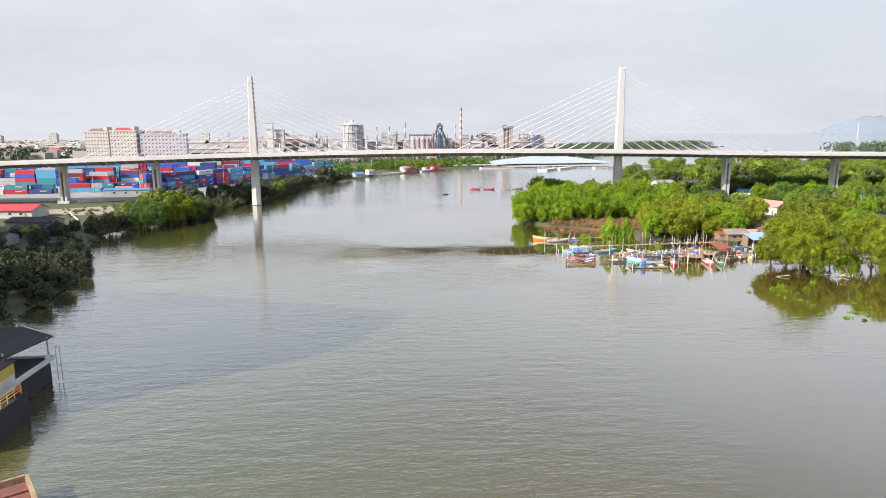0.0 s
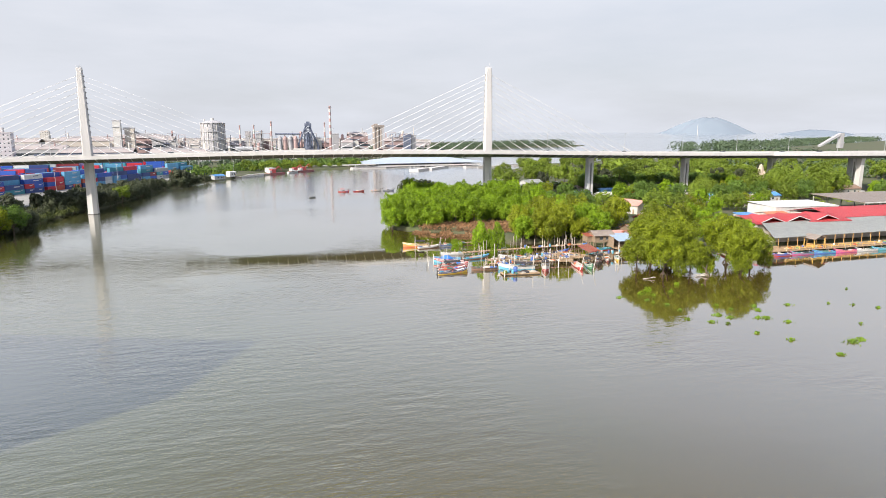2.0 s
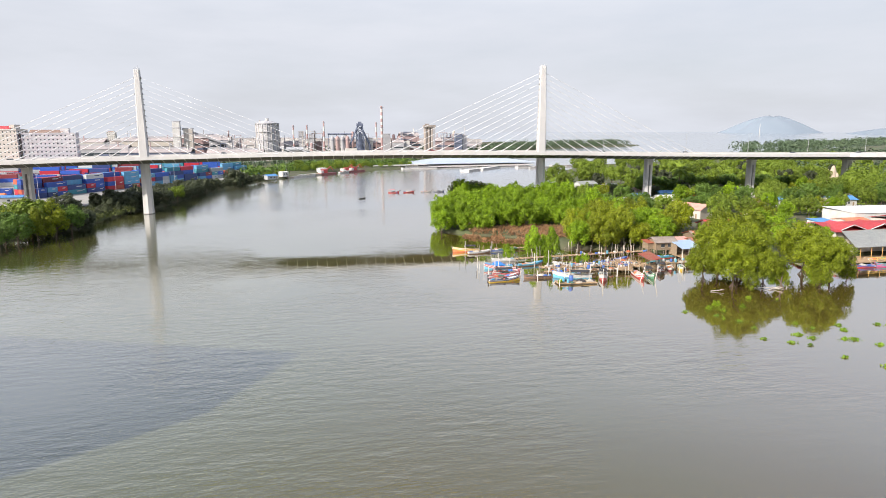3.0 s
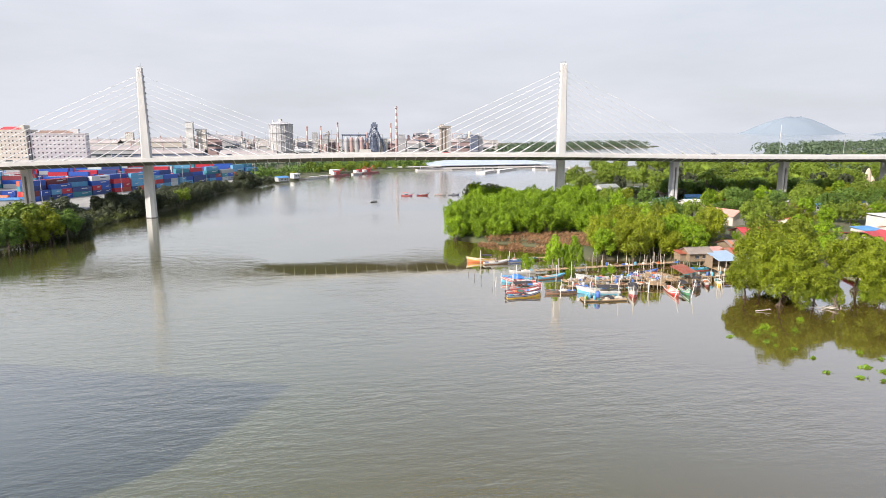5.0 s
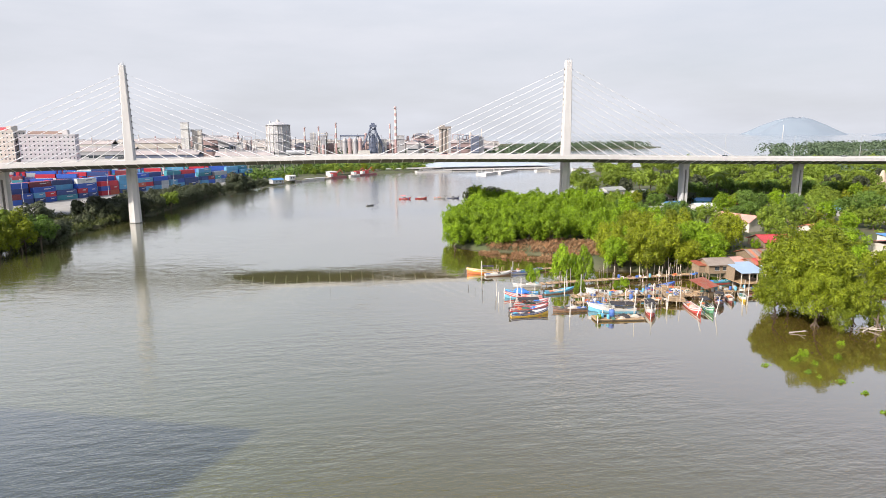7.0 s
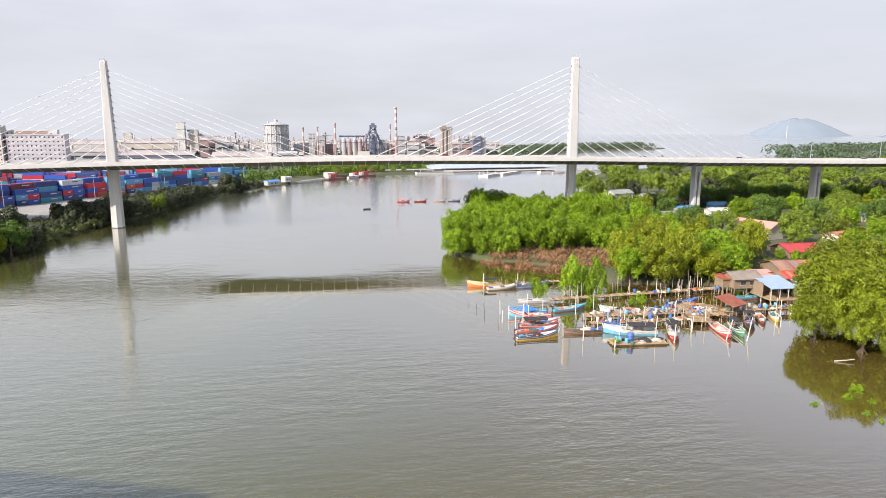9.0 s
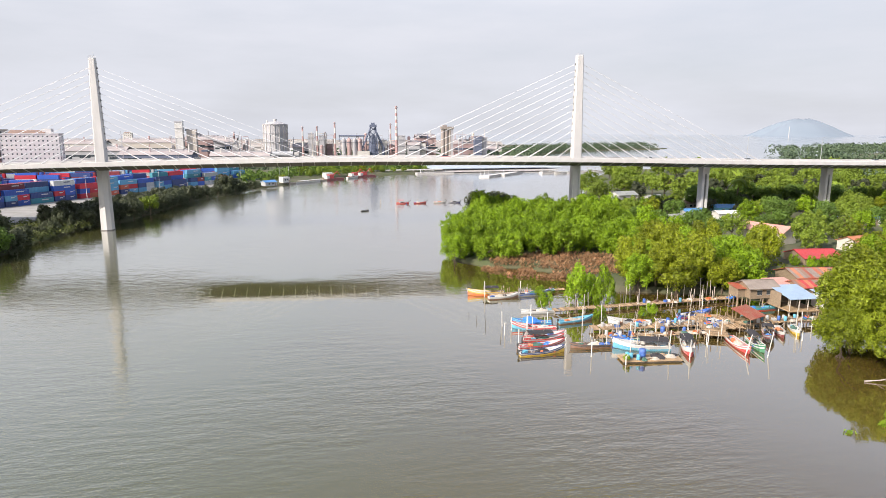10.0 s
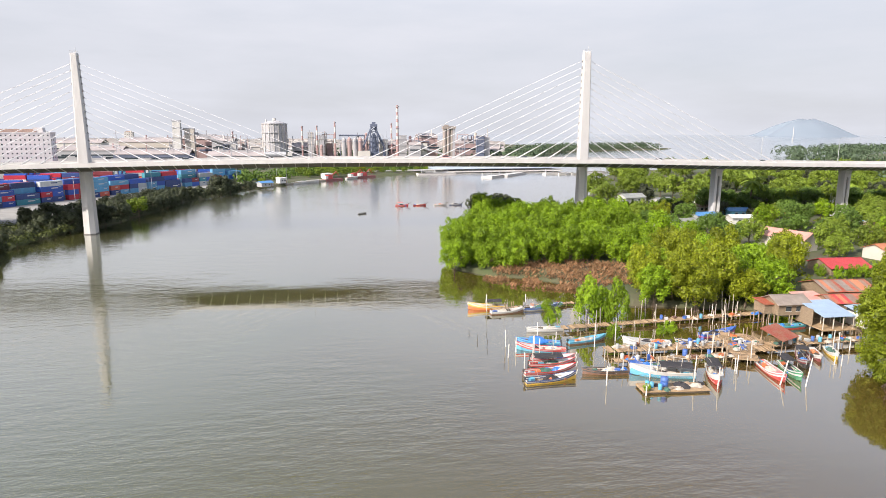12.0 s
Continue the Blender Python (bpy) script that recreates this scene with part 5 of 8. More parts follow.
house(160, -109, 7, 6, 3.0, 0.6, "sky", WHITE, 3, 1.4, "low building under a blue roof", 0, 1, True, 0.3)
shed_big = thing("open_shed", "large open-sided shed with a brown-grey roof", "shed", place=pose(252, -92, 1.4))
part("roof", Geo().slab([(-28, -14, 5.4), (42, -14, 5.4), (42, 14, 6.6), (-28, 14, 6.6)], 0.25), sheet_roof("weathered"), shed_big)
for i in range(9):
    for py in (-13, 13):
        part("post", Geo().box((-27 + i * 8.4, py, 2.7), (0.35, 0.35, 5.6)), WHITE, shed_big)
part("fascia", Geo().box((7, -14.1, 5.2), (70, 0.15, 0.5)), WHITE, shed_big)


def car(x, y, z, key, turn=0.0, s=1.0, group="parked cars"):
    e = thing("car", f"{key} car with dark windows on its wheels", "car", group, pose(x, y, z, 0, 0, turn))
    part("body", Geo().loft([[(-2.1 * s, yy, 0.35), (-2.1 * s, yy, 0.85), (-1.5 * s, yy, 0.95), (1.0 * s, yy, 0.95), (2.0 * s, yy, 0.75), (2.1 * s, yy, 0.35)] for yy in (-0.85, 0.85)]), paint(key), e)
    part("cabin", Geo().loft([[(-1.6, -0.78, 0.93), (1.0, -0.78, 0.93), (1.0, 0.78, 0.93), (-1.6, 0.78, 0.93)], [(-1.2, -0.64, 1.42), (0.4, -0.64, 1.42), (0.4, 0.64, 1.42), (-1.2, 0.64, 1.42)]]), WINDOW, e)
    part("roof", Geo().box((-0.4, 0, 1.44), (1.62, 1.28, 0.05)), paint(key), e)
    for wx in (-1.3, 1.3):
        for wy in (-0.8, 0.8):
            part("wheel", Geo().rod((wx, wy - 0.1, 0.32), (wx, wy + 0.1, 0.32), 0.32, n=10), paint("black"), e)
    return e


for i in range(12):
    car(228 + (i % 6) * 4.6, -96 + (i // 6) * 7, 1.42, rng.choice(("white", "grey", "navy", "grey", "black")), 90)
for x, k in ((-150, "white"), (-60, "grey"), (-22, "white"), (38, "red"), (70, "white"), (128, "grey"), (175, "white"), (240, "white"), (282, "grey"), (310, "black")):
    car(x, line_y(x) + 4.2, rail_z(x) - 0.92, k, 0, group="cars on the bridge")
tanker = thing("lorry", "grey tank lorry on the bridge", "lorry", place=pose(-28, line_y(-28) + 8.2, rail_z(-28) - 0.92))
part("tank", Geo().rod((-4, 0, 1.9), (4, 0, 1.9), 1.1, n=12), STEEL, tanker)
part("cab", Geo().box((5.4, 0, 1.6), (1.8, 2.2, 2.2), 0, 0.9), paint("white"), tanker)
for wx in (-3.0, -1.6, 5.2):
    part("axle", Geo().rod((wx, -1.1, 0.5), (wx, 1.1, 0.5), 0.5, n=10), paint("black"), tanker)

# ---- village on the east bank ----
VILLAGE = (
    (134, -68, 15, 7.5, 3.8, 1.9, "pink", CREAM, -72, "long house with a faded pink tiled roof"), (123, -101, 11, 9, 1.9, 1.6, "red", PLANK_WALL, -4, "low house with a red sheet roof"),
    (146, 62, 12, 8, 3.2, 1.6, "grey", WHITE, 10, "white-walled house with a grey roof"), (150, 38, 9, 7, 3.6, 1.5, "grey", WHITE, 20, "small white house with a grey roof"), (178, 44, 10, 8, 3.2, 2.0, "orange", CREAM, 15, "house with an orange tiled roof"),
    (128, -24, 12, 7, 2.8, 0.9, "grey", paint("grey"), 4, "low shack with a grey sheet roof"), (112, -30, 11, 7, 2.8, 1.2, "white", CREAM, 8, "low house with a pale roof"), (166, 4, 9, 7, 2.8, 1.0, "sky", paint("cyan"), -8, "shack covered with a blue roof"),
    (187, 10, 12, 6, 2.8, 1.0, "grey", paint("orange"), 5, "row of shops with a grey roof"), (165, -50, 8, 7, 3.0, 1.4, "dark", CREAM, -20, "house with a dark shiny roof"), (176, -52, 10, 8, 3.2, 1.8, "brown", CREAM, -10, "house with a rusty brown roof"),
    (196, -40, 13, 7, 3.0, 1.0, "sky", WHITE, 4, "long house with a blue sheet roof"), (214, 14, 14, 6, 2.8, 0.8, "white", paint("grey"), 6, "low shed with a pale roof"), (153, -17, 9, 6, 2.8, 0.9, "white", WHITE, -5, "low white shack by the path"), (144, -6, 10, 6, 2.6, 0.9, "sky", paint("grey"), 8, "shack with a blue tarpaulin roof"),
    (138, 20, 12, 7, 2.8, 1.0, "dark", paint("grey"), 12, "low dark-roofed shack among trees"), (128, 8, 10, 6, 2.8, 0.9, "grey", WHITE, 0, "low shed with a grey roof"), (160, 22, 8, 6, 2.8, 1.2, "brown", CREAM, 9, "small brown-roofed house among trees"), (203, -62, 12, 8, 3.2, 1.6, "brown", CREAM, 5, "house with a faded brown roof"),
    (226, -48, 13, 8, 3.2, 1.4, "sky", WHITE, -3, "house with a blue sheet roof"), (243, -22, 14, 9, 3.4, 1.6, "grey", CREAM, 3, "house with a grey roof"), (150, -88, 9, 7, 3.0, 1.4, "orange", CREAM, 10, "house with an orange roof behind the mangroves"), (216, -28, 12, 7, 3.0, 1.2, "rust", WHITE, 0, "house with a rusty roof"),
    (118, 24, 10, 6, 2.8, 1.0, "sky", WHITE, 15, "low shack with a blue roof"), (234, 26, 12, 7, 3.0, 1.2, "white", WHITE, 5, "pale house beyond the viaduct"), (262, 8, 12, 7, 3.0, 1.4, "rust", CREAM, 5, "house with a rust-red roof"), (300, -30, 14, 9, 3.4, 1.6, "brown", CREAM, 0, "house with a brown roof"), (330, -75, 18, 10, 3.4, 1.6, "white", WHITE, 0, "pale long house beyond the market"), (345, 20, 16, 9, 3.2, 1.6, "red", CREAM, 0, "house with a red roof behind trees"),
)
for x, y, w, d, wh, rh, roof, wall, turn, label in VILLAGE:
    house(x, y, w, d, wh, rh, roof, wall, turn, 1.4, label)
keep_clear = [(x, y, max(w, d) * 0.52) for x, y, w, d, *_ in VILLAGE] + [(x - k * 0.55, line_y(x) - k, 9) for x in (151.5, 211.5, 271, 331) for k in (0, 9, 18)]
keep_clear += [(x - 0.5 * k, y - k, 7) for x, y, k in ((134, -66, 10), (123, -101, 8), (178, 44, 9), (128, -24, 8), (166, 4, 9), (187, 10, 8), (196, -40, 9), (214, 14, 8), (153, -17, 8))]
rng = random.Random(41)
trees = []
V_NEAR = [(100, -62), (112, -84), (140, -96), (160, -92), (205, -76), (240, -66), (330, -60), (330, -14), (240, -14), (150, -10), (108, -14)]
for x, y in scatter(V_NEAR, 7.2, 70, rng, keep_clear, trees):
    plant(rng.choice(("grove0", "grove1", "grove2", "grove2", "grove0", "olive1")), x, y, 1.3, rng.uniform(0.62, 0.95), rng.uniform(0, 360), "trees between the houses", "tree", rng.uniform(0.85, 1.1))
V_BACK = [(112, 50), (110, 28), (150, 26), (230, 30), (360, 26), (480, 60), (520, 300), (300, 300), (220, 250), (172, 150), (130, 84)]
woods = {}
for x, y in scatter(V_BACK, 7.4, 165, rng, keep_clear, trees):
    size, tall = rng.uniform(0.85, 1.25), rng.uniform(0.9, 1.1)
    woods.setdefault(rng.choice(("village0", "village1", "village2", "dark0", "village1")), []).append(pose(x, y, 1.3, 0, 0, rng.uniform(0, 360)) @ Matrix.Diagonal((size, size, size * tall, 1)))
for key, places in woods.items():
    # the trees beyond the bridge stand too close to be told apart
    bm = bmesh.new()
    trunk, crown, up, label, category = PROTO[key]
    for m in places:
        for slot, source, lift in ((0, crown, up), (1, trunk, 0)):
            one = source.copy()
            one.transform(m @ Matrix.Translation((0, 0, lift)))
            one.polygons.foreach_set("material_index", [slot] * len(one.polygons))
            bm.from_mesh(one)
            bpy.data.meshes.remove(one)
    me = bpy.data.meshes.new("village_wood")
    bm.to_mesh(me)
    bm.free()
    me.materials.append(crown.materials[0])
    me.materials.append(TRUNK)
    tagged(new("village_wood", me), "close-standing leafy trees beyond the bridge", "woodland", kind="stuff")
V_UNDER = [(104, 26), (104, -12), (150, -12), (240, -16), (240, 30), (150, 34)]
for x, y in scatter(V_UNDER, 5.5, 46, rng, keep_clear, trees):
    plant(rng.choice(("grove0", "grove2", "dark1")), x, y, 1.3, rng.uniform(0.45, 0.72), rng.uniform(0, 360), "small trees under the viaduct", "tree", rng.uniform(0.85, 1.1))
for x, y, s in ((252, -36, 1.0), (274, -42, 0.9), (236, -30, 0.75), (214, -18, 0.62)):
    plant("rain", x, y, 1.3, s, rng.uniform(0, 360), "rain trees by the viaduct", "rain_tree")
for x, y, s in ((124, -116, 0.7), (132, -112, 0.8), (114, -143, 0.7), (119, -136, 0.7), (124, -148, 0.7), (128, -126, 0.8), (138, -104, 0.7), (146, -98, 0.7)):
    plant(rng.choice(("olive0", "olive2", "grove1")), x, y, 1.2, s, rng.uniform(0, 360), "trees between the houses", "tree", 1.0)


for i in range(15):
    plant(rng.choice(("grove0", "grove2", "grove2")), 162 + i * 7.2 + rng.uniform(-2, 2), 21 + rng.uniform(-2.5, 3.5), 1.3, rng.uniform(0.85, 1.08), rng.uniform(0, 360), "trees close behind the viaduct", "tree", rng.uniform(0.9, 1.1))


for x, y, s in ((117, -108, 0.7), (120, -109, 0.8), (123.5, -108.6, 0.75), (127, -109, 0.8), (114, -105, 0.7), (130, -107, 0.7)):
    plant("bush", x, y, 1.3, s, rng.uniform(0, 360), "low plants before the red-roofed house", "shrub", 1.2)


def palm_kind():
    rp = random.Random(8)
    trunk = Geo()
    last = Vector((0, 0, 0))
    for i in range(6):
        nxt = Vector((0.05 * i * i * 0.3, 0.02 * i, 1.45 * (i + 1)))
        trunk.rod(last, nxt, 0.26 - 0.02 * i, 0.24 - 0.02 * i, 8)
        last = nxt
    leaves = Geo()
    for k in range(22):
        a, el = k * 2.4, rp.uniform(-0.5, 1.1)
        d = Vector((math.cos(a) * math.cos(el), math.sin(a) * math.cos(el), math.sin(el)))
        p, side = last.copy(), Vector((-math.sin(a), math.cos(a), 0))
        for j in range(7):
            q = p + d * 0.55
            for s in (-1, 1):
                w = 0.75 * (1 - abs(j - 2.5) / 5)
                leaves.face_ring([p, q, q + side * s * w + Vector((0, 0, -0.35)) + d * 0.2, p + side * s * w + Vector((0, 0, -0.35)) + d * 0.2])
            p, d = q, (d + Vector((0, 0, -0.17))).normalized()
    PROTO["palm"] = (mesh_of("trunk", trunk, TRUNK), mesh_of("fronds", leaves, GREEN_RAIN), 0.0, "coconut palm with drooping fronds", "palm")


palm_kind()
for x, y, s in ((181, 16, 1.65), (171, 36, 0.9), (250, 34, 1.0), (258, 40, 1.1), (137, 78, 0.9), (312, 30, 1.0), (-141, -112, 0.55), (-146, -108, 0.5), (124, 60, 0.8)):
    plant("palm", x, y, 1.4, s, rng.uniform(0, 360), "palms", "palm")

# a pale rockery figure base seen as a plain heap
rock = Geo()
for i in range(9):
    a, q = rng.uniform(0, 6.28), rng.uniform(0, 3)
    rock.loft([[(math.cos(a) * q + math.cos(k) * r * rng.uniform(0.8, 1.2), math.sin(a) * q + math.sin(k) * r, z + rng.uniform(-0.2, 0.2)) for k in (0, 0.9, 1.8, 2.7, 3.6, 4.5, 5.4)] for r, z in ((2.6, 0), (2.1, 3 + i * 0.5), (1.2, 5 + i * 0.7), (0.4, 6.5 + i * 0.7))])
solo("rockery", rock, material("pale_rock", (0.55, 0.45, 0.36), (0.42, 0.33, 0.26), scale=0.5, rough=0.9), "pale piled rockery beyond the viaduct", "rockery", place=pose(326, 62, 1.3))

# ---- floating weed and shallows ----
def weed(x, y, size, seed):
    rw = random.Random(seed)
    geo = Geo()
    for i in range(int(70 * size)):
        a, q = rw.uniform(0, 6.28), abs(rw.gauss(0, 0.5)) * size
        c = Vector((math.cos(a) * q * 1.3, math.sin(a) * q, rw.uniform(0.03, 0.32) * (1.2 - min(1, q / size / 1.3))))
        d = Vector((rw.gauss(0, 1), rw.gauss(0, 1), rw.uniform(0.2, 1.4))).normalized()
        u = d.orthogonal().normalized()
        u.rotate(Matrix.Rotation(rw.uniform(0, 6.28), 3, d))
        w, s = d.cross(u), rw.uniform(0.10, 0.22)
        geo.face_ring([c - u * s, c - w * s * 0.8, c + u * s, c + w * s * 0.8])
    geo.loft([[(math.cos(k * 0.571) * size * 0.55 * rw.uniform(0.5, 1.1), math.sin(k * 0.571) * size * 0.45 * rw.uniform(0.7, 1.1), z) for k in range(11)] for z in (-0.08, 0.03)])
    solo("water_hyacinth", geo, GREEN_WEED, "bright green clump of floating water hyacinth", "water plant", "floating water hyacinth", pose(x, y, 0, 0, 0, rw.uniform(-30, 30)))


for i, (x, y, s) in enumerate(((75.4, -228.7, 2.6), (77.6, -228.2, 1.5), (67.7, -233.2, 1.1), (83.7, -206.2, 1.2), (73.9, -216.0, 1.3), (65.7, -224.8, 1.1), (62.8, -219.9, 1.0), (71.8, -212.7, 1.9), (70.4, -211.9, 1.4), (58.8, -198.7, 1.3), (59.7, -211.7, 1.3), (97.0, -210.2, 0.7), (100.1, -213.4, 0.9),
                                (74.6, -207.6, 1.5), (76.0, -205.0, 1.3), (64.0, -208.2, 1.5), (65.2, -210.4, 1.2), (56.4, -209.0, 0.9), (69.6, -205.6, 0.9), (61.8, -213.6, 0.9), (93, -207.6, 0.5), (86.4, -221.0, 0.5), (90.0, -226.0, 0.5), (52.6, -190.4, 1.0), (57.2, -194.2, 1.2), (59.0, -203.0, 0.8), (108, -199, 0.5), (118, -205, 0.4))):
    weed(x, y, s * 0.62, i)
for x, y, s in ((58.5, -189.5, 0.5), (60.6, -191.5, 0.42), (66.2, -190.0, 0.5), (61.6, -187.6, 0.6), (72.4, -184.0, 0.45), (57.0, -196.6, 0.35), (68.4, -202.4, 0.4), (78.0, -186.0, 0.3)):
    plant("bush", x, y, -0.5, s * 0.7, rng.uniform(0, 360), "mangrove shoots in the shallows", "mangrove_shoot")
drift = Geo()
for x0, y0, x1, y1 in ((80, -176, 85.4, -178.6), (82, -178.6, 86.4, -176.8), (83.6, -177, 84.8, -180), (68, -176.6, 71, -177.4), (86.8, -178.4, 89.2, -175.6)):
    drift.rod((x0, y0, 0.12), (x1, y1, 0.45), 0.12, 0.05, 6)
    drift.rod(((x0 + x1) / 2, (y0 + y1) / 2, 0.25), ((x0 + x1) / 2 + 0.8, (y0 + y1) / 2 - 0.9, 0.8), 0.07, 0.03, 5)
solo("driftwood", drift, WOOD_PALE, "bleached driftwood branches under the big trees", "driftwood")
for x0, y0, x1, y1, h in ((84.6, -178.8, 88.2, -175.6, 5.6), (86.2, -179.2, 84.0, -176.0, 4.0)):
    solo("leaning_trunk", Geo().rod((x0, y0, -1), (x0 + (x1 - x0) * 0.4, y0 + (y1 - y0) * 0.4, h * 0.45), 0.2, 0.17, 7).rod((x0 + (x1 - x0) * 0.4, y0 + (y1 - y0) * 0.4, h * 0.45), (x1, y1, h), 0.17, 0.1, 7), TRUNK, "dark leaning bare trunk in the water", "tree trunk")
rb = random.Random(12)
MUDFLAT = [(30, -89), (36, -83), (48, -78), (60, -78), (76, -88), (74, -101), (64, -107), (52, -106), (37, -100)]
brush = Geo()
for i in range(21000):
    p = (rb.uniform(29, 77), rb.uniform(-108, -78))
    if inside(p, MUDFLAT) and noise.noise(Vector((p[0] * 0.25, p[1] * 0.25, 3))) > (-0.25 if inside(p, EAST) else 0.05):
        c = Vector((p[0], p[1], rb.uniform(0.5, 2.4) if inside(p, EAST) else rb.uniform(0.0, 0.7)))
        d = Vector((rb.gauss(0, 1), rb.gauss(0, 1), rb.gauss(0, 0.8))).normalized()
        u = d.orthogonal().normalized()
        w, s = d.cross(u), rb.uniform(0.25, 0.6)
        brush.face_ring([c - u * s, c - w * s * 0.3, c + u * s, c + w * s * 0.3])
tagged(part("dead_brush", brush, BRUSH), "brown dead brush on the mud bank", "brush", kind="stuff")


def undergrowth(name, poly, count, height, leaf, mat, label, seed, base=1.3, lobes=0):
    """Shrubs and grass that nobody could count, over a stretch of ground."""
    ru = random.Random(seed)
    geo = Geo()
    seeds = [Vector((*p, base)) for p in scatter(poly, 1.5, lobes or count // 40, ru)]
    for i in range(count):
        c = seeds[i % len(seeds)]
        r = height * (0.6 + 0.4 * math.sin(c.x * 3.1 + c.y * 1.7))
        d = Vector((ru.gauss(0, 1), ru.gauss(0, 1), abs(ru.gauss(0.3, 0.8)))).normalized()
        p = c + Vector((d.x * r * 1.25, d.y * r * 1.25, d.z * r)) * ru.uniform(0.7, 1.1)
        nrm = (d + Vector((ru.gauss(0, 0.4), ru.gauss(0, 0.4), ru.gauss(0.3, 0.4)))).normalized()
        u = nrm.orthogonal().normalized()
        u.rotate(Matrix.Rotation(ru.uniform(0, 6.28), 3, nrm))
        w, s = nrm.cross(u), leaf * ru.uniform(0.6, 1.3)
        geo.face_ring([p - u * s, p - w * s * 0.6, p + u * s, p + w * s * 0.6])
    tagged(part(name, geo, mat), label, "shrubs", kind="stuff")


undergrowth("shrubs", [(98, -60), (112, -96), (140, -100), (205, -80), (330, -60), (330, 20), (130, 20), (104, -14)], 14000, 1.6, 0.45, GREEN_RAIN, "low shrubs and grass between the houses", 1)
undergrowth("shrubs", [(112, 48), (110, 28), (150, 22), (360, 22), (480, 60), (520, 300), (264, 322), (205, 238), (164, 144), (124, 80)], 16000, 2.2, 0.6, GREEN_RAIN, "thick undergrowth behind the bridge", 2)
undergrowth("shrubs", [(44, -78), (48, -30), (60, 24), (90, 48), (104, -10), (96, -60), (84, -84)], 6000, 2.0, 0.5, GREEN_MANGROVE, "mangrove undergrowth on the point", 3, 0.3)
undergrowth("shrubs", [(56, -117), (78, -123), (92, -130), (112, -140), (122, -126), (116, -104), (92, -90), (70, -96)], 6000, 1.6, 0.4, GREEN_OLIVE, "undergrowth behind the huts", 4, 0.8)

# ---- west bank: trees ----
rng = random.Random(52)
west_trees = [(-108, -200, 0.95), (-112, -192, 0.9), (-106, -186, 0.85), (-111, -180, 0.95), (-108, -172, 0.95), (-113, -166, 0.9), (-110, -158, 0.9), (-117, -152, 0.85), (-116, -143, 0.8), (-123, -137, 0.7), (-124, -128, 0.65), (-130, -121, 0.6), (-132, -112, 0.6), (-121, -176, 1.0), (-124, -160, 0.95), (-130, -146, 0.8), (-118, -210, 1.0), (-126, -196, 1.0),
              (-136, -92, 0.62), (-134, -83, 0.66), (-140, -80, 0.6), (-131, -76, 0.62), (-128, -66, 0.5), (-133, -64, 0.55), (-122, -59, 0.95), (-126, -50, 1.1), (-117, -50, 1.05), (-118, -40, 1.15), (-112, -36, 0.95), (-124, -36, 1.0), (-114, -27, 0.9), (-120, -26, 0.9), (-113, -17, 0.8), (-112, -7, 0.75), (-119, -12, 0.75), (-109, 2, 0.7), (-107, 10, 0.7), (-114, 6, 0.7), (-104, 18, 0.68), (-110, 18, 0.7), (-100, 26, 0.68), (-106, 30, 0.7), (-97, 36, 0.7), (-100, 44, 0.72), (-94, 50, 0.7), (-98, 58, 0.72), (-92, 64, 0.72), (-97, 72, 0.74),
              (-91, 78, 0.74), (-95, 86, 0.74), (-90, 92, 0.72), (-94, 99, 0.72), (-88, 105, 0.68), (-92, 112, 0.7), (-86, 117, 0.6), (-82, 124, 0.55), (-78, 133, 0.6), (-74, 141, 0.62), (-70, 150, 0.9), (-76, 148, 1.15), (-66, 156, 0.62), (-62, 166, 0.6), (-60, 176, 0.5), (-72, 168, 0.7), (-104, 84, 0.72), (-106, 70, 0.7), (-102, 100, 0.72), (-98, 112, 0.66), (-92, 126, 0.62), (-86, 138, 0.62), (-108, 40, 0.75), (-104, 52, 0.75), (-112, 26, 0.75), (-116, -2, 0.8), (-108, 56, 0.75), (-103, 64, 0.75), (-101, 92, 0.75), (-97, 104, 0.75), (-106, 22, 0.7), (-96, 118, 0.6), (-120, 10, 0.8), (-124, -18, 0.85), (-118, 22, 0.8), (-112, 44, 0.8), (-90, 84, 0.65), (-93, 70, 0.65)]
for x, y, s in west_trees:
    grow = 0.66 if y < -100 else 1.05 if y < -62 else 1.22 if y < -38 else 0.72 if y < 3 else 1.25 if y < 20 else 1.3 if y < 125 else 1.2
    x, s = x + 3.8, s * grow
    if y < -100:
        for k in (0, 1):
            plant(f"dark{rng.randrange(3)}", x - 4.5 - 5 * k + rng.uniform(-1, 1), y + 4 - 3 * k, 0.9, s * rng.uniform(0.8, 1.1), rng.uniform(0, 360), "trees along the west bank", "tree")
    # lighter leaves for trees in sun; dark leaves carry the others' shade
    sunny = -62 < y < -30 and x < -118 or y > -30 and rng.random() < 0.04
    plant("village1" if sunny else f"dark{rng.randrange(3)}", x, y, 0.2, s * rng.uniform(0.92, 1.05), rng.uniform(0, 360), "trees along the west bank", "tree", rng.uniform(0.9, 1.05))
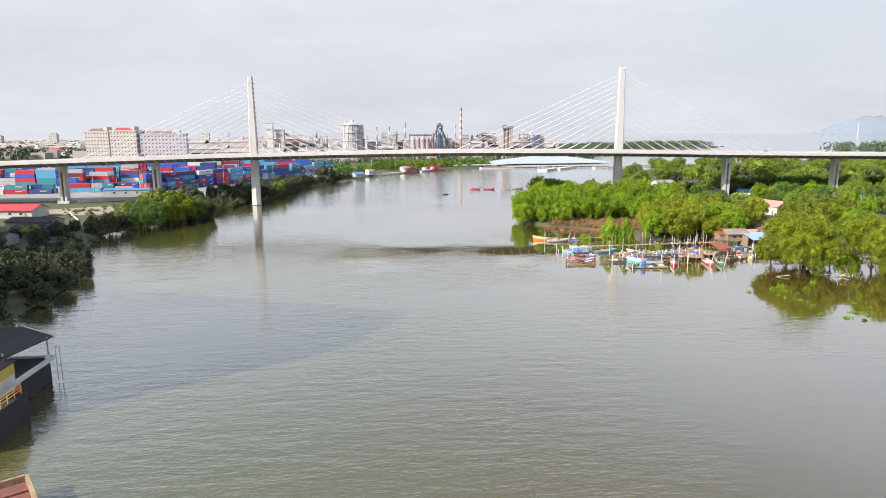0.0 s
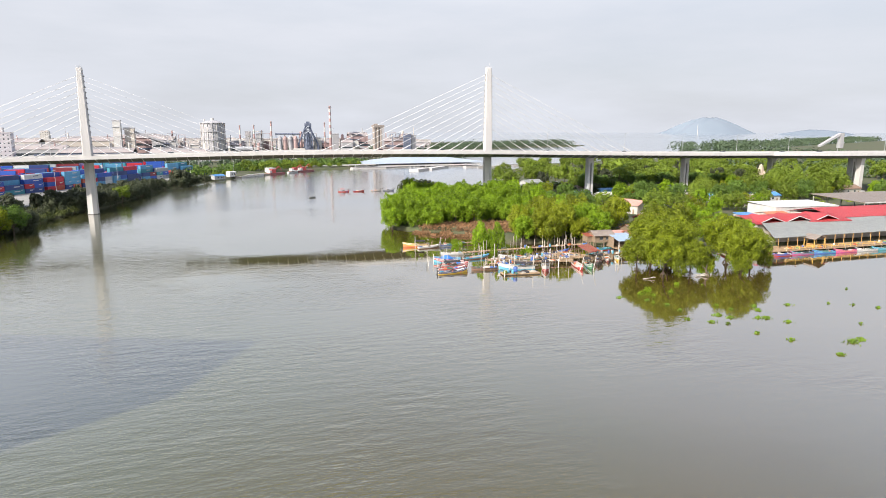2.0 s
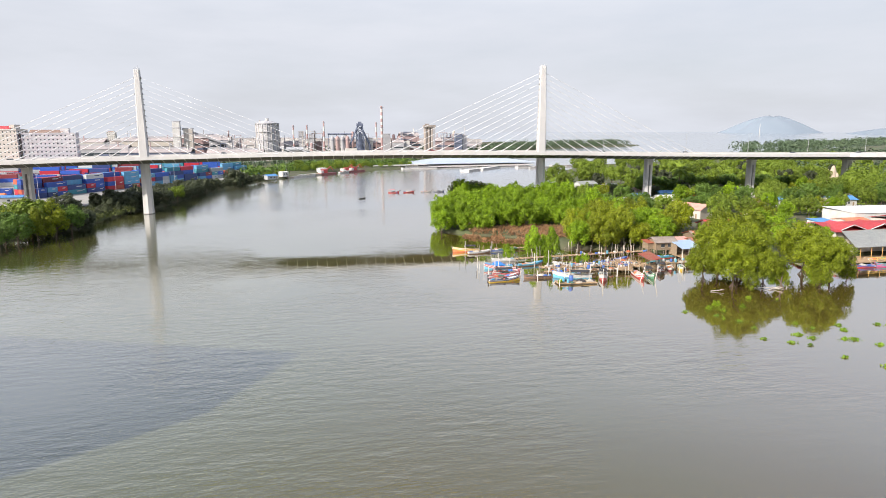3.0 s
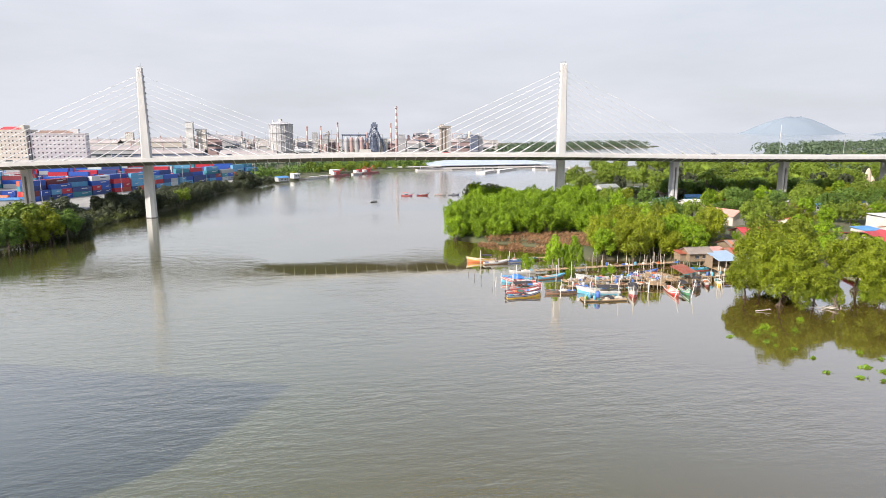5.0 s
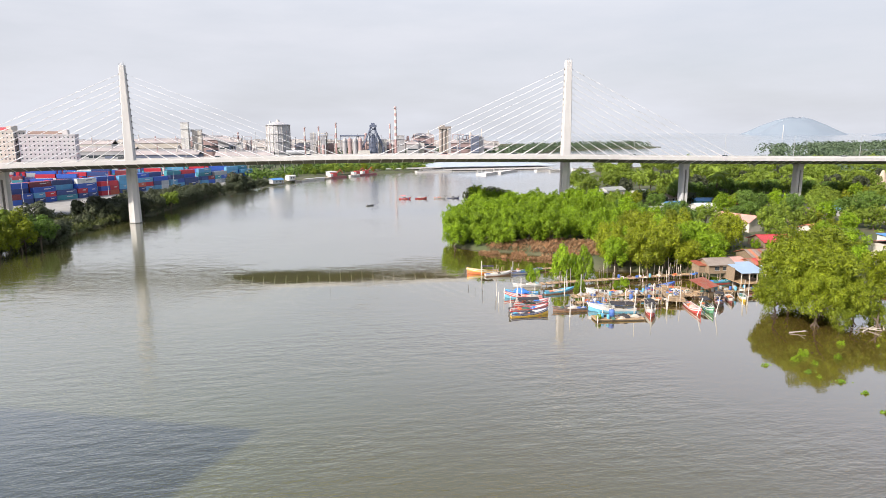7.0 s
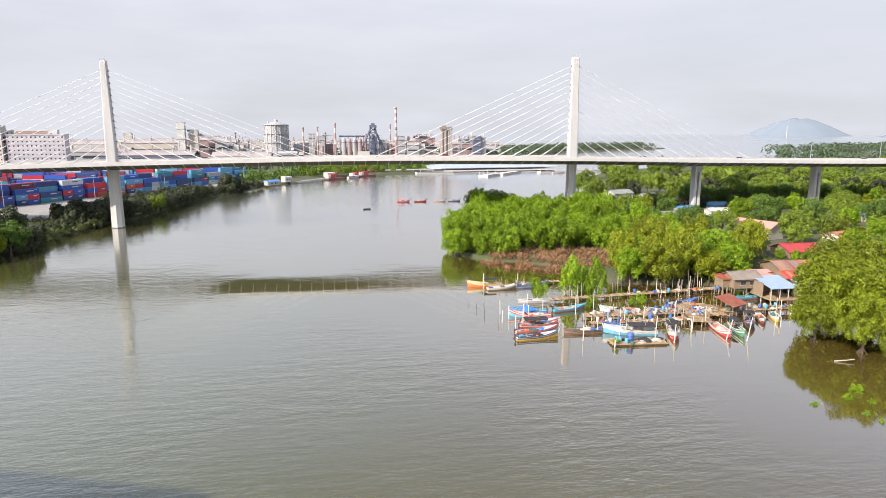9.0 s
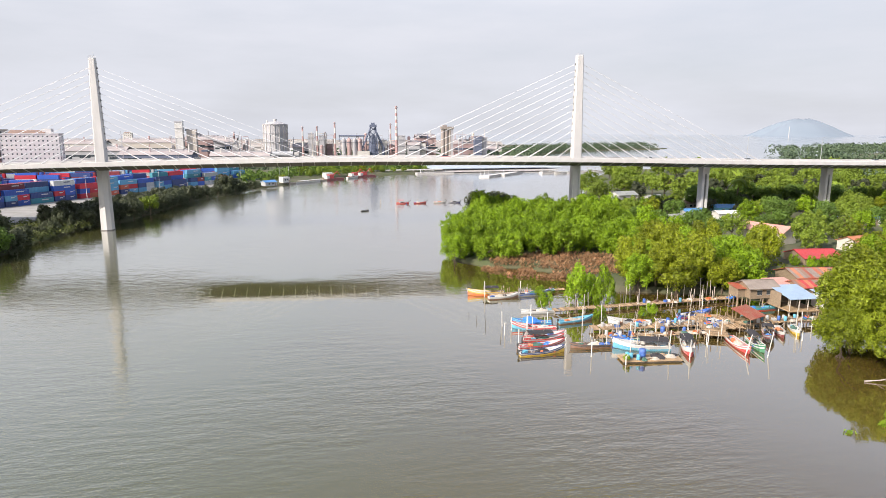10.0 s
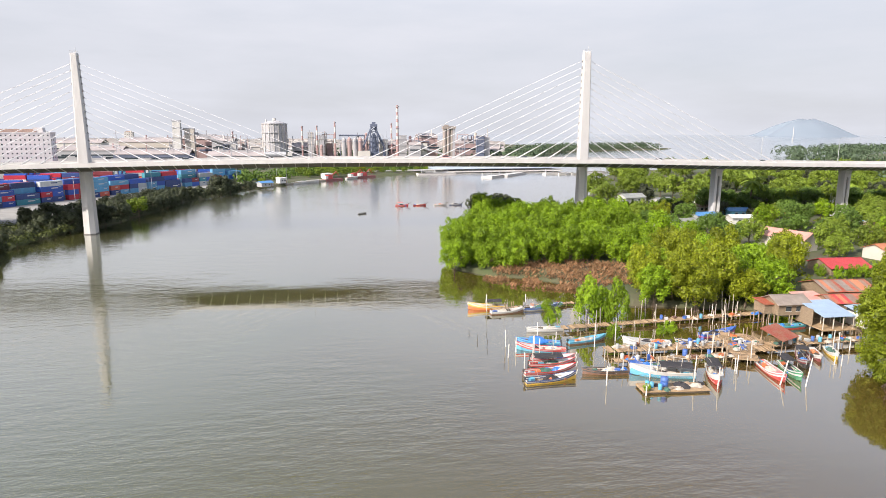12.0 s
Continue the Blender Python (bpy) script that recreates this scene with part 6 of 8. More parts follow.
for x, y, s in ((-126, -54, 0.8), (-130, -44, 0.85), (-120, -46, 0.8), (-134, -52, 0.7), (-132, -72, 0.5), (-42, 216, 0.55), (-46, 224, 0.5), (-52, 196, 0.5), (-10, 268, 0.6), (-4, 275, 0.7), (4, 284, 0.6), (14, 296, 0.7), (-24, 262, 0.7), (-16, 272, 0.8), (28, 306, 0.5), (38, 312, 0.5), (48, 316, 0.5), (58, 322, 0.5), (-30, 280, 0.9), (-8, 292, 0.9), (6, 300, 0.9), (20, 312, 0.8), (34, 322, 0.7), (70, 332, 0.5), (80, 338, 0.5)):
    plant(rng.choice(("village0", "village2", "olive0")), x, y, 1.4, s, rng.uniform(0, 360), "green trees on the west bank", "tree", rng.uniform(0.85, 1.0))

undergrowth("bank_shrubs", [(-92, -230), (-101, -196), (-104, -164), (-119, -125), (-131, -85), (-127, -70), (-118, -56), (-108, -42), (-108, -21), (-101, 12), (-92, 32), (-86, 78), (-84, 111), (-69, 142), (-62, 160), (-80, 160), (-100, 110), (-104, 70), (-116, 14), (-126, -20), (-126, -44), (-144, -80), (-134, -120), (-124, -160), (-118, -230)], 15000, 1.7, 0.45, GREEN_SHADE_DARK, "dark shrubs hanging over the bank, shade put into the leaves", 5, 0.5, 420)

undergrowth("bank_shrubs", [(-150, -60), (-132, -64), (-124, -46), (-130, -10), (-150, -4), (-176, -20), (-168, -44)], 5000, 1.5, 0.4, GREEN_SCRUB, "scrub and weeds over the sandy yard", 7, 2.0, 60)
undergrowth("bank_shrubs", [(-112, -40), (-106, -22), (-100, 10), (-112, 20), (-134, 14), (-140, -16), (-130, -40)], 9000, 2.6, 0.4, GREEN_SCRUB, "olive-green scrub between the yard and the bank", 6, 1.6, 120)

for x, y, s in ((-119, -81, 0.8), (-117, -73, 0.95), (-113.5, -66, 1.0), (-111, -58, 1.05), (-108, -51, 1.0), (-105.5, -45, 0.85), (-122, -70, 1.0), (-119, -60, 1.1), (-115, -50, 1.1)):
    plant(rng.choice(("grove2", "grove2", "olive1", "dark0")), x, y, -0.4, s, rng.uniform(0, 360), "leafy clump hanging over the water", "tree", rng.uniform(0.9, 1.05))
for x, y, s in ((-137, -118, 0.6), (-141, -109, 0.62), (-138, -101, 0.6), (-143, -95, 0.55), (-146, -124, 0.6), (-139, -90, 0.5), (-150, -106, 0.45)):
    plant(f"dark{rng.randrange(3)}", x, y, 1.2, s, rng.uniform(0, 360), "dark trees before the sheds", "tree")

# ---- west bank: near sheds, jetty, barge ----
house(-181, -46, 18, 11, 3.4, 1.9, "red", WHITE, -6, 2.0, "white bungalow with a red-edged roof", 0, 3, False, 0.8, "west bank buildings")
house(-156, -82, 16, 9, 3.0, 1.2, "dark", paint("grey"), -8, 2.0, "long shed with a dark roof", 0, 2, False, 0.5, "west bank buildings")
house(-147, -98, 13, 8, 3.0, 1.2, "dark", paint("navy"), -20, 1.8, "dark-roofed shed with blue walls", 0, 2, False, 0.5, "west bank buildings")
house(-151, -117, 12, 8, 3.0, 1.2, "dark", paint("grey"), -10, 1.8, "dark-roofed shed among the trees", 0, 2, False, 0.5, "west bank buildings")
wall = thing("quay_wall", "stained pale concrete quay wall", "wall")
part("wall_panel", Geo().loft([[(-149.5, -72, -2), (-149.0, -72, -2), (-149.0, -72, 2.6), (-149.5, -72, 2.6)], [(-150.5, -62, -2), (-150.0, -62, -2), (-150.0, -62, 2.6), (-150.5, -62, 2.6)]]), CONCRETE, wall)
part("wall_panel", Geo().loft([[(-150.5, -62, 0), (-150.0, -62, 0), (-150.0, -62, 2.6), (-150.5, -62, 2.6)], [(-165, -38, 0), (-164.5, -38, 0), (-164.5, -38, 2.6), (-165, -38, 2.6)]]), CONCRETE, wall)
for x0, y0, x1, y1 in ((-193, 10, -182, 8), (-182, 8, -168, 14), (-168, 14, -158, 20)):
    barrier = thing("site_wall", "low white concrete wall by the viaduct pier", "wall", "low walls by the pier")
    part("panel", Geo().loft([[(x0, y0, 1.6), (x0, y0 + 0.3, 1.6), (x0, y0 + 0.3, 3.6), (x0, y0, 3.6)], [(x1, y1, 1.6), (x1, y1 + 0.3, 1.6), (x1, y1 + 0.3, 3.4), (x1, y1, 3.4)]]), WHITE, barrier)
    part("coping", Geo().loft([[(x0, y0 - 0.1, 3.6), (x0, y0 + 0.4, 3.6), (x0, y0 + 0.4, 3.75), (x0, y0 - 0.1, 3.75)], [(x1, y1 - 0.1, 3.4), (x1, y1 + 0.4, 3.4), (x1, y1 + 0.4, 3.55), (x1, y1 - 0.1, 3.55)]]), CONCRETE, barrier)
g = Geo()
g.slab([(-205, -36, 2.08), (-152, -44, 2.08), (-134, -20, 2.08), (-126, 12, 2.08), (-205, 12, 2.08)][:4], 0.2)
tagged(part("sand_yard", g, SANDY), "bare sandy yard under the viaduct", "ground", kind="structure")
house(-172, 45, 24, 7, 3.2, 0.8, "sky", paint("grey"), 2, 2.1, "long low shed with a blue roof in the yard", 0, 3, False, 0.3, "west bank buildings")

jet = thing("covered_jetty", "dark-roofed concrete jetty on piles over the water", "jetty")
# near-black timber puts the shade on and under the jetty into its colour
SHADE_TIMBER = material("shade_dark_timber", (0.040, 0.037, 0.036), (0.026, 0.025, 0.025), scale=1.0, rough=0.9)
part("deck", Geo().box((-90.4, -241, 3.3), (24, 24, 0.5)), SHADE_TIMBER, jet, "jetty deck, shade put into its dark colour")
part("edge_beam", Geo().box((-78.3, -241, 3.5), (0.45, 24.4, 0.55)), CONCRETE, jet, "pale stained edge beam")
part("edge_beam", Geo().box((-90.4, -229.0, 3.5), (24, 0.45, 0.55)), CONCRETE, jet, "stained edge beam")
for i in range(6):
    for x in (-79.2, -85, -91, -97):
        part("pile", Geo().rod((x, -230.2 - i * 4.3, -4), (x, -230.2 - i * 4.3, 3.1), 0.35, n=8), SHADE_TIMBER, jet)
# dark boards closing the side stand in for the shade under the deck
for k in range(12):
    part("fender_board", Geo().box((-78.75, -230.2 - k * 2.0, 1.55), (0.3, 1.94, 3.1 + 0.14 * (k % 3))), SHADE_TIMBER, jet)
part("roof", Geo().slab([(-80.4, -236.4, 6.3), (-78.0, -228.7, 6.7), (-84.0, -225.0, 7.1), (-102, -225.0, 7.1), (-102, -239, 6.3)], 0.15), sheet_roof("dark"), jet, "dark sheet roof")
part("roof_edge", Geo().rod((-78.0, -228.6, 6.75), (-84.0, -224.9, 7.15), 0.09, n=5), CONCRETE, jet)
for x, y in ((-78.6, -229.4), (-84.2, -229.4), (-81.0, -236.0), (-90, -229.4), (-90, -237.0)):
    part("post", Geo().box((x, y, 5.0), (0.2, 0.2, 3.4)), STEEL, jet)
part("loading_frame", Geo().rod((-77.5, -229.6, 0.2), (-77.5, -229.6, 5.4), 0.06, n=6).rod((-76.9, -229.6, 0.2), (-76.9, -229.6, 5.4), 0.06, n=6).box((-77.2, -229.6, 5.4), (0.8, 0.1, 0.1)).box((-77.2, -229.6, 2.4), (0.8, 0.1, 0.1)), STEEL, jet)
part("tide_board", Geo().box((-78.4, -230.2, 3.7), (0.2, 0.9, 1.3)), WHITE, jet, "white board at the corner")
kio = thing("jetty_cabin", "yellow and white sheet-metal cabin on the jetty", "cabin", place=pose(-79.6, -242.8, 3.55))
part("lower_wall", Geo().box((0, 0, 1.0), (5.0, 4.6, 2.0)), WHITE, kio, "white lower wall")
part("upper_wall", Geo().box((0, 0, 2.75), (5.05, 4.65, 1.5)), corrugated("yellow_sheet_wall", (0.60, 0.44, 0.06), (0.46, 0.34, 0.06), across="Y"), kio, "yellow corrugated upper wall")
part("roof", Geo().box((0, 0, 3.57), (5.5, 5.2, 0.12)), sheet_roof("dark"), kio)
orail = thing("railing", "yellow-orange steel railing at the jetty edge", "railing")
for z in (4.1, 4.5, 4.9):
    part("rail", Geo().rod((-75.4, -251.4, z), (-75.4, -242.4, z), 0.06, n=6), YELLOW_RAIL, orail)
for i in range(7):
    part("stanchion", Geo().rod((-75.4, -251.3 + i * 1.45, 3.5), (-75.4, -251.3 + i * 1.45, 4.93), 0.06, n=6), YELLOW_RAIL, orail)
barrel(-75.9, -242.2, 3.55, "red", 0.3, 1.0)
part("landing_deck", Geo().box((-76.6, -246.9, 3.3), (3.0, 10.4, 0.5)).box((-75.4, -246.9, 1.4), (0.3, 10.4, 3.4)), SHADE_TIMBER, jet, "landing deck beside the cabin, shade put into its dark colour")

# unseen flats added on the near west bank to shade jetty, water and sheds
def unseen_flats(plan, top):
    plan = [Vector((*p, 0)) for p in plan]
    mid = sum(plan, Vector()) / len(plan)
    e = thing("apartment_block", "tall pale unseen block on the near west bank, added for its shade", "apartment block")
    ring = lambda grow, z: [tuple(q + (q - mid) * grow + Vector((0, 0, z))) for q in plan]
    part("wall", Geo().loft([ring(0, 1), ring(0, top)]), CREAM, e)
    part("parapet", Geo().loft([ring(0.004, top - 0.2), ring(0.004, top + 1.0)]), CREAM, e)
    for j in range(20):
        part("balcony_band", Geo().loft([ring(0.006, 4 + j * 3.15), ring(0.006, 4.9 + j * 3.15)]), WHITE, e)
        part("window_row", Geo().loft([ring(0.002, 5.2 + j * 3.15), ring(0.002, 6.6 + j * 3.15)]), WINDOW, e)


unseen_flats(((-107.4, -243.7), (-226, -198), (-230, -336), (-149, -283.7), (-119, -264.7)), 67.0)
unseen_flats(((-194, -118), (-262, -118), (-262, -186), (-194, -186)), 66.0)
RUST = material("rusty_plate", (0.24, 0.09, 0.065), (0.13, 0.06, 0.05), scale=0.8, rough=0.85, bump=0.3)
barge = thing("hopper_barge", "rusty open barge moored by the jetty", "barge", place=pose(-65.3, -260.9, 0, 0, 0, -55.2))
part("hull", Geo().loft([[(-0.2, 0.2, 1.9), (0.3, 0, -1.5), (0.3, -8.2, -1.5), (-0.2, -8.4, 1.9)], [(26, 0.2, 1.9), (25.6, 0, -1.5), (25.6, -8.2, -1.5), (26, -8.4, 1.9)]]), material("dark_hull", (0.10, 0.05, 0.07), (0.06, 0.04, 0.05), rough=0.7), barge, "dark stained hull")
for c, s in (((13, 0.0, 2.2), (26, 0.35, 0.7)), ((13, -8.2, 2.2), (26, 0.35, 0.7)), ((0.0, -4.1, 2.2), (0.35, 7.8, 0.7))):
    part("coaming", Geo().box(c, s), material("worn_yellow_edge", (0.42, 0.32, 0.19), (0.24, 0.12, 0.09), scale=1, rough=0.8), barge, "worn yellow coaming")
part("hold_floor", Geo().box((13, -4.1, 1.93), (25.4, 7.8, 0.08)), RUST, barge, "rusty hold floor")
for x in (2.5, 7, 11.5):
    part("beam", Geo().box((x, -4.1, 2.05), (0.2, 7.8, 0.2)), RUST, barge)

# ---- container yard ----
def container_kind(key, long):
    L, W, Ht = (12.19 if long else 6.06), 2.44, 2.59
    body = Geo()
    n = 32 if long else 16
    for s in (-1, 1):
        prof = [(-L / 2 + 0.12 + (L - 0.24) * i / n, s * (W / 2 - (0.04 if (i // 1) % 2 else 0.0))) for i in range(n + 1)]
        body.loft([[(x, y, 0.15) for x, y in prof], [(x, y, Ht - 0.1) for x, y in prof]], caps=False, closed=False)
    body.box((0, 0, Ht - 0.05), (L - 0.1, W - 0.06, 0.06)).box((0, 0, 0.1), (L - 0.1, W - 0.06, 0.1)).box((-L / 2 + 0.06, 0, Ht / 2), (0.06, W - 0.1, Ht - 0.2))
    fr = Geo()
    for sx in (-1, 1):
        for sy in (-1, 1):
            fr.box((sx * (L / 2 - 0.08), sy * (W / 2 - 0.08), Ht / 2), (0.16, 0.16, Ht))
    for sy in (-1, 1):
        fr.box((0, sy * (W / 2 - 0.05), Ht - 0.06), (L, 0.1, 0.12)).box((0, sy * (W / 2 - 0.05), 0.08), (L, 0.1, 0.16))
    steps = [(-W / 2 + 0.06, 0), (-0.84, 0), (-0.82, 0.06), (-0.77, 0.06), (-0.75, 0), (-0.39, 0), (-0.37, 0.06), (-0.32, 0.06), (-0.30, 0), (-0.02, 0), (0, -0.05)]
    steps += [(-y, x) for y, x in steps[-2::-1]]
    door = Geo().loft([[(L / 2 + x, y, z) for y, x in steps] for z in (0.16, Ht - 0.12)], caps=False, closed=False)
    mark = Geo()
    for s in (-1, 1):
        mark.box((L * 0.12, s * (W / 2 + 0.005), Ht * 0.62), (L * 0.3, 0.012, 0.5)).box((L * 0.36, s * (W / 2 + 0.005), Ht * 0.8), (L * 0.12, 0.012, 0.16))
    m = BOXES[key]
    return [mesh_of("body", body, m), mesh_of("corner_frame", fr, m), mesh_of("door", door, m), mesh_of("marking", mark, paint("white") if key not in ("white", "grey") else paint("navy"))]


BOX_COLORS = {"red": (0.52, 0.03, 0.05), "blue": (0.03, 0.10, 0.45), "orange": (0.55, 0.11, 0.06), "maroon": (0.22, 0.035, 0.045), "white": (0.66, 0.67, 0.66), "navy": (0.03, 0.06, 0.20), "teal": (0.04, 0.24, 0.30), "grey": (0.40, 0.43, 0.44), "light blue": (0.10, 0.32, 0.52)}
BOXES = {k: material("container_" + k.replace(" ", "_"), c, tuple(v * 0.75 + 0.02 for v in c), scale=0.5, rough=0.5, vary=0.2, streak=0.4) for k, c in BOX_COLORS.items()}
KINDS = {}


def container(x, y, z, key, long, turn):
    if (key, long) not in KINDS:
        KINDS[(key, long)] = container_kind(key, long)
    e = thing("shipping_container", f"{key} {'forty' if long else 'twenty'}-foot shipping container stacked in the yard", "container", "stacked shipping containers", pose(x, y, z, 0, 0, turn))
    parts = list(zip(("body", "corner_frame", "door", "marking"), KINDS[(key, long)]))
    for nm, me in parts:
        if nm == "marking" and (int(x * 7 + z * 3) % 2 == 0):
            continue
        ob = new(nm, me)
        ob.parent = e
    return e


rng = random.Random(64)
names = ["red", "blue", "red", "maroon", "navy", "teal", "white", "light blue", "blue", "red", "blue", "grey", "orange", "white", "light blue", "navy"]
# rows: start, direction in degrees, number of stacks, most high
ROWS = [((-252, 60), 3, 3, 2), ((-208, 66), 3, 3, 2), ((-164, 68), 60, 2, 4), ((-152, 92), 60, 2, 4), ((-138, 116), 60, 2, 4), ((-125, 140), 60, 2, 4), ((-112, 166), 58, 2, 4), ((-97, 192), 57, 2, 4), ((-82, 217), 56, 2, 4), ((-66, 240), 45, 1, 4), ((-188, 88), 60, 2, 4), ((-172, 116), 60, 2, 4), ((-230, 96), 3, 3, 3), ((-158, 142), 60, 2, 4)]
placed = 0
for (x0, y0), turn, count, high in ROWS:
    dx, dy = math.cos(radians(turn)), math.sin(radians(turn))
    for i in range(count):
        t = i * 12.9
        for row in (0, 1, 2):
            px, py = x0 + dx * t - dy * row * 2.7, y0 + dy * t + dx * row * 2.7
            top = min(high, rng.randint(max(1, high - 1), high) - (1 if row == 0 and rng.random() < 0.6 else 0))
            long = rng.random() < 0.35
            for k in range(top):
                if placed > 246:
                    continue
                if long or k > 1:
                    container(px, py, 2.07 + k * 2.6, rng.choice(names), True, turn)
                    placed += 1
                else:
                    for s in (-1, 1):
                        container(px + dx * s * 3.1, py + dy * s * 3.1, 2.07 + k * 2.6, rng.choice(names), False, turn)
                        placed += 1
# the stacks farther back, joined
far_mat = material("stacked_container_paint", (0.30, 0.05, 0.06), (0.24, 0.05, 0.06), scale=0.5, rough=0.55)
fn, fl = far_mat.node_tree.nodes, far_mat.node_tree.links
pick = fn.new("ShaderNodeValToRGB")
pick.color_ramp.interpolation = "CONSTANT"
for k, key in enumerate(("red", "blue", "navy", "red", "maroon", "white", "light blue", "teal", "grey", "blue")):
    el = pick.color_ramp.elements[k] if k < 2 else pick.color_ramp.elements.new(k / 10)
    el.position, el.color = k / 10, (*BOX_COLORS[key], 1)
fl.new(next(nd for nd in fn if nd.type == "NEW_GEOMETRY").outputs["Random Per Island"], pick.inputs["Fac"])
fl.new(pick.outputs["Color"], fn["Principled BSDF"].inputs["Base Color"])
g = Geo()
for x in range(-330, -60, 13):
    for y in range(120, 330, 9):
        if x < -232 + (y - 120) * 0.66 and rng.random() < 0.85:
            for k in range(rng.randint(2, 4)):
                g.box((x + rng.uniform(-0.3, 0.3), y, 2.07 + 1.3 + k * 2.6), (12.1, 2.4, 2.56), 3).box((x, y + 2.7, 2.07 + 1.3 + k * 2.6), (12.1, 2.4, 2.56), 3)
tagged(part("container_stacks", g, far_mat), "far rows of many-coloured stacked shipping containers", "containers", kind="stuff")
tank_c = thing("tank_trailer", "rusty orange tank on a trailer in the yard", "trailer", place=pose(-182, 66, 2.07))
part("tank", Geo().rod((-5, 0, 2.2), (5, 0, 2.2), 1.25, n=14), paint("orange"), tank_c)
part("chassis", Geo().box((0, 0, 0.8), (11, 2.2, 0.3)), paint("black"), tank_c)
for x in (-4, -2.8, 3.6):
    part("axle", Geo().rod((x, -1.1, 0.5), (x, 1.1, 0.5), 0.5, n=10), paint("black"), tank_c)
for x, y in ((-160, 62), (-196, 58), (-132, 96), (-110, 150), (-70, 205), (-40, 250), (-48, 262)):
    e = thing("floodlight_mast", "slim pale floodlight mast in the yard", "light mast", "floodlight masts", pose(x, y, 2))
    part("mast", Geo().rod((0, 0, 0), (0, 0, 13), 0.14, 0.08, 6), STEEL, e)
    part("lamp_head", Geo().box((0, 0, 13), (1.4, 0.3, 0.3)), STEEL, e)

# ---- small buildings on the far west bank ----
house(-50, 188, 9, 6, 2.6, 1.0, "sky", paint("grey"), 40, 1.6, "open shelter with a blue roof at the river edge", 0, 2, False, 0.4, "west bank buildings")
house(-41, 213, 6, 5, 3.6, 0.5, "white", WHITE, 40, 1.8, "white box-like office by the water", 0, 2, True, 0.2, "west bank buildings")
house(-10, 262, 8, 5, 3.2, 0.5, "white", WHITE, 40, 1.8, "white waterside building with a flat roof", 0, 3, True, 0.2, "west bank buildings")
quay = thing("river_quay", "sandy quay with pale piles along the far bank", "quay")
part("slab", Geo().slab([(-62, 184, 1.3), (-40, 214, 1.3), (-56, 224, 1.3), (-74, 196, 1.3)], 2.0), SANDY, quay)
part("slab", Geo().slab([(-38, 214, 1.2), (-8, 252, 1.2), (-22, 262, 1.2), (-50, 226, 1.2)], 2.0), SANDY, quay)
for i in range(14):
    part("mooring_pile", Geo().rod((-63 + i * 1.5, 181 + i * 2.2, -2), (-63 + i * 1.5 + 0.2, 181 + i * 2.2, 1.8 + 0.5 * (i % 3)), 0.14, n=6), WOOD_PALE, quay)
for x, y, key, nm in ((-29, 226, "white", "white cabin cruiser"), (-21, 236, "white", "white work launch"), (10, 272, "grey", "grey work launch")):
    sampan("work_boat", (x - 5, y - 5.5), (x + 5, y + 5.5), 3.4, key, "white", "white", IN_WHITE, f"{nm} moored at the far quay", paint("white"), (0.25, 0.7), 1.3, 0.9, group="boats at the far quay", engine=False)
for x, y in ((-6, 256), (14, 280), (22, 288)):
    e = thing("excavator_barge", "red crane barge moored at the far bank", "barge", "red barges", pose(x, y, 0, 0, 0, 42))
    part("pontoon", Geo().box((0, 0, 0.7), (17, 6, 1.6)), paint("maroon"), e)
    part("cab", Geo().box((-3, 0, 3.0), (4.5, 3.2, 3.0)), paint("red"), e)
    part("boom", Geo().rod((-1, 0, 3.4), (4.2, 0, 6.8), 0.4, 0.3, 6).rod((4.2, 0, 6.8), (7.5, 0, 3.0), 0.3, 0.22, 6), paint("red"), e)
    part("deckhouse", Geo().box((-7, 0, 2.6), (2.6, 4, 2.4)), WHITE, e)

# ---- ferry terminal ----
TERMINAL_ROOF = material("pale_blue_roof_sheet", (0.42, 0.48, 0.55), (0.36, 0.42, 0.49), scale=0.1, rough=0.7)
term = thing("ferry_terminal", "ferry terminal with a broad low pale blue roof", "terminal")
part("roof", Geo().loft([[(88, 334, 3.4), (222, 350, 3.4), (210, 394, 3.4), (80, 382, 3.4)], [(88, 334, 3.9), (222, 350, 3.9), (210, 394, 3.9), (80, 382, 3.9)], [(138, 360, 11.2), (164, 363, 11.2), (163, 368, 11.2), (137, 365, 11.2)]]), TERMINAL_ROOF, term, "pale blue hipped roof")
part("lantern_roof", Geo().gable((149, 364, 12.4), 26, 10, 1.4, 0.3, 1.0, 6).box((149, 364, 11.4), (20, 7, 2.0), 6), TERMINAL_ROOF, term)
for i in range(12):
    for y0 in (340, 378):
        x = 96 + i * 9.6
        part("column", Geo().rod((x, y0 + i * 1.1, -2), (x, y0 + i * 1.1, 3.4), 0.4, n=8), CONCRETE, term)
part("platform", Geo().slab([(60, 330, 1.8), (216, 346, 1.8), (212, 394, 1.8), (56, 384, 1.8)], 1.2), CONCRETE, term)
part("glazed_wall", Geo().box((150, 368, 2.7), (96, 14, 1.6), 6), WINDOW, term)
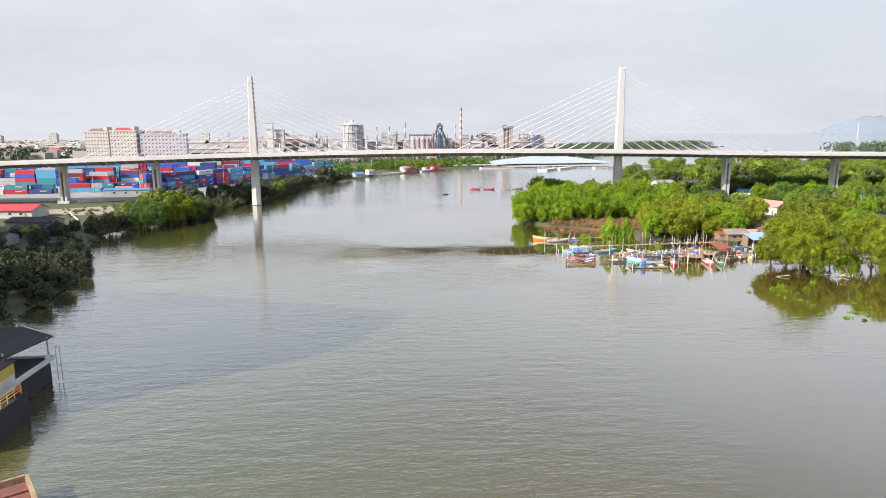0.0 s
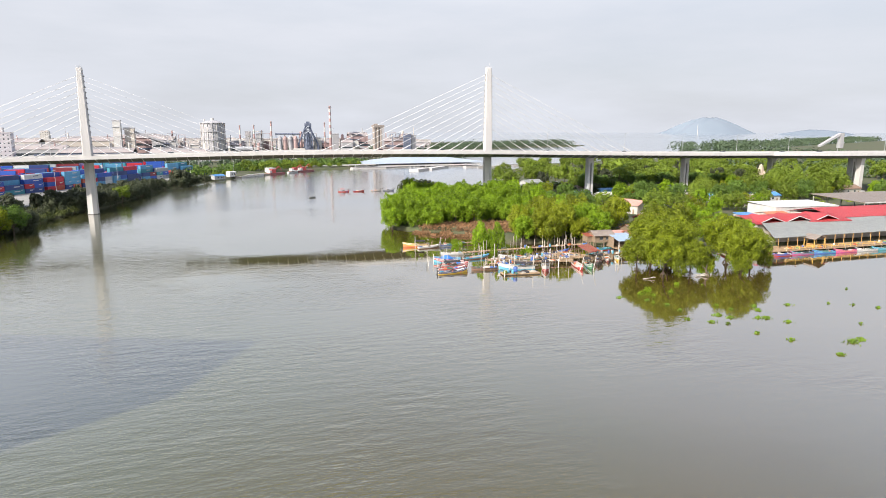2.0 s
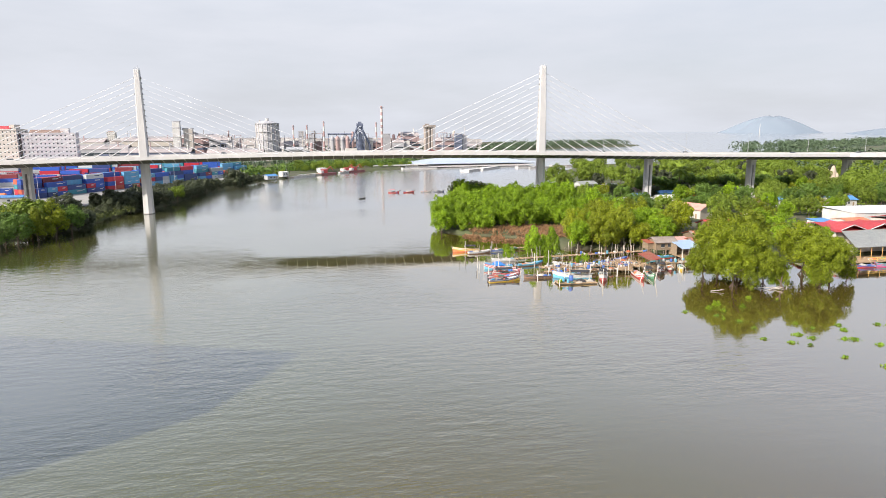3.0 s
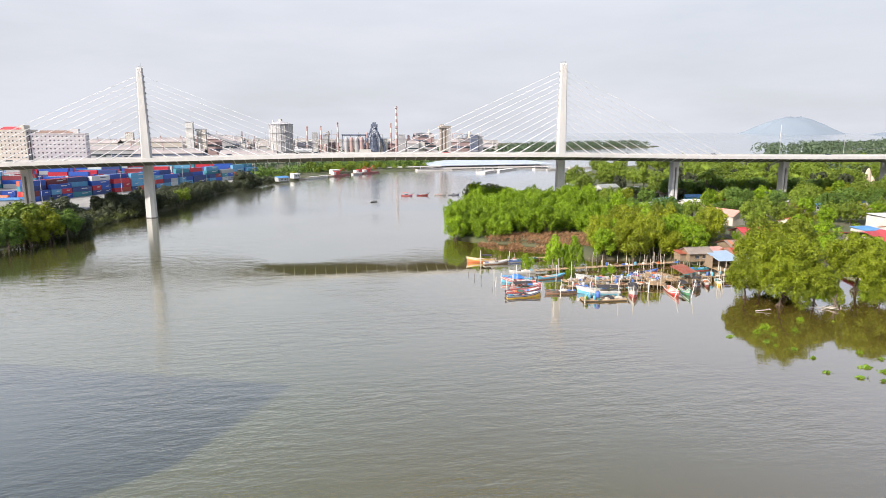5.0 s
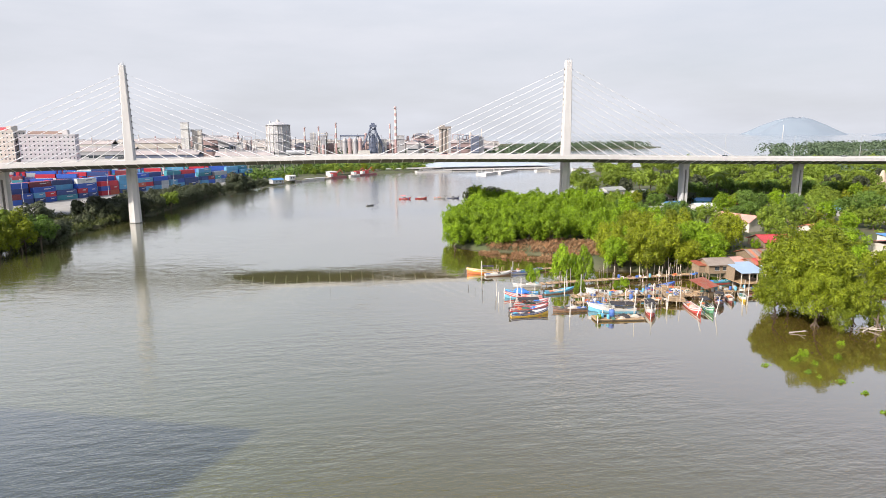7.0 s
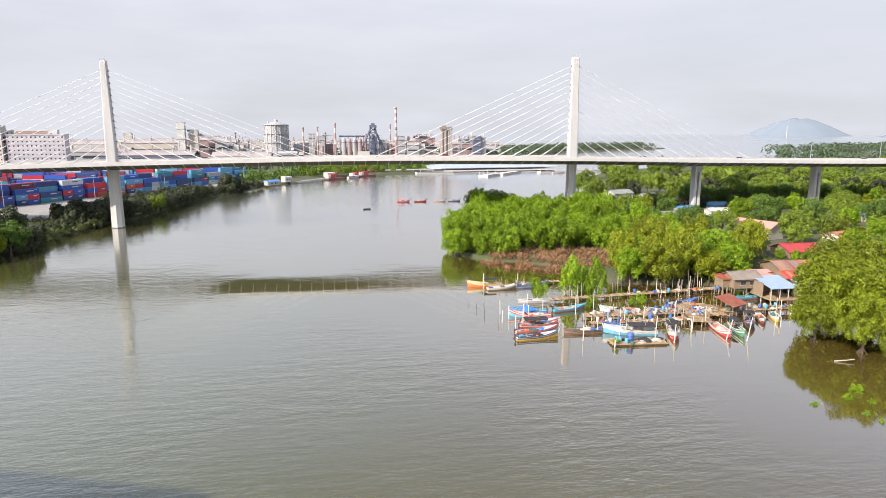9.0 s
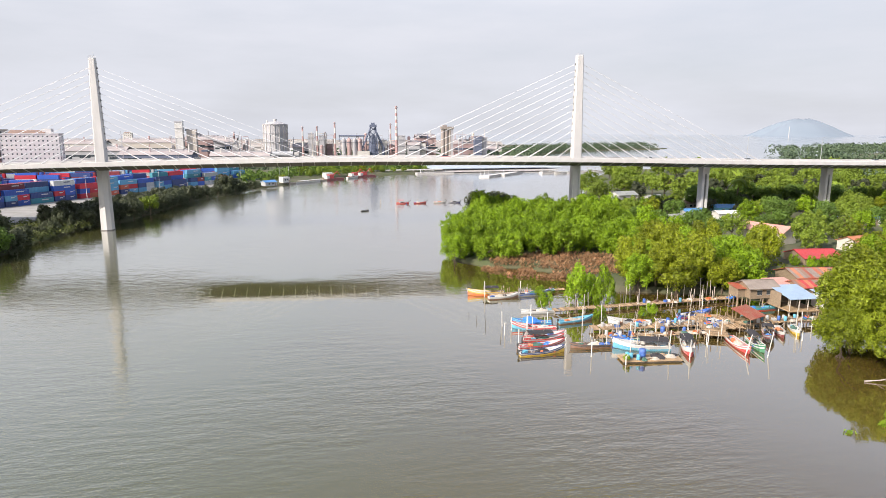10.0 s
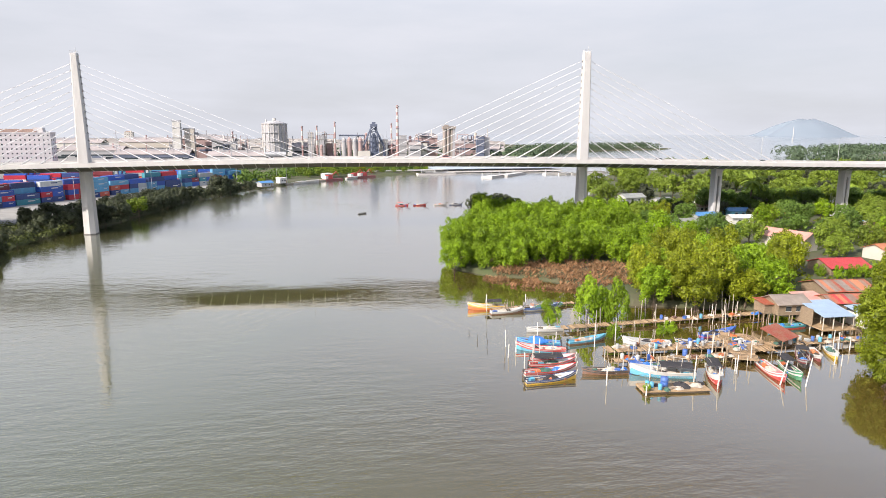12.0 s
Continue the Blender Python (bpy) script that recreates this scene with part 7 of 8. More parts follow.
for cx, cy, w, d, t in ((86, 318, 34, 8, 6), (128, 277, 26, 9, 52), (152, 302, 44, 9, 52), (196, 312, 22, 6, 10), (240, 326, 26, 6, 8)):
    e = thing("pontoon", "low concrete landing pontoon in the river", "pontoon", "landing pontoons", pose(cx, cy, 0, 0, 0, t))
    part("float", Geo().loft([[(-w / 2, -d / 2, -0.8), (w / 2, -d / 2, -0.8), (w / 2, d / 2, -0.8), (-w / 2, d / 2, -0.8)], [(-w / 2 - 0.4, -d / 2 - 0.4, 1.3), (w / 2 + 0.4, -d / 2 - 0.4, 1.3), (w / 2 + 0.4, d / 2 + 0.4, 1.3), (-w / 2 - 0.4, d / 2 + 0.4, 1.3)]]), CONCRETE, e)
    part("deck_edge", Geo().box((0, -d / 2 - 0.3, 1.4), (w, 0.3, 0.4)), SHADE_STAIN_CONCRETE, e)
    for px in (-0.35, 0.0, 0.35):
        part("guide_pile", Geo().rod((px * w, d / 2 + 0.8, -3), (px * w, d / 2 + 0.8, 4.2), 0.4, n=8), STEEL, e)
linkspan = thing("approach_walkway", "long pale raised walkway to the ferry terminal", "walkway")
part("deck", Geo().slab([(20, 322, 3.4), (96, 330, 4.0), (96, 334, 4.0), (20, 326, 3.4)], 0.8), CONCRETE, linkspan)
for i in range(9):
    part("column", Geo().rod((24 + i * 8.8, 325 + i, -2), (24 + i * 8.8, 325 + i, 3), 0.4, n=8), CONCRETE, linkspan)
for x, y in ((200, 300), (206, 306), (214, 304), (246, 318)):
    sampan("work_boat", (x - 5, y), (x + 5, y + 1), 3.0, "white", "grey", "white", IN_WHITE, "work boat moored at the river mouth", paint("grey"), (0.2, 0.6), 1.2, 1.0, group="boats at the river mouth", engine=False)

# ---- flats ----
def flats(x0, x1, y, top, depth, cols, storeys, wall, label, turn=0.0, roof="brown"):
    w = x1 - x0
    e = thing("apartment_block", label, "apartment block", "apartment blocks", pose((x0 + x1) / 2, y, 2, 0, 0, turn))
    hgt = top - 2
    part("wall", Geo().box((0, depth / 2, hgt / 2), (w, depth, hgt)), wall, e)
    part("parapet", Geo().box((0, depth / 2, hgt + 0.4), (w + 0.6, depth + 0.6, 0.8)), wall, e)
    part("roof", Geo().gable((-w * 0.05, depth / 2, hgt + 0.8), w * 0.6, depth * 0.8, 2.0, 0.2, 0.4), sheet_roof(roof), e)
    part("lift_tower", Geo().box((w * 0.28, depth / 2, hgt + 2.2), (w * 0.16, depth * 0.5, 3.6)), wall, e)
    fh = hgt / storeys
    pane = mesh_of("window", Geo().box((0, -0.02, 0), (w / cols * 0.34, 0.1, fh * 0.32)), WINDOW)
    side = mesh_of("window", Geo().box((0.02, 0, 0), (0.1, 1.3, fh * 0.36)), WINDOW)
    ledge = mesh_of("ledge", Geo().box((0, -0.06, 0), (w, 0.2, 0.14)), wall)
    for j in range(storeys):
        ob = new("ledge", ledge)
        ob.parent, ob.location = e, (0, 0, (j + 1) * fh - 0.15)
        for i in range(cols):
            ob = new("window", pane)
            ob.parent, ob.location = e, (-w / 2 + (i + 0.5) * w / cols, 0, (j + 0.55) * fh)
        for i in range(3 if y < 1000 else 0):
            ob = new("window", side)
            ob.parent, ob.location = e, (w / 2, depth * (i + 0.5) / 3, (j + 0.55) * fh)
    return e


PALE_WALL = material("pale_flat_wall", (0.62, 0.595, 0.56), (0.54, 0.515, 0.485), scale=0.08, rough=0.85)
GREY_WALL = material("grey_flat_wall", (0.68, 0.65, 0.64), (0.58, 0.55, 0.54), scale=0.08, rough=0.85)
flats(-277, -257, 235, 37.6, 16, 8, 12, CREAM, "pale cream twelve-storey block of flats", -6)
flats(-256, -234, 233, 38.2, 16, 8, 12, CREAM, "pale cream twelve-storey block of flats with a red roof edge", -6, "red")
flats(-232, -196, 236, 35.4, 14, 13, 11, GREY_WALL, "grey-white block of flats with rows of windows", 8)

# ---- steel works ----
# works colours greyed and paled, which puts the distance haze into them
HAZE_GREY = material("hazed_steel", (0.44, 0.435, 0.45), (0.36, 0.355, 0.375), scale=0.1, rough=0.8)
HAZE_BLUE = material("hazed_blue_steel", (0.15, 0.175, 0.25), (0.105, 0.125, 0.18), scale=0.1, rough=0.8)
HAZE_PINK = material("hazed_red_sheet", (0.44, 0.31, 0.30), (0.36, 0.26, 0.25), scale=0.1, rough=0.85)
HAZE_BEIGE = material("hazed_beige", (0.56, 0.51, 0.45), (0.46, 0.42, 0.37), scale=0.1, rough=0.85, streak=0.3)


# chimney red paled by haze mixed into its colour
HAZE_RED = material("hazed_red_paint", (0.42, 0.27, 0.26), (0.37, 0.24, 0.23), scale=0.2, rough=0.7)


def chimney(x, y, top, r, bands, label):
    e = thing("chimney", label, "chimney", "works chimneys", pose(x, y, 2))
    n = bands
    for i in range(n):
        t0, t1 = i / n, (i + 1) / n
        z0 = top * (0.35 + 0.65 * t0) if i else 0.0
        z1 = top * (0.35 + 0.65 * t1)
        part("band", Geo().rod((0, 0, z0), (0, 0, z1), r * (1.25 - 0.35 * (z0 / top)), r * (1.25 - 0.35 * (z1 / top)), 16), HAZE_RED if i % 2 == (n - 1) % 2 else WHITE, e, smooth=False)
    for f in (0.6, 0.97):
        part("gallery", Geo().turned((0, 0, top * f), [(r * 1.6, 0), (r * 1.6, 0.5)], 14), HAZE_GREY, e)
    return e


chimney(71, 500, 66, 1.45, 11, "tall red and white banded chimney")
chimney(-37.3, 500, 42, 0.95, 5, "red and white banded works chimney")
chimney(-21, 505, 42.6, 0.95, 5, "red and white banded works chimney")
chimney(-0.7, 500, 47, 1.05, 5, "red and white banded works chimney")
chimney(65, 510, 46, 0.95, 5, "slim banded works chimney")
chimney(-113, 500, 36, 1.0, 3, "short pale works chimney")
chimney(-12, 512, 36, 0.7, 3, "slim chimney of the steel works")

holder = thing("gas_holder", "large pale round gas holder", "gas holder", place=pose(-68.4, 512, 2))
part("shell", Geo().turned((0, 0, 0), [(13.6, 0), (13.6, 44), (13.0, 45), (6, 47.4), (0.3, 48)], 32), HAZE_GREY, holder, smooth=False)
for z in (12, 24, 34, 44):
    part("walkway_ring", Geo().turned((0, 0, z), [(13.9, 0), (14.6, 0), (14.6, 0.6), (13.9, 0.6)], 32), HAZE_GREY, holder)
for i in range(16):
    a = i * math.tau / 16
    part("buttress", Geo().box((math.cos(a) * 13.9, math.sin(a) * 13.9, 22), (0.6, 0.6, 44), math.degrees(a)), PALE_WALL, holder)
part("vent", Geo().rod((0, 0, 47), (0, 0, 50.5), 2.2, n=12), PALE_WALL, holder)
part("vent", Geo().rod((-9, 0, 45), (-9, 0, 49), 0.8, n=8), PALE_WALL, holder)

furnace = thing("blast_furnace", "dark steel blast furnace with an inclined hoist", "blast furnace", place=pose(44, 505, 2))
part("furnace_body", Geo().turned((0, 0, 0), [(4.5, 0), (5, 10), (4, 16), (3, 28), (1.4, 34)], 20), HAZE_BLUE, furnace)
lat = Geo()
for x in (-6, 6):
    for y in (-6, 6):
        lat.rod((x, y, 0), (x * 0.55, y * 0.55, 42), 0.55, 0.4, 6)
for k in range(6):
    z0, z1 = 6 + k * 6, 12 + k * 6
    q0, q1 = 6 * (1 - 0.45 * z0 / 42), 6 * (1 - 0.45 * z1 / 42)
    for y in (-1, 1):
        lat.rod((-q0, y * q0, z0), (q1, y * q1, z1), 0.3, n=5).rod((q0, y * q0, z0), (-q1, y * q1, z1), 0.3, n=5).rod((-q0, y * q0, z0), (q0, y * q0, z0), 0.35, n=5)
part("lattice_tower", lat, HAZE_BLUE, furnace)
part("top_house", Geo().box((0, 0, 43), (8, 8, 3)).box((0, 0, 45.5), (4, 4, 2.4)), HAZE_BLUE, furnace)
part("skip_hoist", Geo().rod((-17, -2, 8), (-2, -2, 43), 0.9, n=6).rod((-17, 2, 8), (-2, 2, 43), 0.9, n=6), HAZE_BLUE, furnace)
part("downcomer", Geo().rod((1.5, 0, 40), (12, 0, 18), 1.3, n=10).rod((12, 0, 18), (12, 0, 0), 1.6, n=10), HAZE_BLUE, furnace)
part("stock_house", Geo().box((-12, -3, 7), (14, 10, 14)), PALE_WALL, furnace)
for i in range(4):
    e = thing("hot_blast_stove", "domed steel stove at the works", "stove", "hot blast stoves", pose(9.5 + i * 6.2, 503, 2))
    part("shell", Geo().turned((0, 0, 0), [(2.6, 0), (2.6, 25), (2.2, 27.4), (1.0, 29), (0.2, 29.6)], 14), HAZE_PINK if i % 2 else HAZE_GREY, e)
    part("gallery", Geo().turned((0, 0, 24), [(3.0, 0), (3.0, 0.5)], 14), HAZE_BLUE, e)
gantry = thing("pipe_gantry", "high pipe gantry over the stoves", "gantry", place=pose(18, 503, 2))
part("pipe", Geo().rod((-14, 0, 31.5), (16, 0, 31.5), 0.9, n=8), HAZE_BLUE, gantry)
for x in (-13, -3, 7, 15):
    part("leg", Geo().rod((x, 4, 0), (x, 4, 31), 0.4, n=6), HAZE_BLUE, gantry)
SILO = material("sooty_silo_concrete", (0.36, 0.31, 0.28), (0.25, 0.22, 0.20), scale=0.1, rough=0.9, streak=0.4)
silo = thing("silo_tower", "tall beige silo block with a dark stair side", "silo", place=pose(132.6, 505, 2) @ Matrix.Diagonal((1.0, 1.3, 1.0, 1)))
for i in range(3):
    part("cell", Geo().rod((-5 + i * 4.4, 0, 0), (-5 + i * 4.4, 0, 39.5), 2.3, n=16), SILO, silo)
part("stair_tower", Geo().box((5.8, 0, 20), (3.2, 5, 40)), HAZE_GREY, silo)
part("head_house", Geo().box((0, 0, 41), (15.5, 6, 3)).box((-3, 0, 43.4), (5, 4, 1.8)), SILO, silo)


# roof colour lightened to carry the haze over the works
WORKS_ROOF = material("hazed_works_roof", (0.43, 0.38, 0.37), (0.31, 0.28, 0.275), scale=0.08, rough=0.9, streak=0.3)


def works_shed(x, y, w, d, top, mat, label, turn=0.0, mono=False):
    e = thing("works_shed", label, "industrial shed", "works sheds", pose(x, y, 2, 0, 0, turn))
    part("wall", Geo().box((0, 0, (top - 6) / 2), (w, d, top - 6)), mat, e)
    part("roof", Geo().gable((0, 0, top - 6), w, d, 4.0, 0.3, 0.6), WORKS_ROOF if not mono else HAZE_GREY, e)
    rv = random.Random(int(x * 13 + y))
    if not mono:
        part("ridge_monitor", Geo().box((0, 0, top - 1.6), (w * 0.8, 2.4, 1.6)), HAZE_GREY, e)
    for k in range(max(1, int(w / 15))):
        px = -w / 2 + w * (k + rv.uniform(0.2, 0.8)) / max(1, int(w / 15))
        part("roof_vent", Geo().rod((px, -d * 0.2, top - 5), (px, -d * 0.2, top + rv.uniform(-0.5, 5.0)), rv.uniform(0.4, 0.9), n=8), rv.choice((HAZE_GREY, HAZE_PINK, PALE_WALL)), e)
        part("wall_bay", Geo().box((px, -d / 2 - 0.15, (top - 6) * rv.uniform(0.5, 0.75)), (w / max(1, int(w / 15)) * 0.7, 0.3, 2.2)), rv.choice((HAZE_BLUE, HAZE_GREY, WINDOW)), e)
    part("roof_vent", Geo().box((0, 0, top - 1.6), (w * 0.7, d * 0.16, 1.6)), HAZE_GREY, e)
    part("window_band", Geo().box((0, -d / 2 - 0.05, (top - 6) * 0.7), (w * 0.9, 0.12, 1.6)), WINDOW, e)
    return e


for x, y, w, d, top, mat, lb in ((-205, 520, 56, 30, 30, HAZE_BEIGE, "long beige rolling-mill shed"), (-150, 530, 40, 30, 33, HAZE_PINK, "reddish high shed of the works"), (-124, 515, 24, 26, 31, HAZE_GREY, "grey shed of the steel works"), (108, 520, 24, 20, 35, HAZE_PINK, "reddish shed on the works"), (92, 510, 14, 16, 27, HAZE_GREY, "grey building of the steel works"),
                                 (160, 540, 30, 16, 28, HAZE_PINK, "low pinkish works shed"), (-246, 470, 60, 30, 22, HAZE_GREY, "low grey warehouse behind the yard"), (-180, 440, 70, 30, 19, HAZE_BLUE, "long dark-roofed warehouse behind the yard"), (-100, 450, 60, 26, 17, HAZE_GREY, "long grey warehouse before the works"), (-30, 530, 40, 16, 24, HAZE_GREY, "grey building of the steel works"), (55, 540, 60, 16, 26, HAZE_PINK, "dull red building of the works"), (200, 560, 30, 14, 20, PALE_WALL, "pale low works building"), (-300, 560, 70, 26, 28, PALE_WALL, "pale warehouse beyond the flats")):
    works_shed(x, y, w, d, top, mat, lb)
for x, y, w, d, top, mat, lb in ((-170, 495, 8, 8, 48, WHITE, "white square works tower"), (-158, 500, 10, 8, 40, HAZE_BEIGE, "beige tower of the steel works"), (171, 505, 9, 7, 33, HAZE_BLUE, "blue-grey tower of the works"), (180, 508, 6, 6, 31, HAZE_GREY, "grey tower of the steel works"), (-28, 512, 7, 6, 36, HAZE_GREY, "grey tower of the steel works"), (-16, 508, 6, 6, 33, HAZE_GREY, "steel process tower at the works"), (78, 515, 10, 8, 33, HAZE_GREY, "grey tower of the steel works"), (56, 512, 9, 9, 28, PALE_WALL, "pale block of the steel works")):
    e = thing("works_tower", lb, "industrial tower", "works towers", pose(x, y, 2))
    part("shaft", Geo().box((0, 0, top / 2 - 1), (w, d, top - 2)), mat, e)
    part("cap", Geo().box((0, 0, top - 1.4), (w + 0.8, d + 0.8, 0.8)), HAZE_GREY, e)
    for z in (0.35, 0.6, 0.82):
        part("gallery", Geo().box((0, 0, top * z), (w + 1.2, d + 1.2, 0.4)), HAZE_GREY, e)
rk = random.Random(99)
for i in range(44):
    x, y, h = rk.uniform(-60, 190) if i % 3 else rk.uniform(-240, -90), rk.uniform(488, 560), rk.uniform(20, 37)
    mt = rk.choice((HAZE_GREY, HAZE_GREY, HAZE_BLUE, HAZE_PINK, HAZE_BEIGE))
    if i % 4 == 0:
        e = thing("process_vessel", "upright steel vessel at the works", "vessel", "process vessels", pose(x, y, 2))
        part("shell", Geo().turned((0, 0, 0), [(1.8, 0), (1.8, h - 3), (1.2, h - 2), (0.3, h - 1.6)], 12), mt, e)
        part("platform", Geo().turned((0, 0, h * 0.7), [(2.4, 0), (2.4, 0.4)], 12), HAZE_GREY, e)
    elif i % 4 == 1:
        e = thing("vent_stack", "thin steel vent stack at the works", "stack", "vent stacks", pose(x, y, 2))
        part("pipe", Geo().rod((0, 0, 0), (0, 0, h + 3), 0.45, 0.35, 8), mt, e)
        part("guy_ring", Geo().turned((0, 0, h * 0.8), [(0.9, 0), (0.9, 0.4)], 8), HAZE_GREY, e)
    else:
        e = thing("process_tower", "open steel frame tower with decks", "process tower", "process towers", pose(x, y, 2, 0, 0, rk.uniform(-12, 12)))
        wx, wy = rk.uniform(6, 14), rk.uniform(5, 9)
        for sx in (-1, 1):
            for sy in (-1, 1):
                part("leg", Geo().box((sx * wx / 2, sy * wy / 2, h / 2 - 1), (0.5, 0.5, h - 2)), mt, e)
        for k in range(1, 5):
            part("deck", Geo().box((0, 0, (h - 2) * k / 4), (wx, wy, 0.5)), mt, e)
        part("housing", Geo().box((0, 0.5, h * 0.45), (wx * 0.7, wy * 0.7, h * 0.4)), rk.choice((PALE_WALL, HAZE_GREY, HAZE_PINK)), e)
conv = thing("conveyor", "long inclined conveyor gallery", "conveyor")
part("gallery", Geo().rod((-165, 500, 40), (-120, 500, 24), 1.6, n=4), HAZE_GREY, conv)
conv_low = thing("conveyor", "short inclined conveyor gallery by the silo", "conveyor")
part("gallery", Geo().rod((92, 505, 22), (126, 505, 12), 1.5, n=4), HAZE_GREY, conv_low)
for x, y, h in ((-236, 300, 33), (-182, 330, 36), (-140, 340, 30), (-95, 380, 30)):
    e = thing("pylon_mast", "lattice steel mast behind the yard", "mast", "steel masts", pose(x, y, 2))
    part("lattice", Geo().rod((-1, 0, 0), (0, 0, h), 0.25, 0.12, 5).rod((1, 0, 0), (0, 0, h), 0.25, 0.12, 5).box((0, 0, h * 0.8), (5, 0.2, 0.3)).box((0, 0, h * 0.92), (3.4, 0.2, 0.3)), HAZE_GREY, e)

# ---- far town, woods and hills ----
rt = random.Random(70)
# roofs added over the far plain, haze put into their pale colour
g = Geo()
for i in range(1500):
    y = rt.uniform(600, 2600)
    x = rt.uniform(-0.75 * y - 500, 0.30 * y + 20)
    if inside((x, y), WEST):
        g.box((x, y, 2 + 4), (rt.uniform(12, 46), rt.uniform(10, 24), rt.uniform(6, 15)), rt.uniform(-15, 15))
tagged(part("far_town", g, material("far_town_roofs", (0.50, 0.49, 0.48), (0.40, 0.33, 0.31), scale=0.01, rough=0.8, island=0.3)), "low far town roofs, added with haze in their pale colour", "buildings", kind="stuff")
rng = random.Random(77)
for i in range(18):
    x, y = rng.uniform(-1000, -480), rng.uniform(640, 900)
    house(x, y, rng.uniform(18, 34), 12, rng.uniform(7, 10), 3, rng.choice(("red", "pink", "red", "grey")), PALE_WALL, rng.uniform(-10, 10), 2, "far pale terrace of houses", 0, 2, False, 0.6, "far terraces")
for i in (0, 1, 2, 3, 4, 5, 8):
    x = -1500 + i * 105 + rng.uniform(-20, 20)
    hgt = rng.uniform(26, 62) if i % 3 else rng.uniform(50, 75)
    flats(x, x + rng.uniform(24, 46), 2000 + rng.uniform(-150, 150), hgt * 0.62, 18, 4, max(4, int(hgt / 9)), PALE_WALL, "far pale tower of flats", 0, "brown")


def wood(name, line, depth, height, count, leaf, label, seed, mat=None):
    """A far wood along a line of points as one mass of leaf clumps on rounded lobes."""
    rw = random.Random(seed)
    geo = Geo()
    spans = [(a, b, math.hypot(b[0] - a[0], b[1] - a[1])) for a, b in zip(line, line[1:])]
    total = sum(s[2] for s in spans)
    lobes = []
    for i in range(max(40, count // 45)):
        t = rw.uniform(0, total)
        for a, b, n in spans:
            if t <= n:
                break
            t -= n
        p = Vector((a[0] + (b[0] - a[0]) * t / n, a[1] + (b[1] - a[1]) * t / n, 0))
        side = Vector((-(b[1] - a[1]), b[0] - a[0], 0)).normalized()
        r = rw.uniform(0.35, 0.6) * height
        lobes.append((p + side * rw.uniform(0, depth) + Vector((0, 0, rw.uniform(0.25, 0.62) * height)), r))
    for i in range(count):
        c, r = lobes[i % len(lobes)]
        d = Vector((rw.gauss(0, 1), rw.gauss(0, 1), rw.gauss(0.4, 0.9))).normalized()
        p = c + d * r * rw.uniform(0.75, 1.1)
        nrm = (d + Vector((rw.gauss(0, 0.4), rw.gauss(0, 0.4), rw.gauss(0.2, 0.4)))).normalized()
        u = nrm.orthogonal().normalized()
        w, s = nrm.cross(u), leaf * rw.uniform(0.6, 1.3)
        geo.face_ring([p - u * s, p - w * s, p + u * s, p + w * s])
    tagged(part(name, geo, mat or GREEN_HAZED), label, "woodland", kind="stuff")


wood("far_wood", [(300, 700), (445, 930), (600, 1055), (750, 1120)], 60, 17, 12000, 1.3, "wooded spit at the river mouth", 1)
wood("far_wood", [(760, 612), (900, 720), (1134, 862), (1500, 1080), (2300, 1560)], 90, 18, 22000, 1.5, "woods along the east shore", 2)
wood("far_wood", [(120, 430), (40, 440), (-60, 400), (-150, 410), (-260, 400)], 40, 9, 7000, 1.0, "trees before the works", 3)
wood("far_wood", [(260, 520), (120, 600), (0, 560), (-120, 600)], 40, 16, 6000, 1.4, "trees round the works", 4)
wood("far_wood", [(-420, 700), (-1300, 1000)], 160, 17, 9000, 2.2, "woods beyond the yard, blue-green haze put into their colour", 5)
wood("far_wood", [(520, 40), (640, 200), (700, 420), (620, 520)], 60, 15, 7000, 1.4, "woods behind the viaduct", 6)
wood("bank_wood", [(-64, 214), (-30, 262), (4, 306), (60, 346), (98, 366)], 34, 9, 9000, 0.75, "dark trees along the far quay", 8, GREEN_GROVE)
wood("far_wood", [(330, 120), (420, 60), (540, 20)], 60, 12, 5000, 1.0, "woods behind the village", 7)


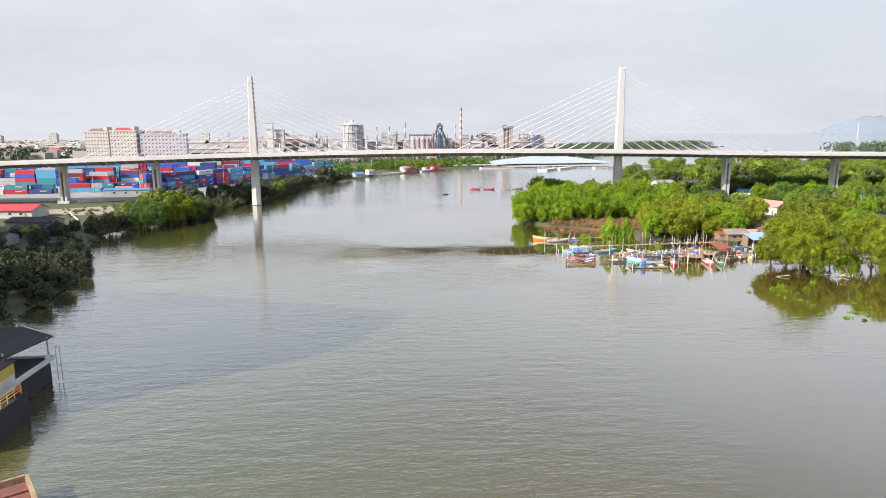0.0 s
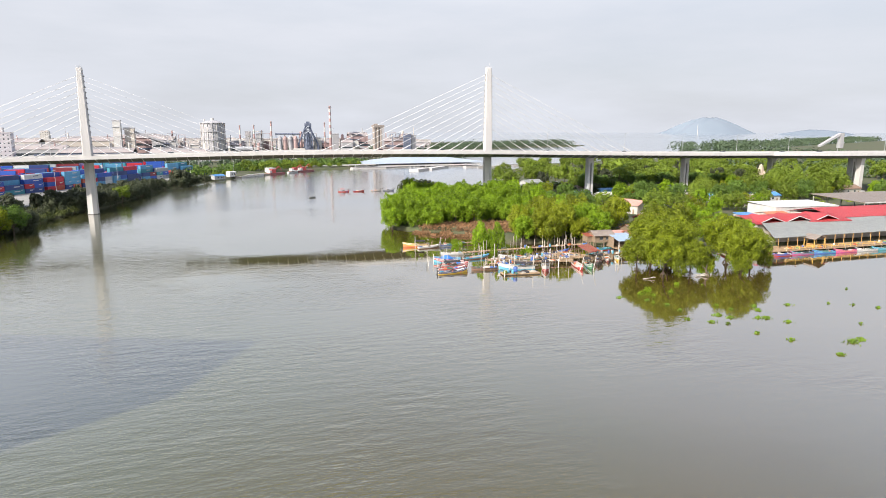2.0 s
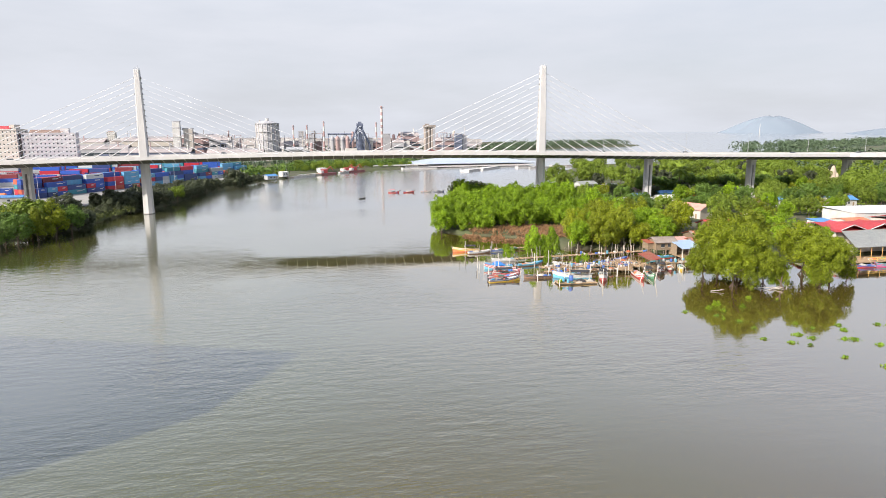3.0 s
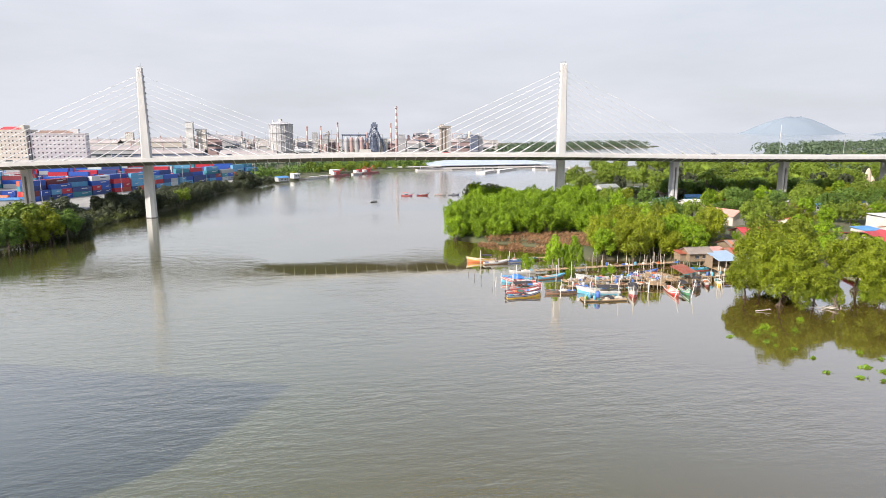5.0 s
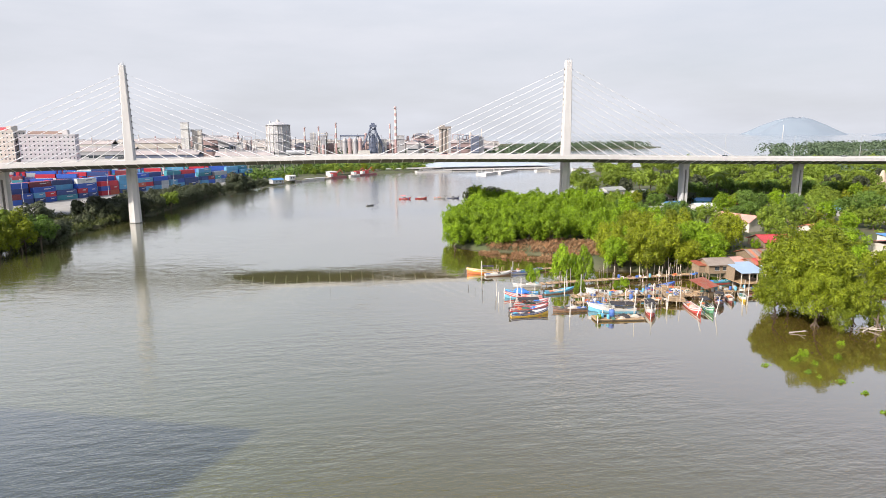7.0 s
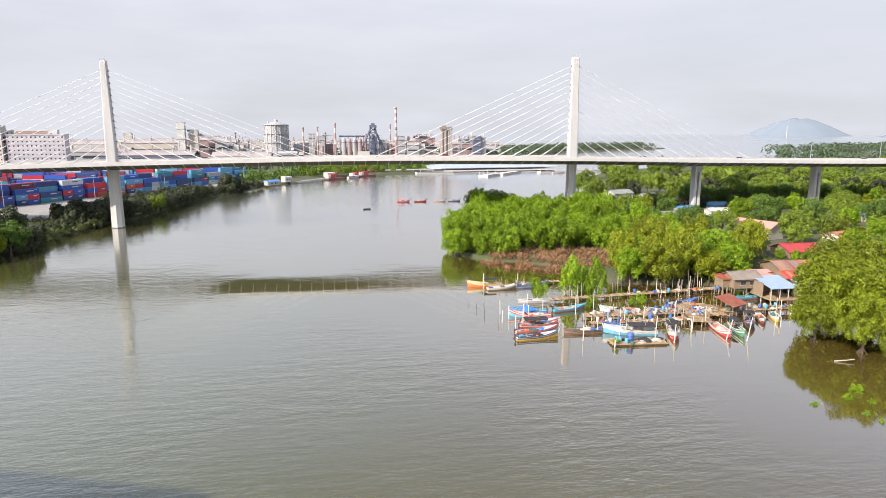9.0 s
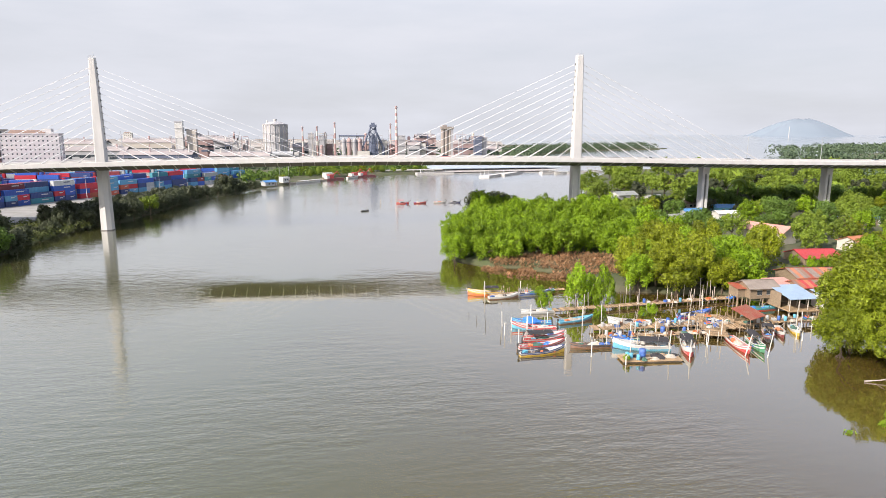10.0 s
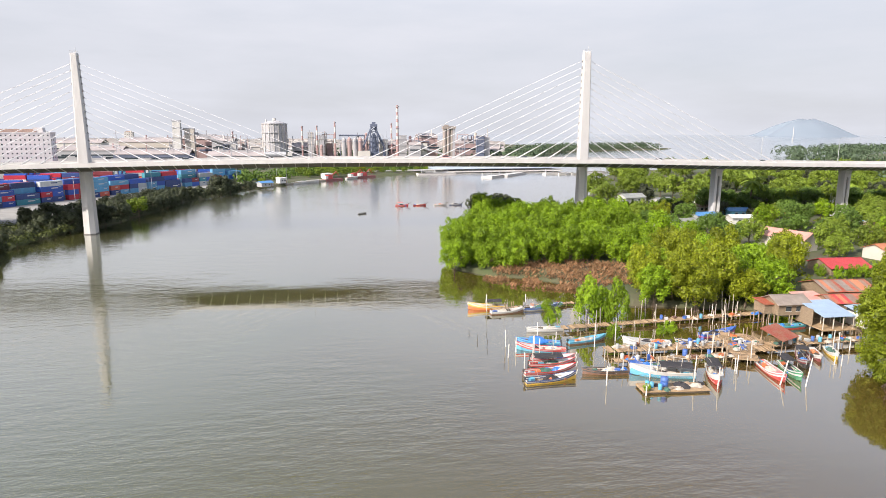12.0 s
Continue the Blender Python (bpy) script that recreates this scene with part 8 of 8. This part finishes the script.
def hill(name, cx, cy, width, height, depth, seed, label, mat):
    geo, n = Geo(), 60
    rings = []
    for k, (q, z) in enumerate(((1.0, -2), (0.97, 0.0), (0.68, 0.32), (0.46, 0.66), (0.27, 0.88), (0.10, 1.0))):
        ring = []
        for i in range(n):
            a = i * math.tau / n
            bump = 1 + 0.16 * noise.noise(Vector((math.cos(a) * 2.2, math.sin(a) * 2.2, seed)))
            ring.append((cx + math.cos(a) * width / 2 * q * bump, cy + math.sin(a) * depth / 2 * q * bump, z * height * (1 + 0.10 * noise.noise(Vector((i * 0.3, k, seed)))) if z > 0 else z))
        rings.append(ring)
    geo.loft(rings)
    tagged(part(name, geo, mat, smooth=True), label, "hill", kind="structure")


# distance haze is put into the hills' blue-grey colour
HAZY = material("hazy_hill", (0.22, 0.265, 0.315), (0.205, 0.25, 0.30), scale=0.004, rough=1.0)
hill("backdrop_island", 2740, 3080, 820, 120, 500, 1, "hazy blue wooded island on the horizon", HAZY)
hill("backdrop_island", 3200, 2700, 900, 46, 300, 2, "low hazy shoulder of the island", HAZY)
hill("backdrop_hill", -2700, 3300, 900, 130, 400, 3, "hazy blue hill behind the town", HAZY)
tower = thing("lattice_mast", "pale slim mast on the east shore", "mast", place=pose(2360, 2700, 0))
part("mast", Geo().rod((0, 0, 0), (0, 0, 74), 1.6, 1.0, 6), PALE_WALL, tower)
# a silo-like shed and conveyor on the far shore
ramp_b = thing("coal_conveyor", "pale inclined conveyor building on the far shore", "conveyor", place=pose(1190, 770, 1.5) @ Matrix.Scale(0.66, 4))
part("gallery", Geo().loft([[(-70, -6, 4), (-70, 6, 4), (-70, 6, 10), (-70, -6, 10)], [(10, -6, 40), (10, 6, 40), (10, 6, 48), (10, -6, 48)]]), HAZE_GREY, ramp_b)
part("head_tower", Geo().box((16, 0, 24), (14, 14, 48)), HAZE_GREY, ramp_b)
sign = thing("road_sign", "green overhead direction sign above the road", "road sign", place=pose(372, line_y(372), rail_z(372) - 0.93))
part("post", Geo().rod((0, 12, 0), (0, 12, 7), 0.2, n=6).rod((0, -2, 0), (0, -2, 7), 0.2, n=6), STEEL, sign)
part("beam", Geo().box((0, 5, 7), (0.3, 14.4, 0.3)), STEEL, sign)
part("panel", Geo().box((0, 2, 7.6), (0.15, 6, 2.4)).box((0, 9, 7.6), (0.15, 5, 2.4)), paint("green"), sign)
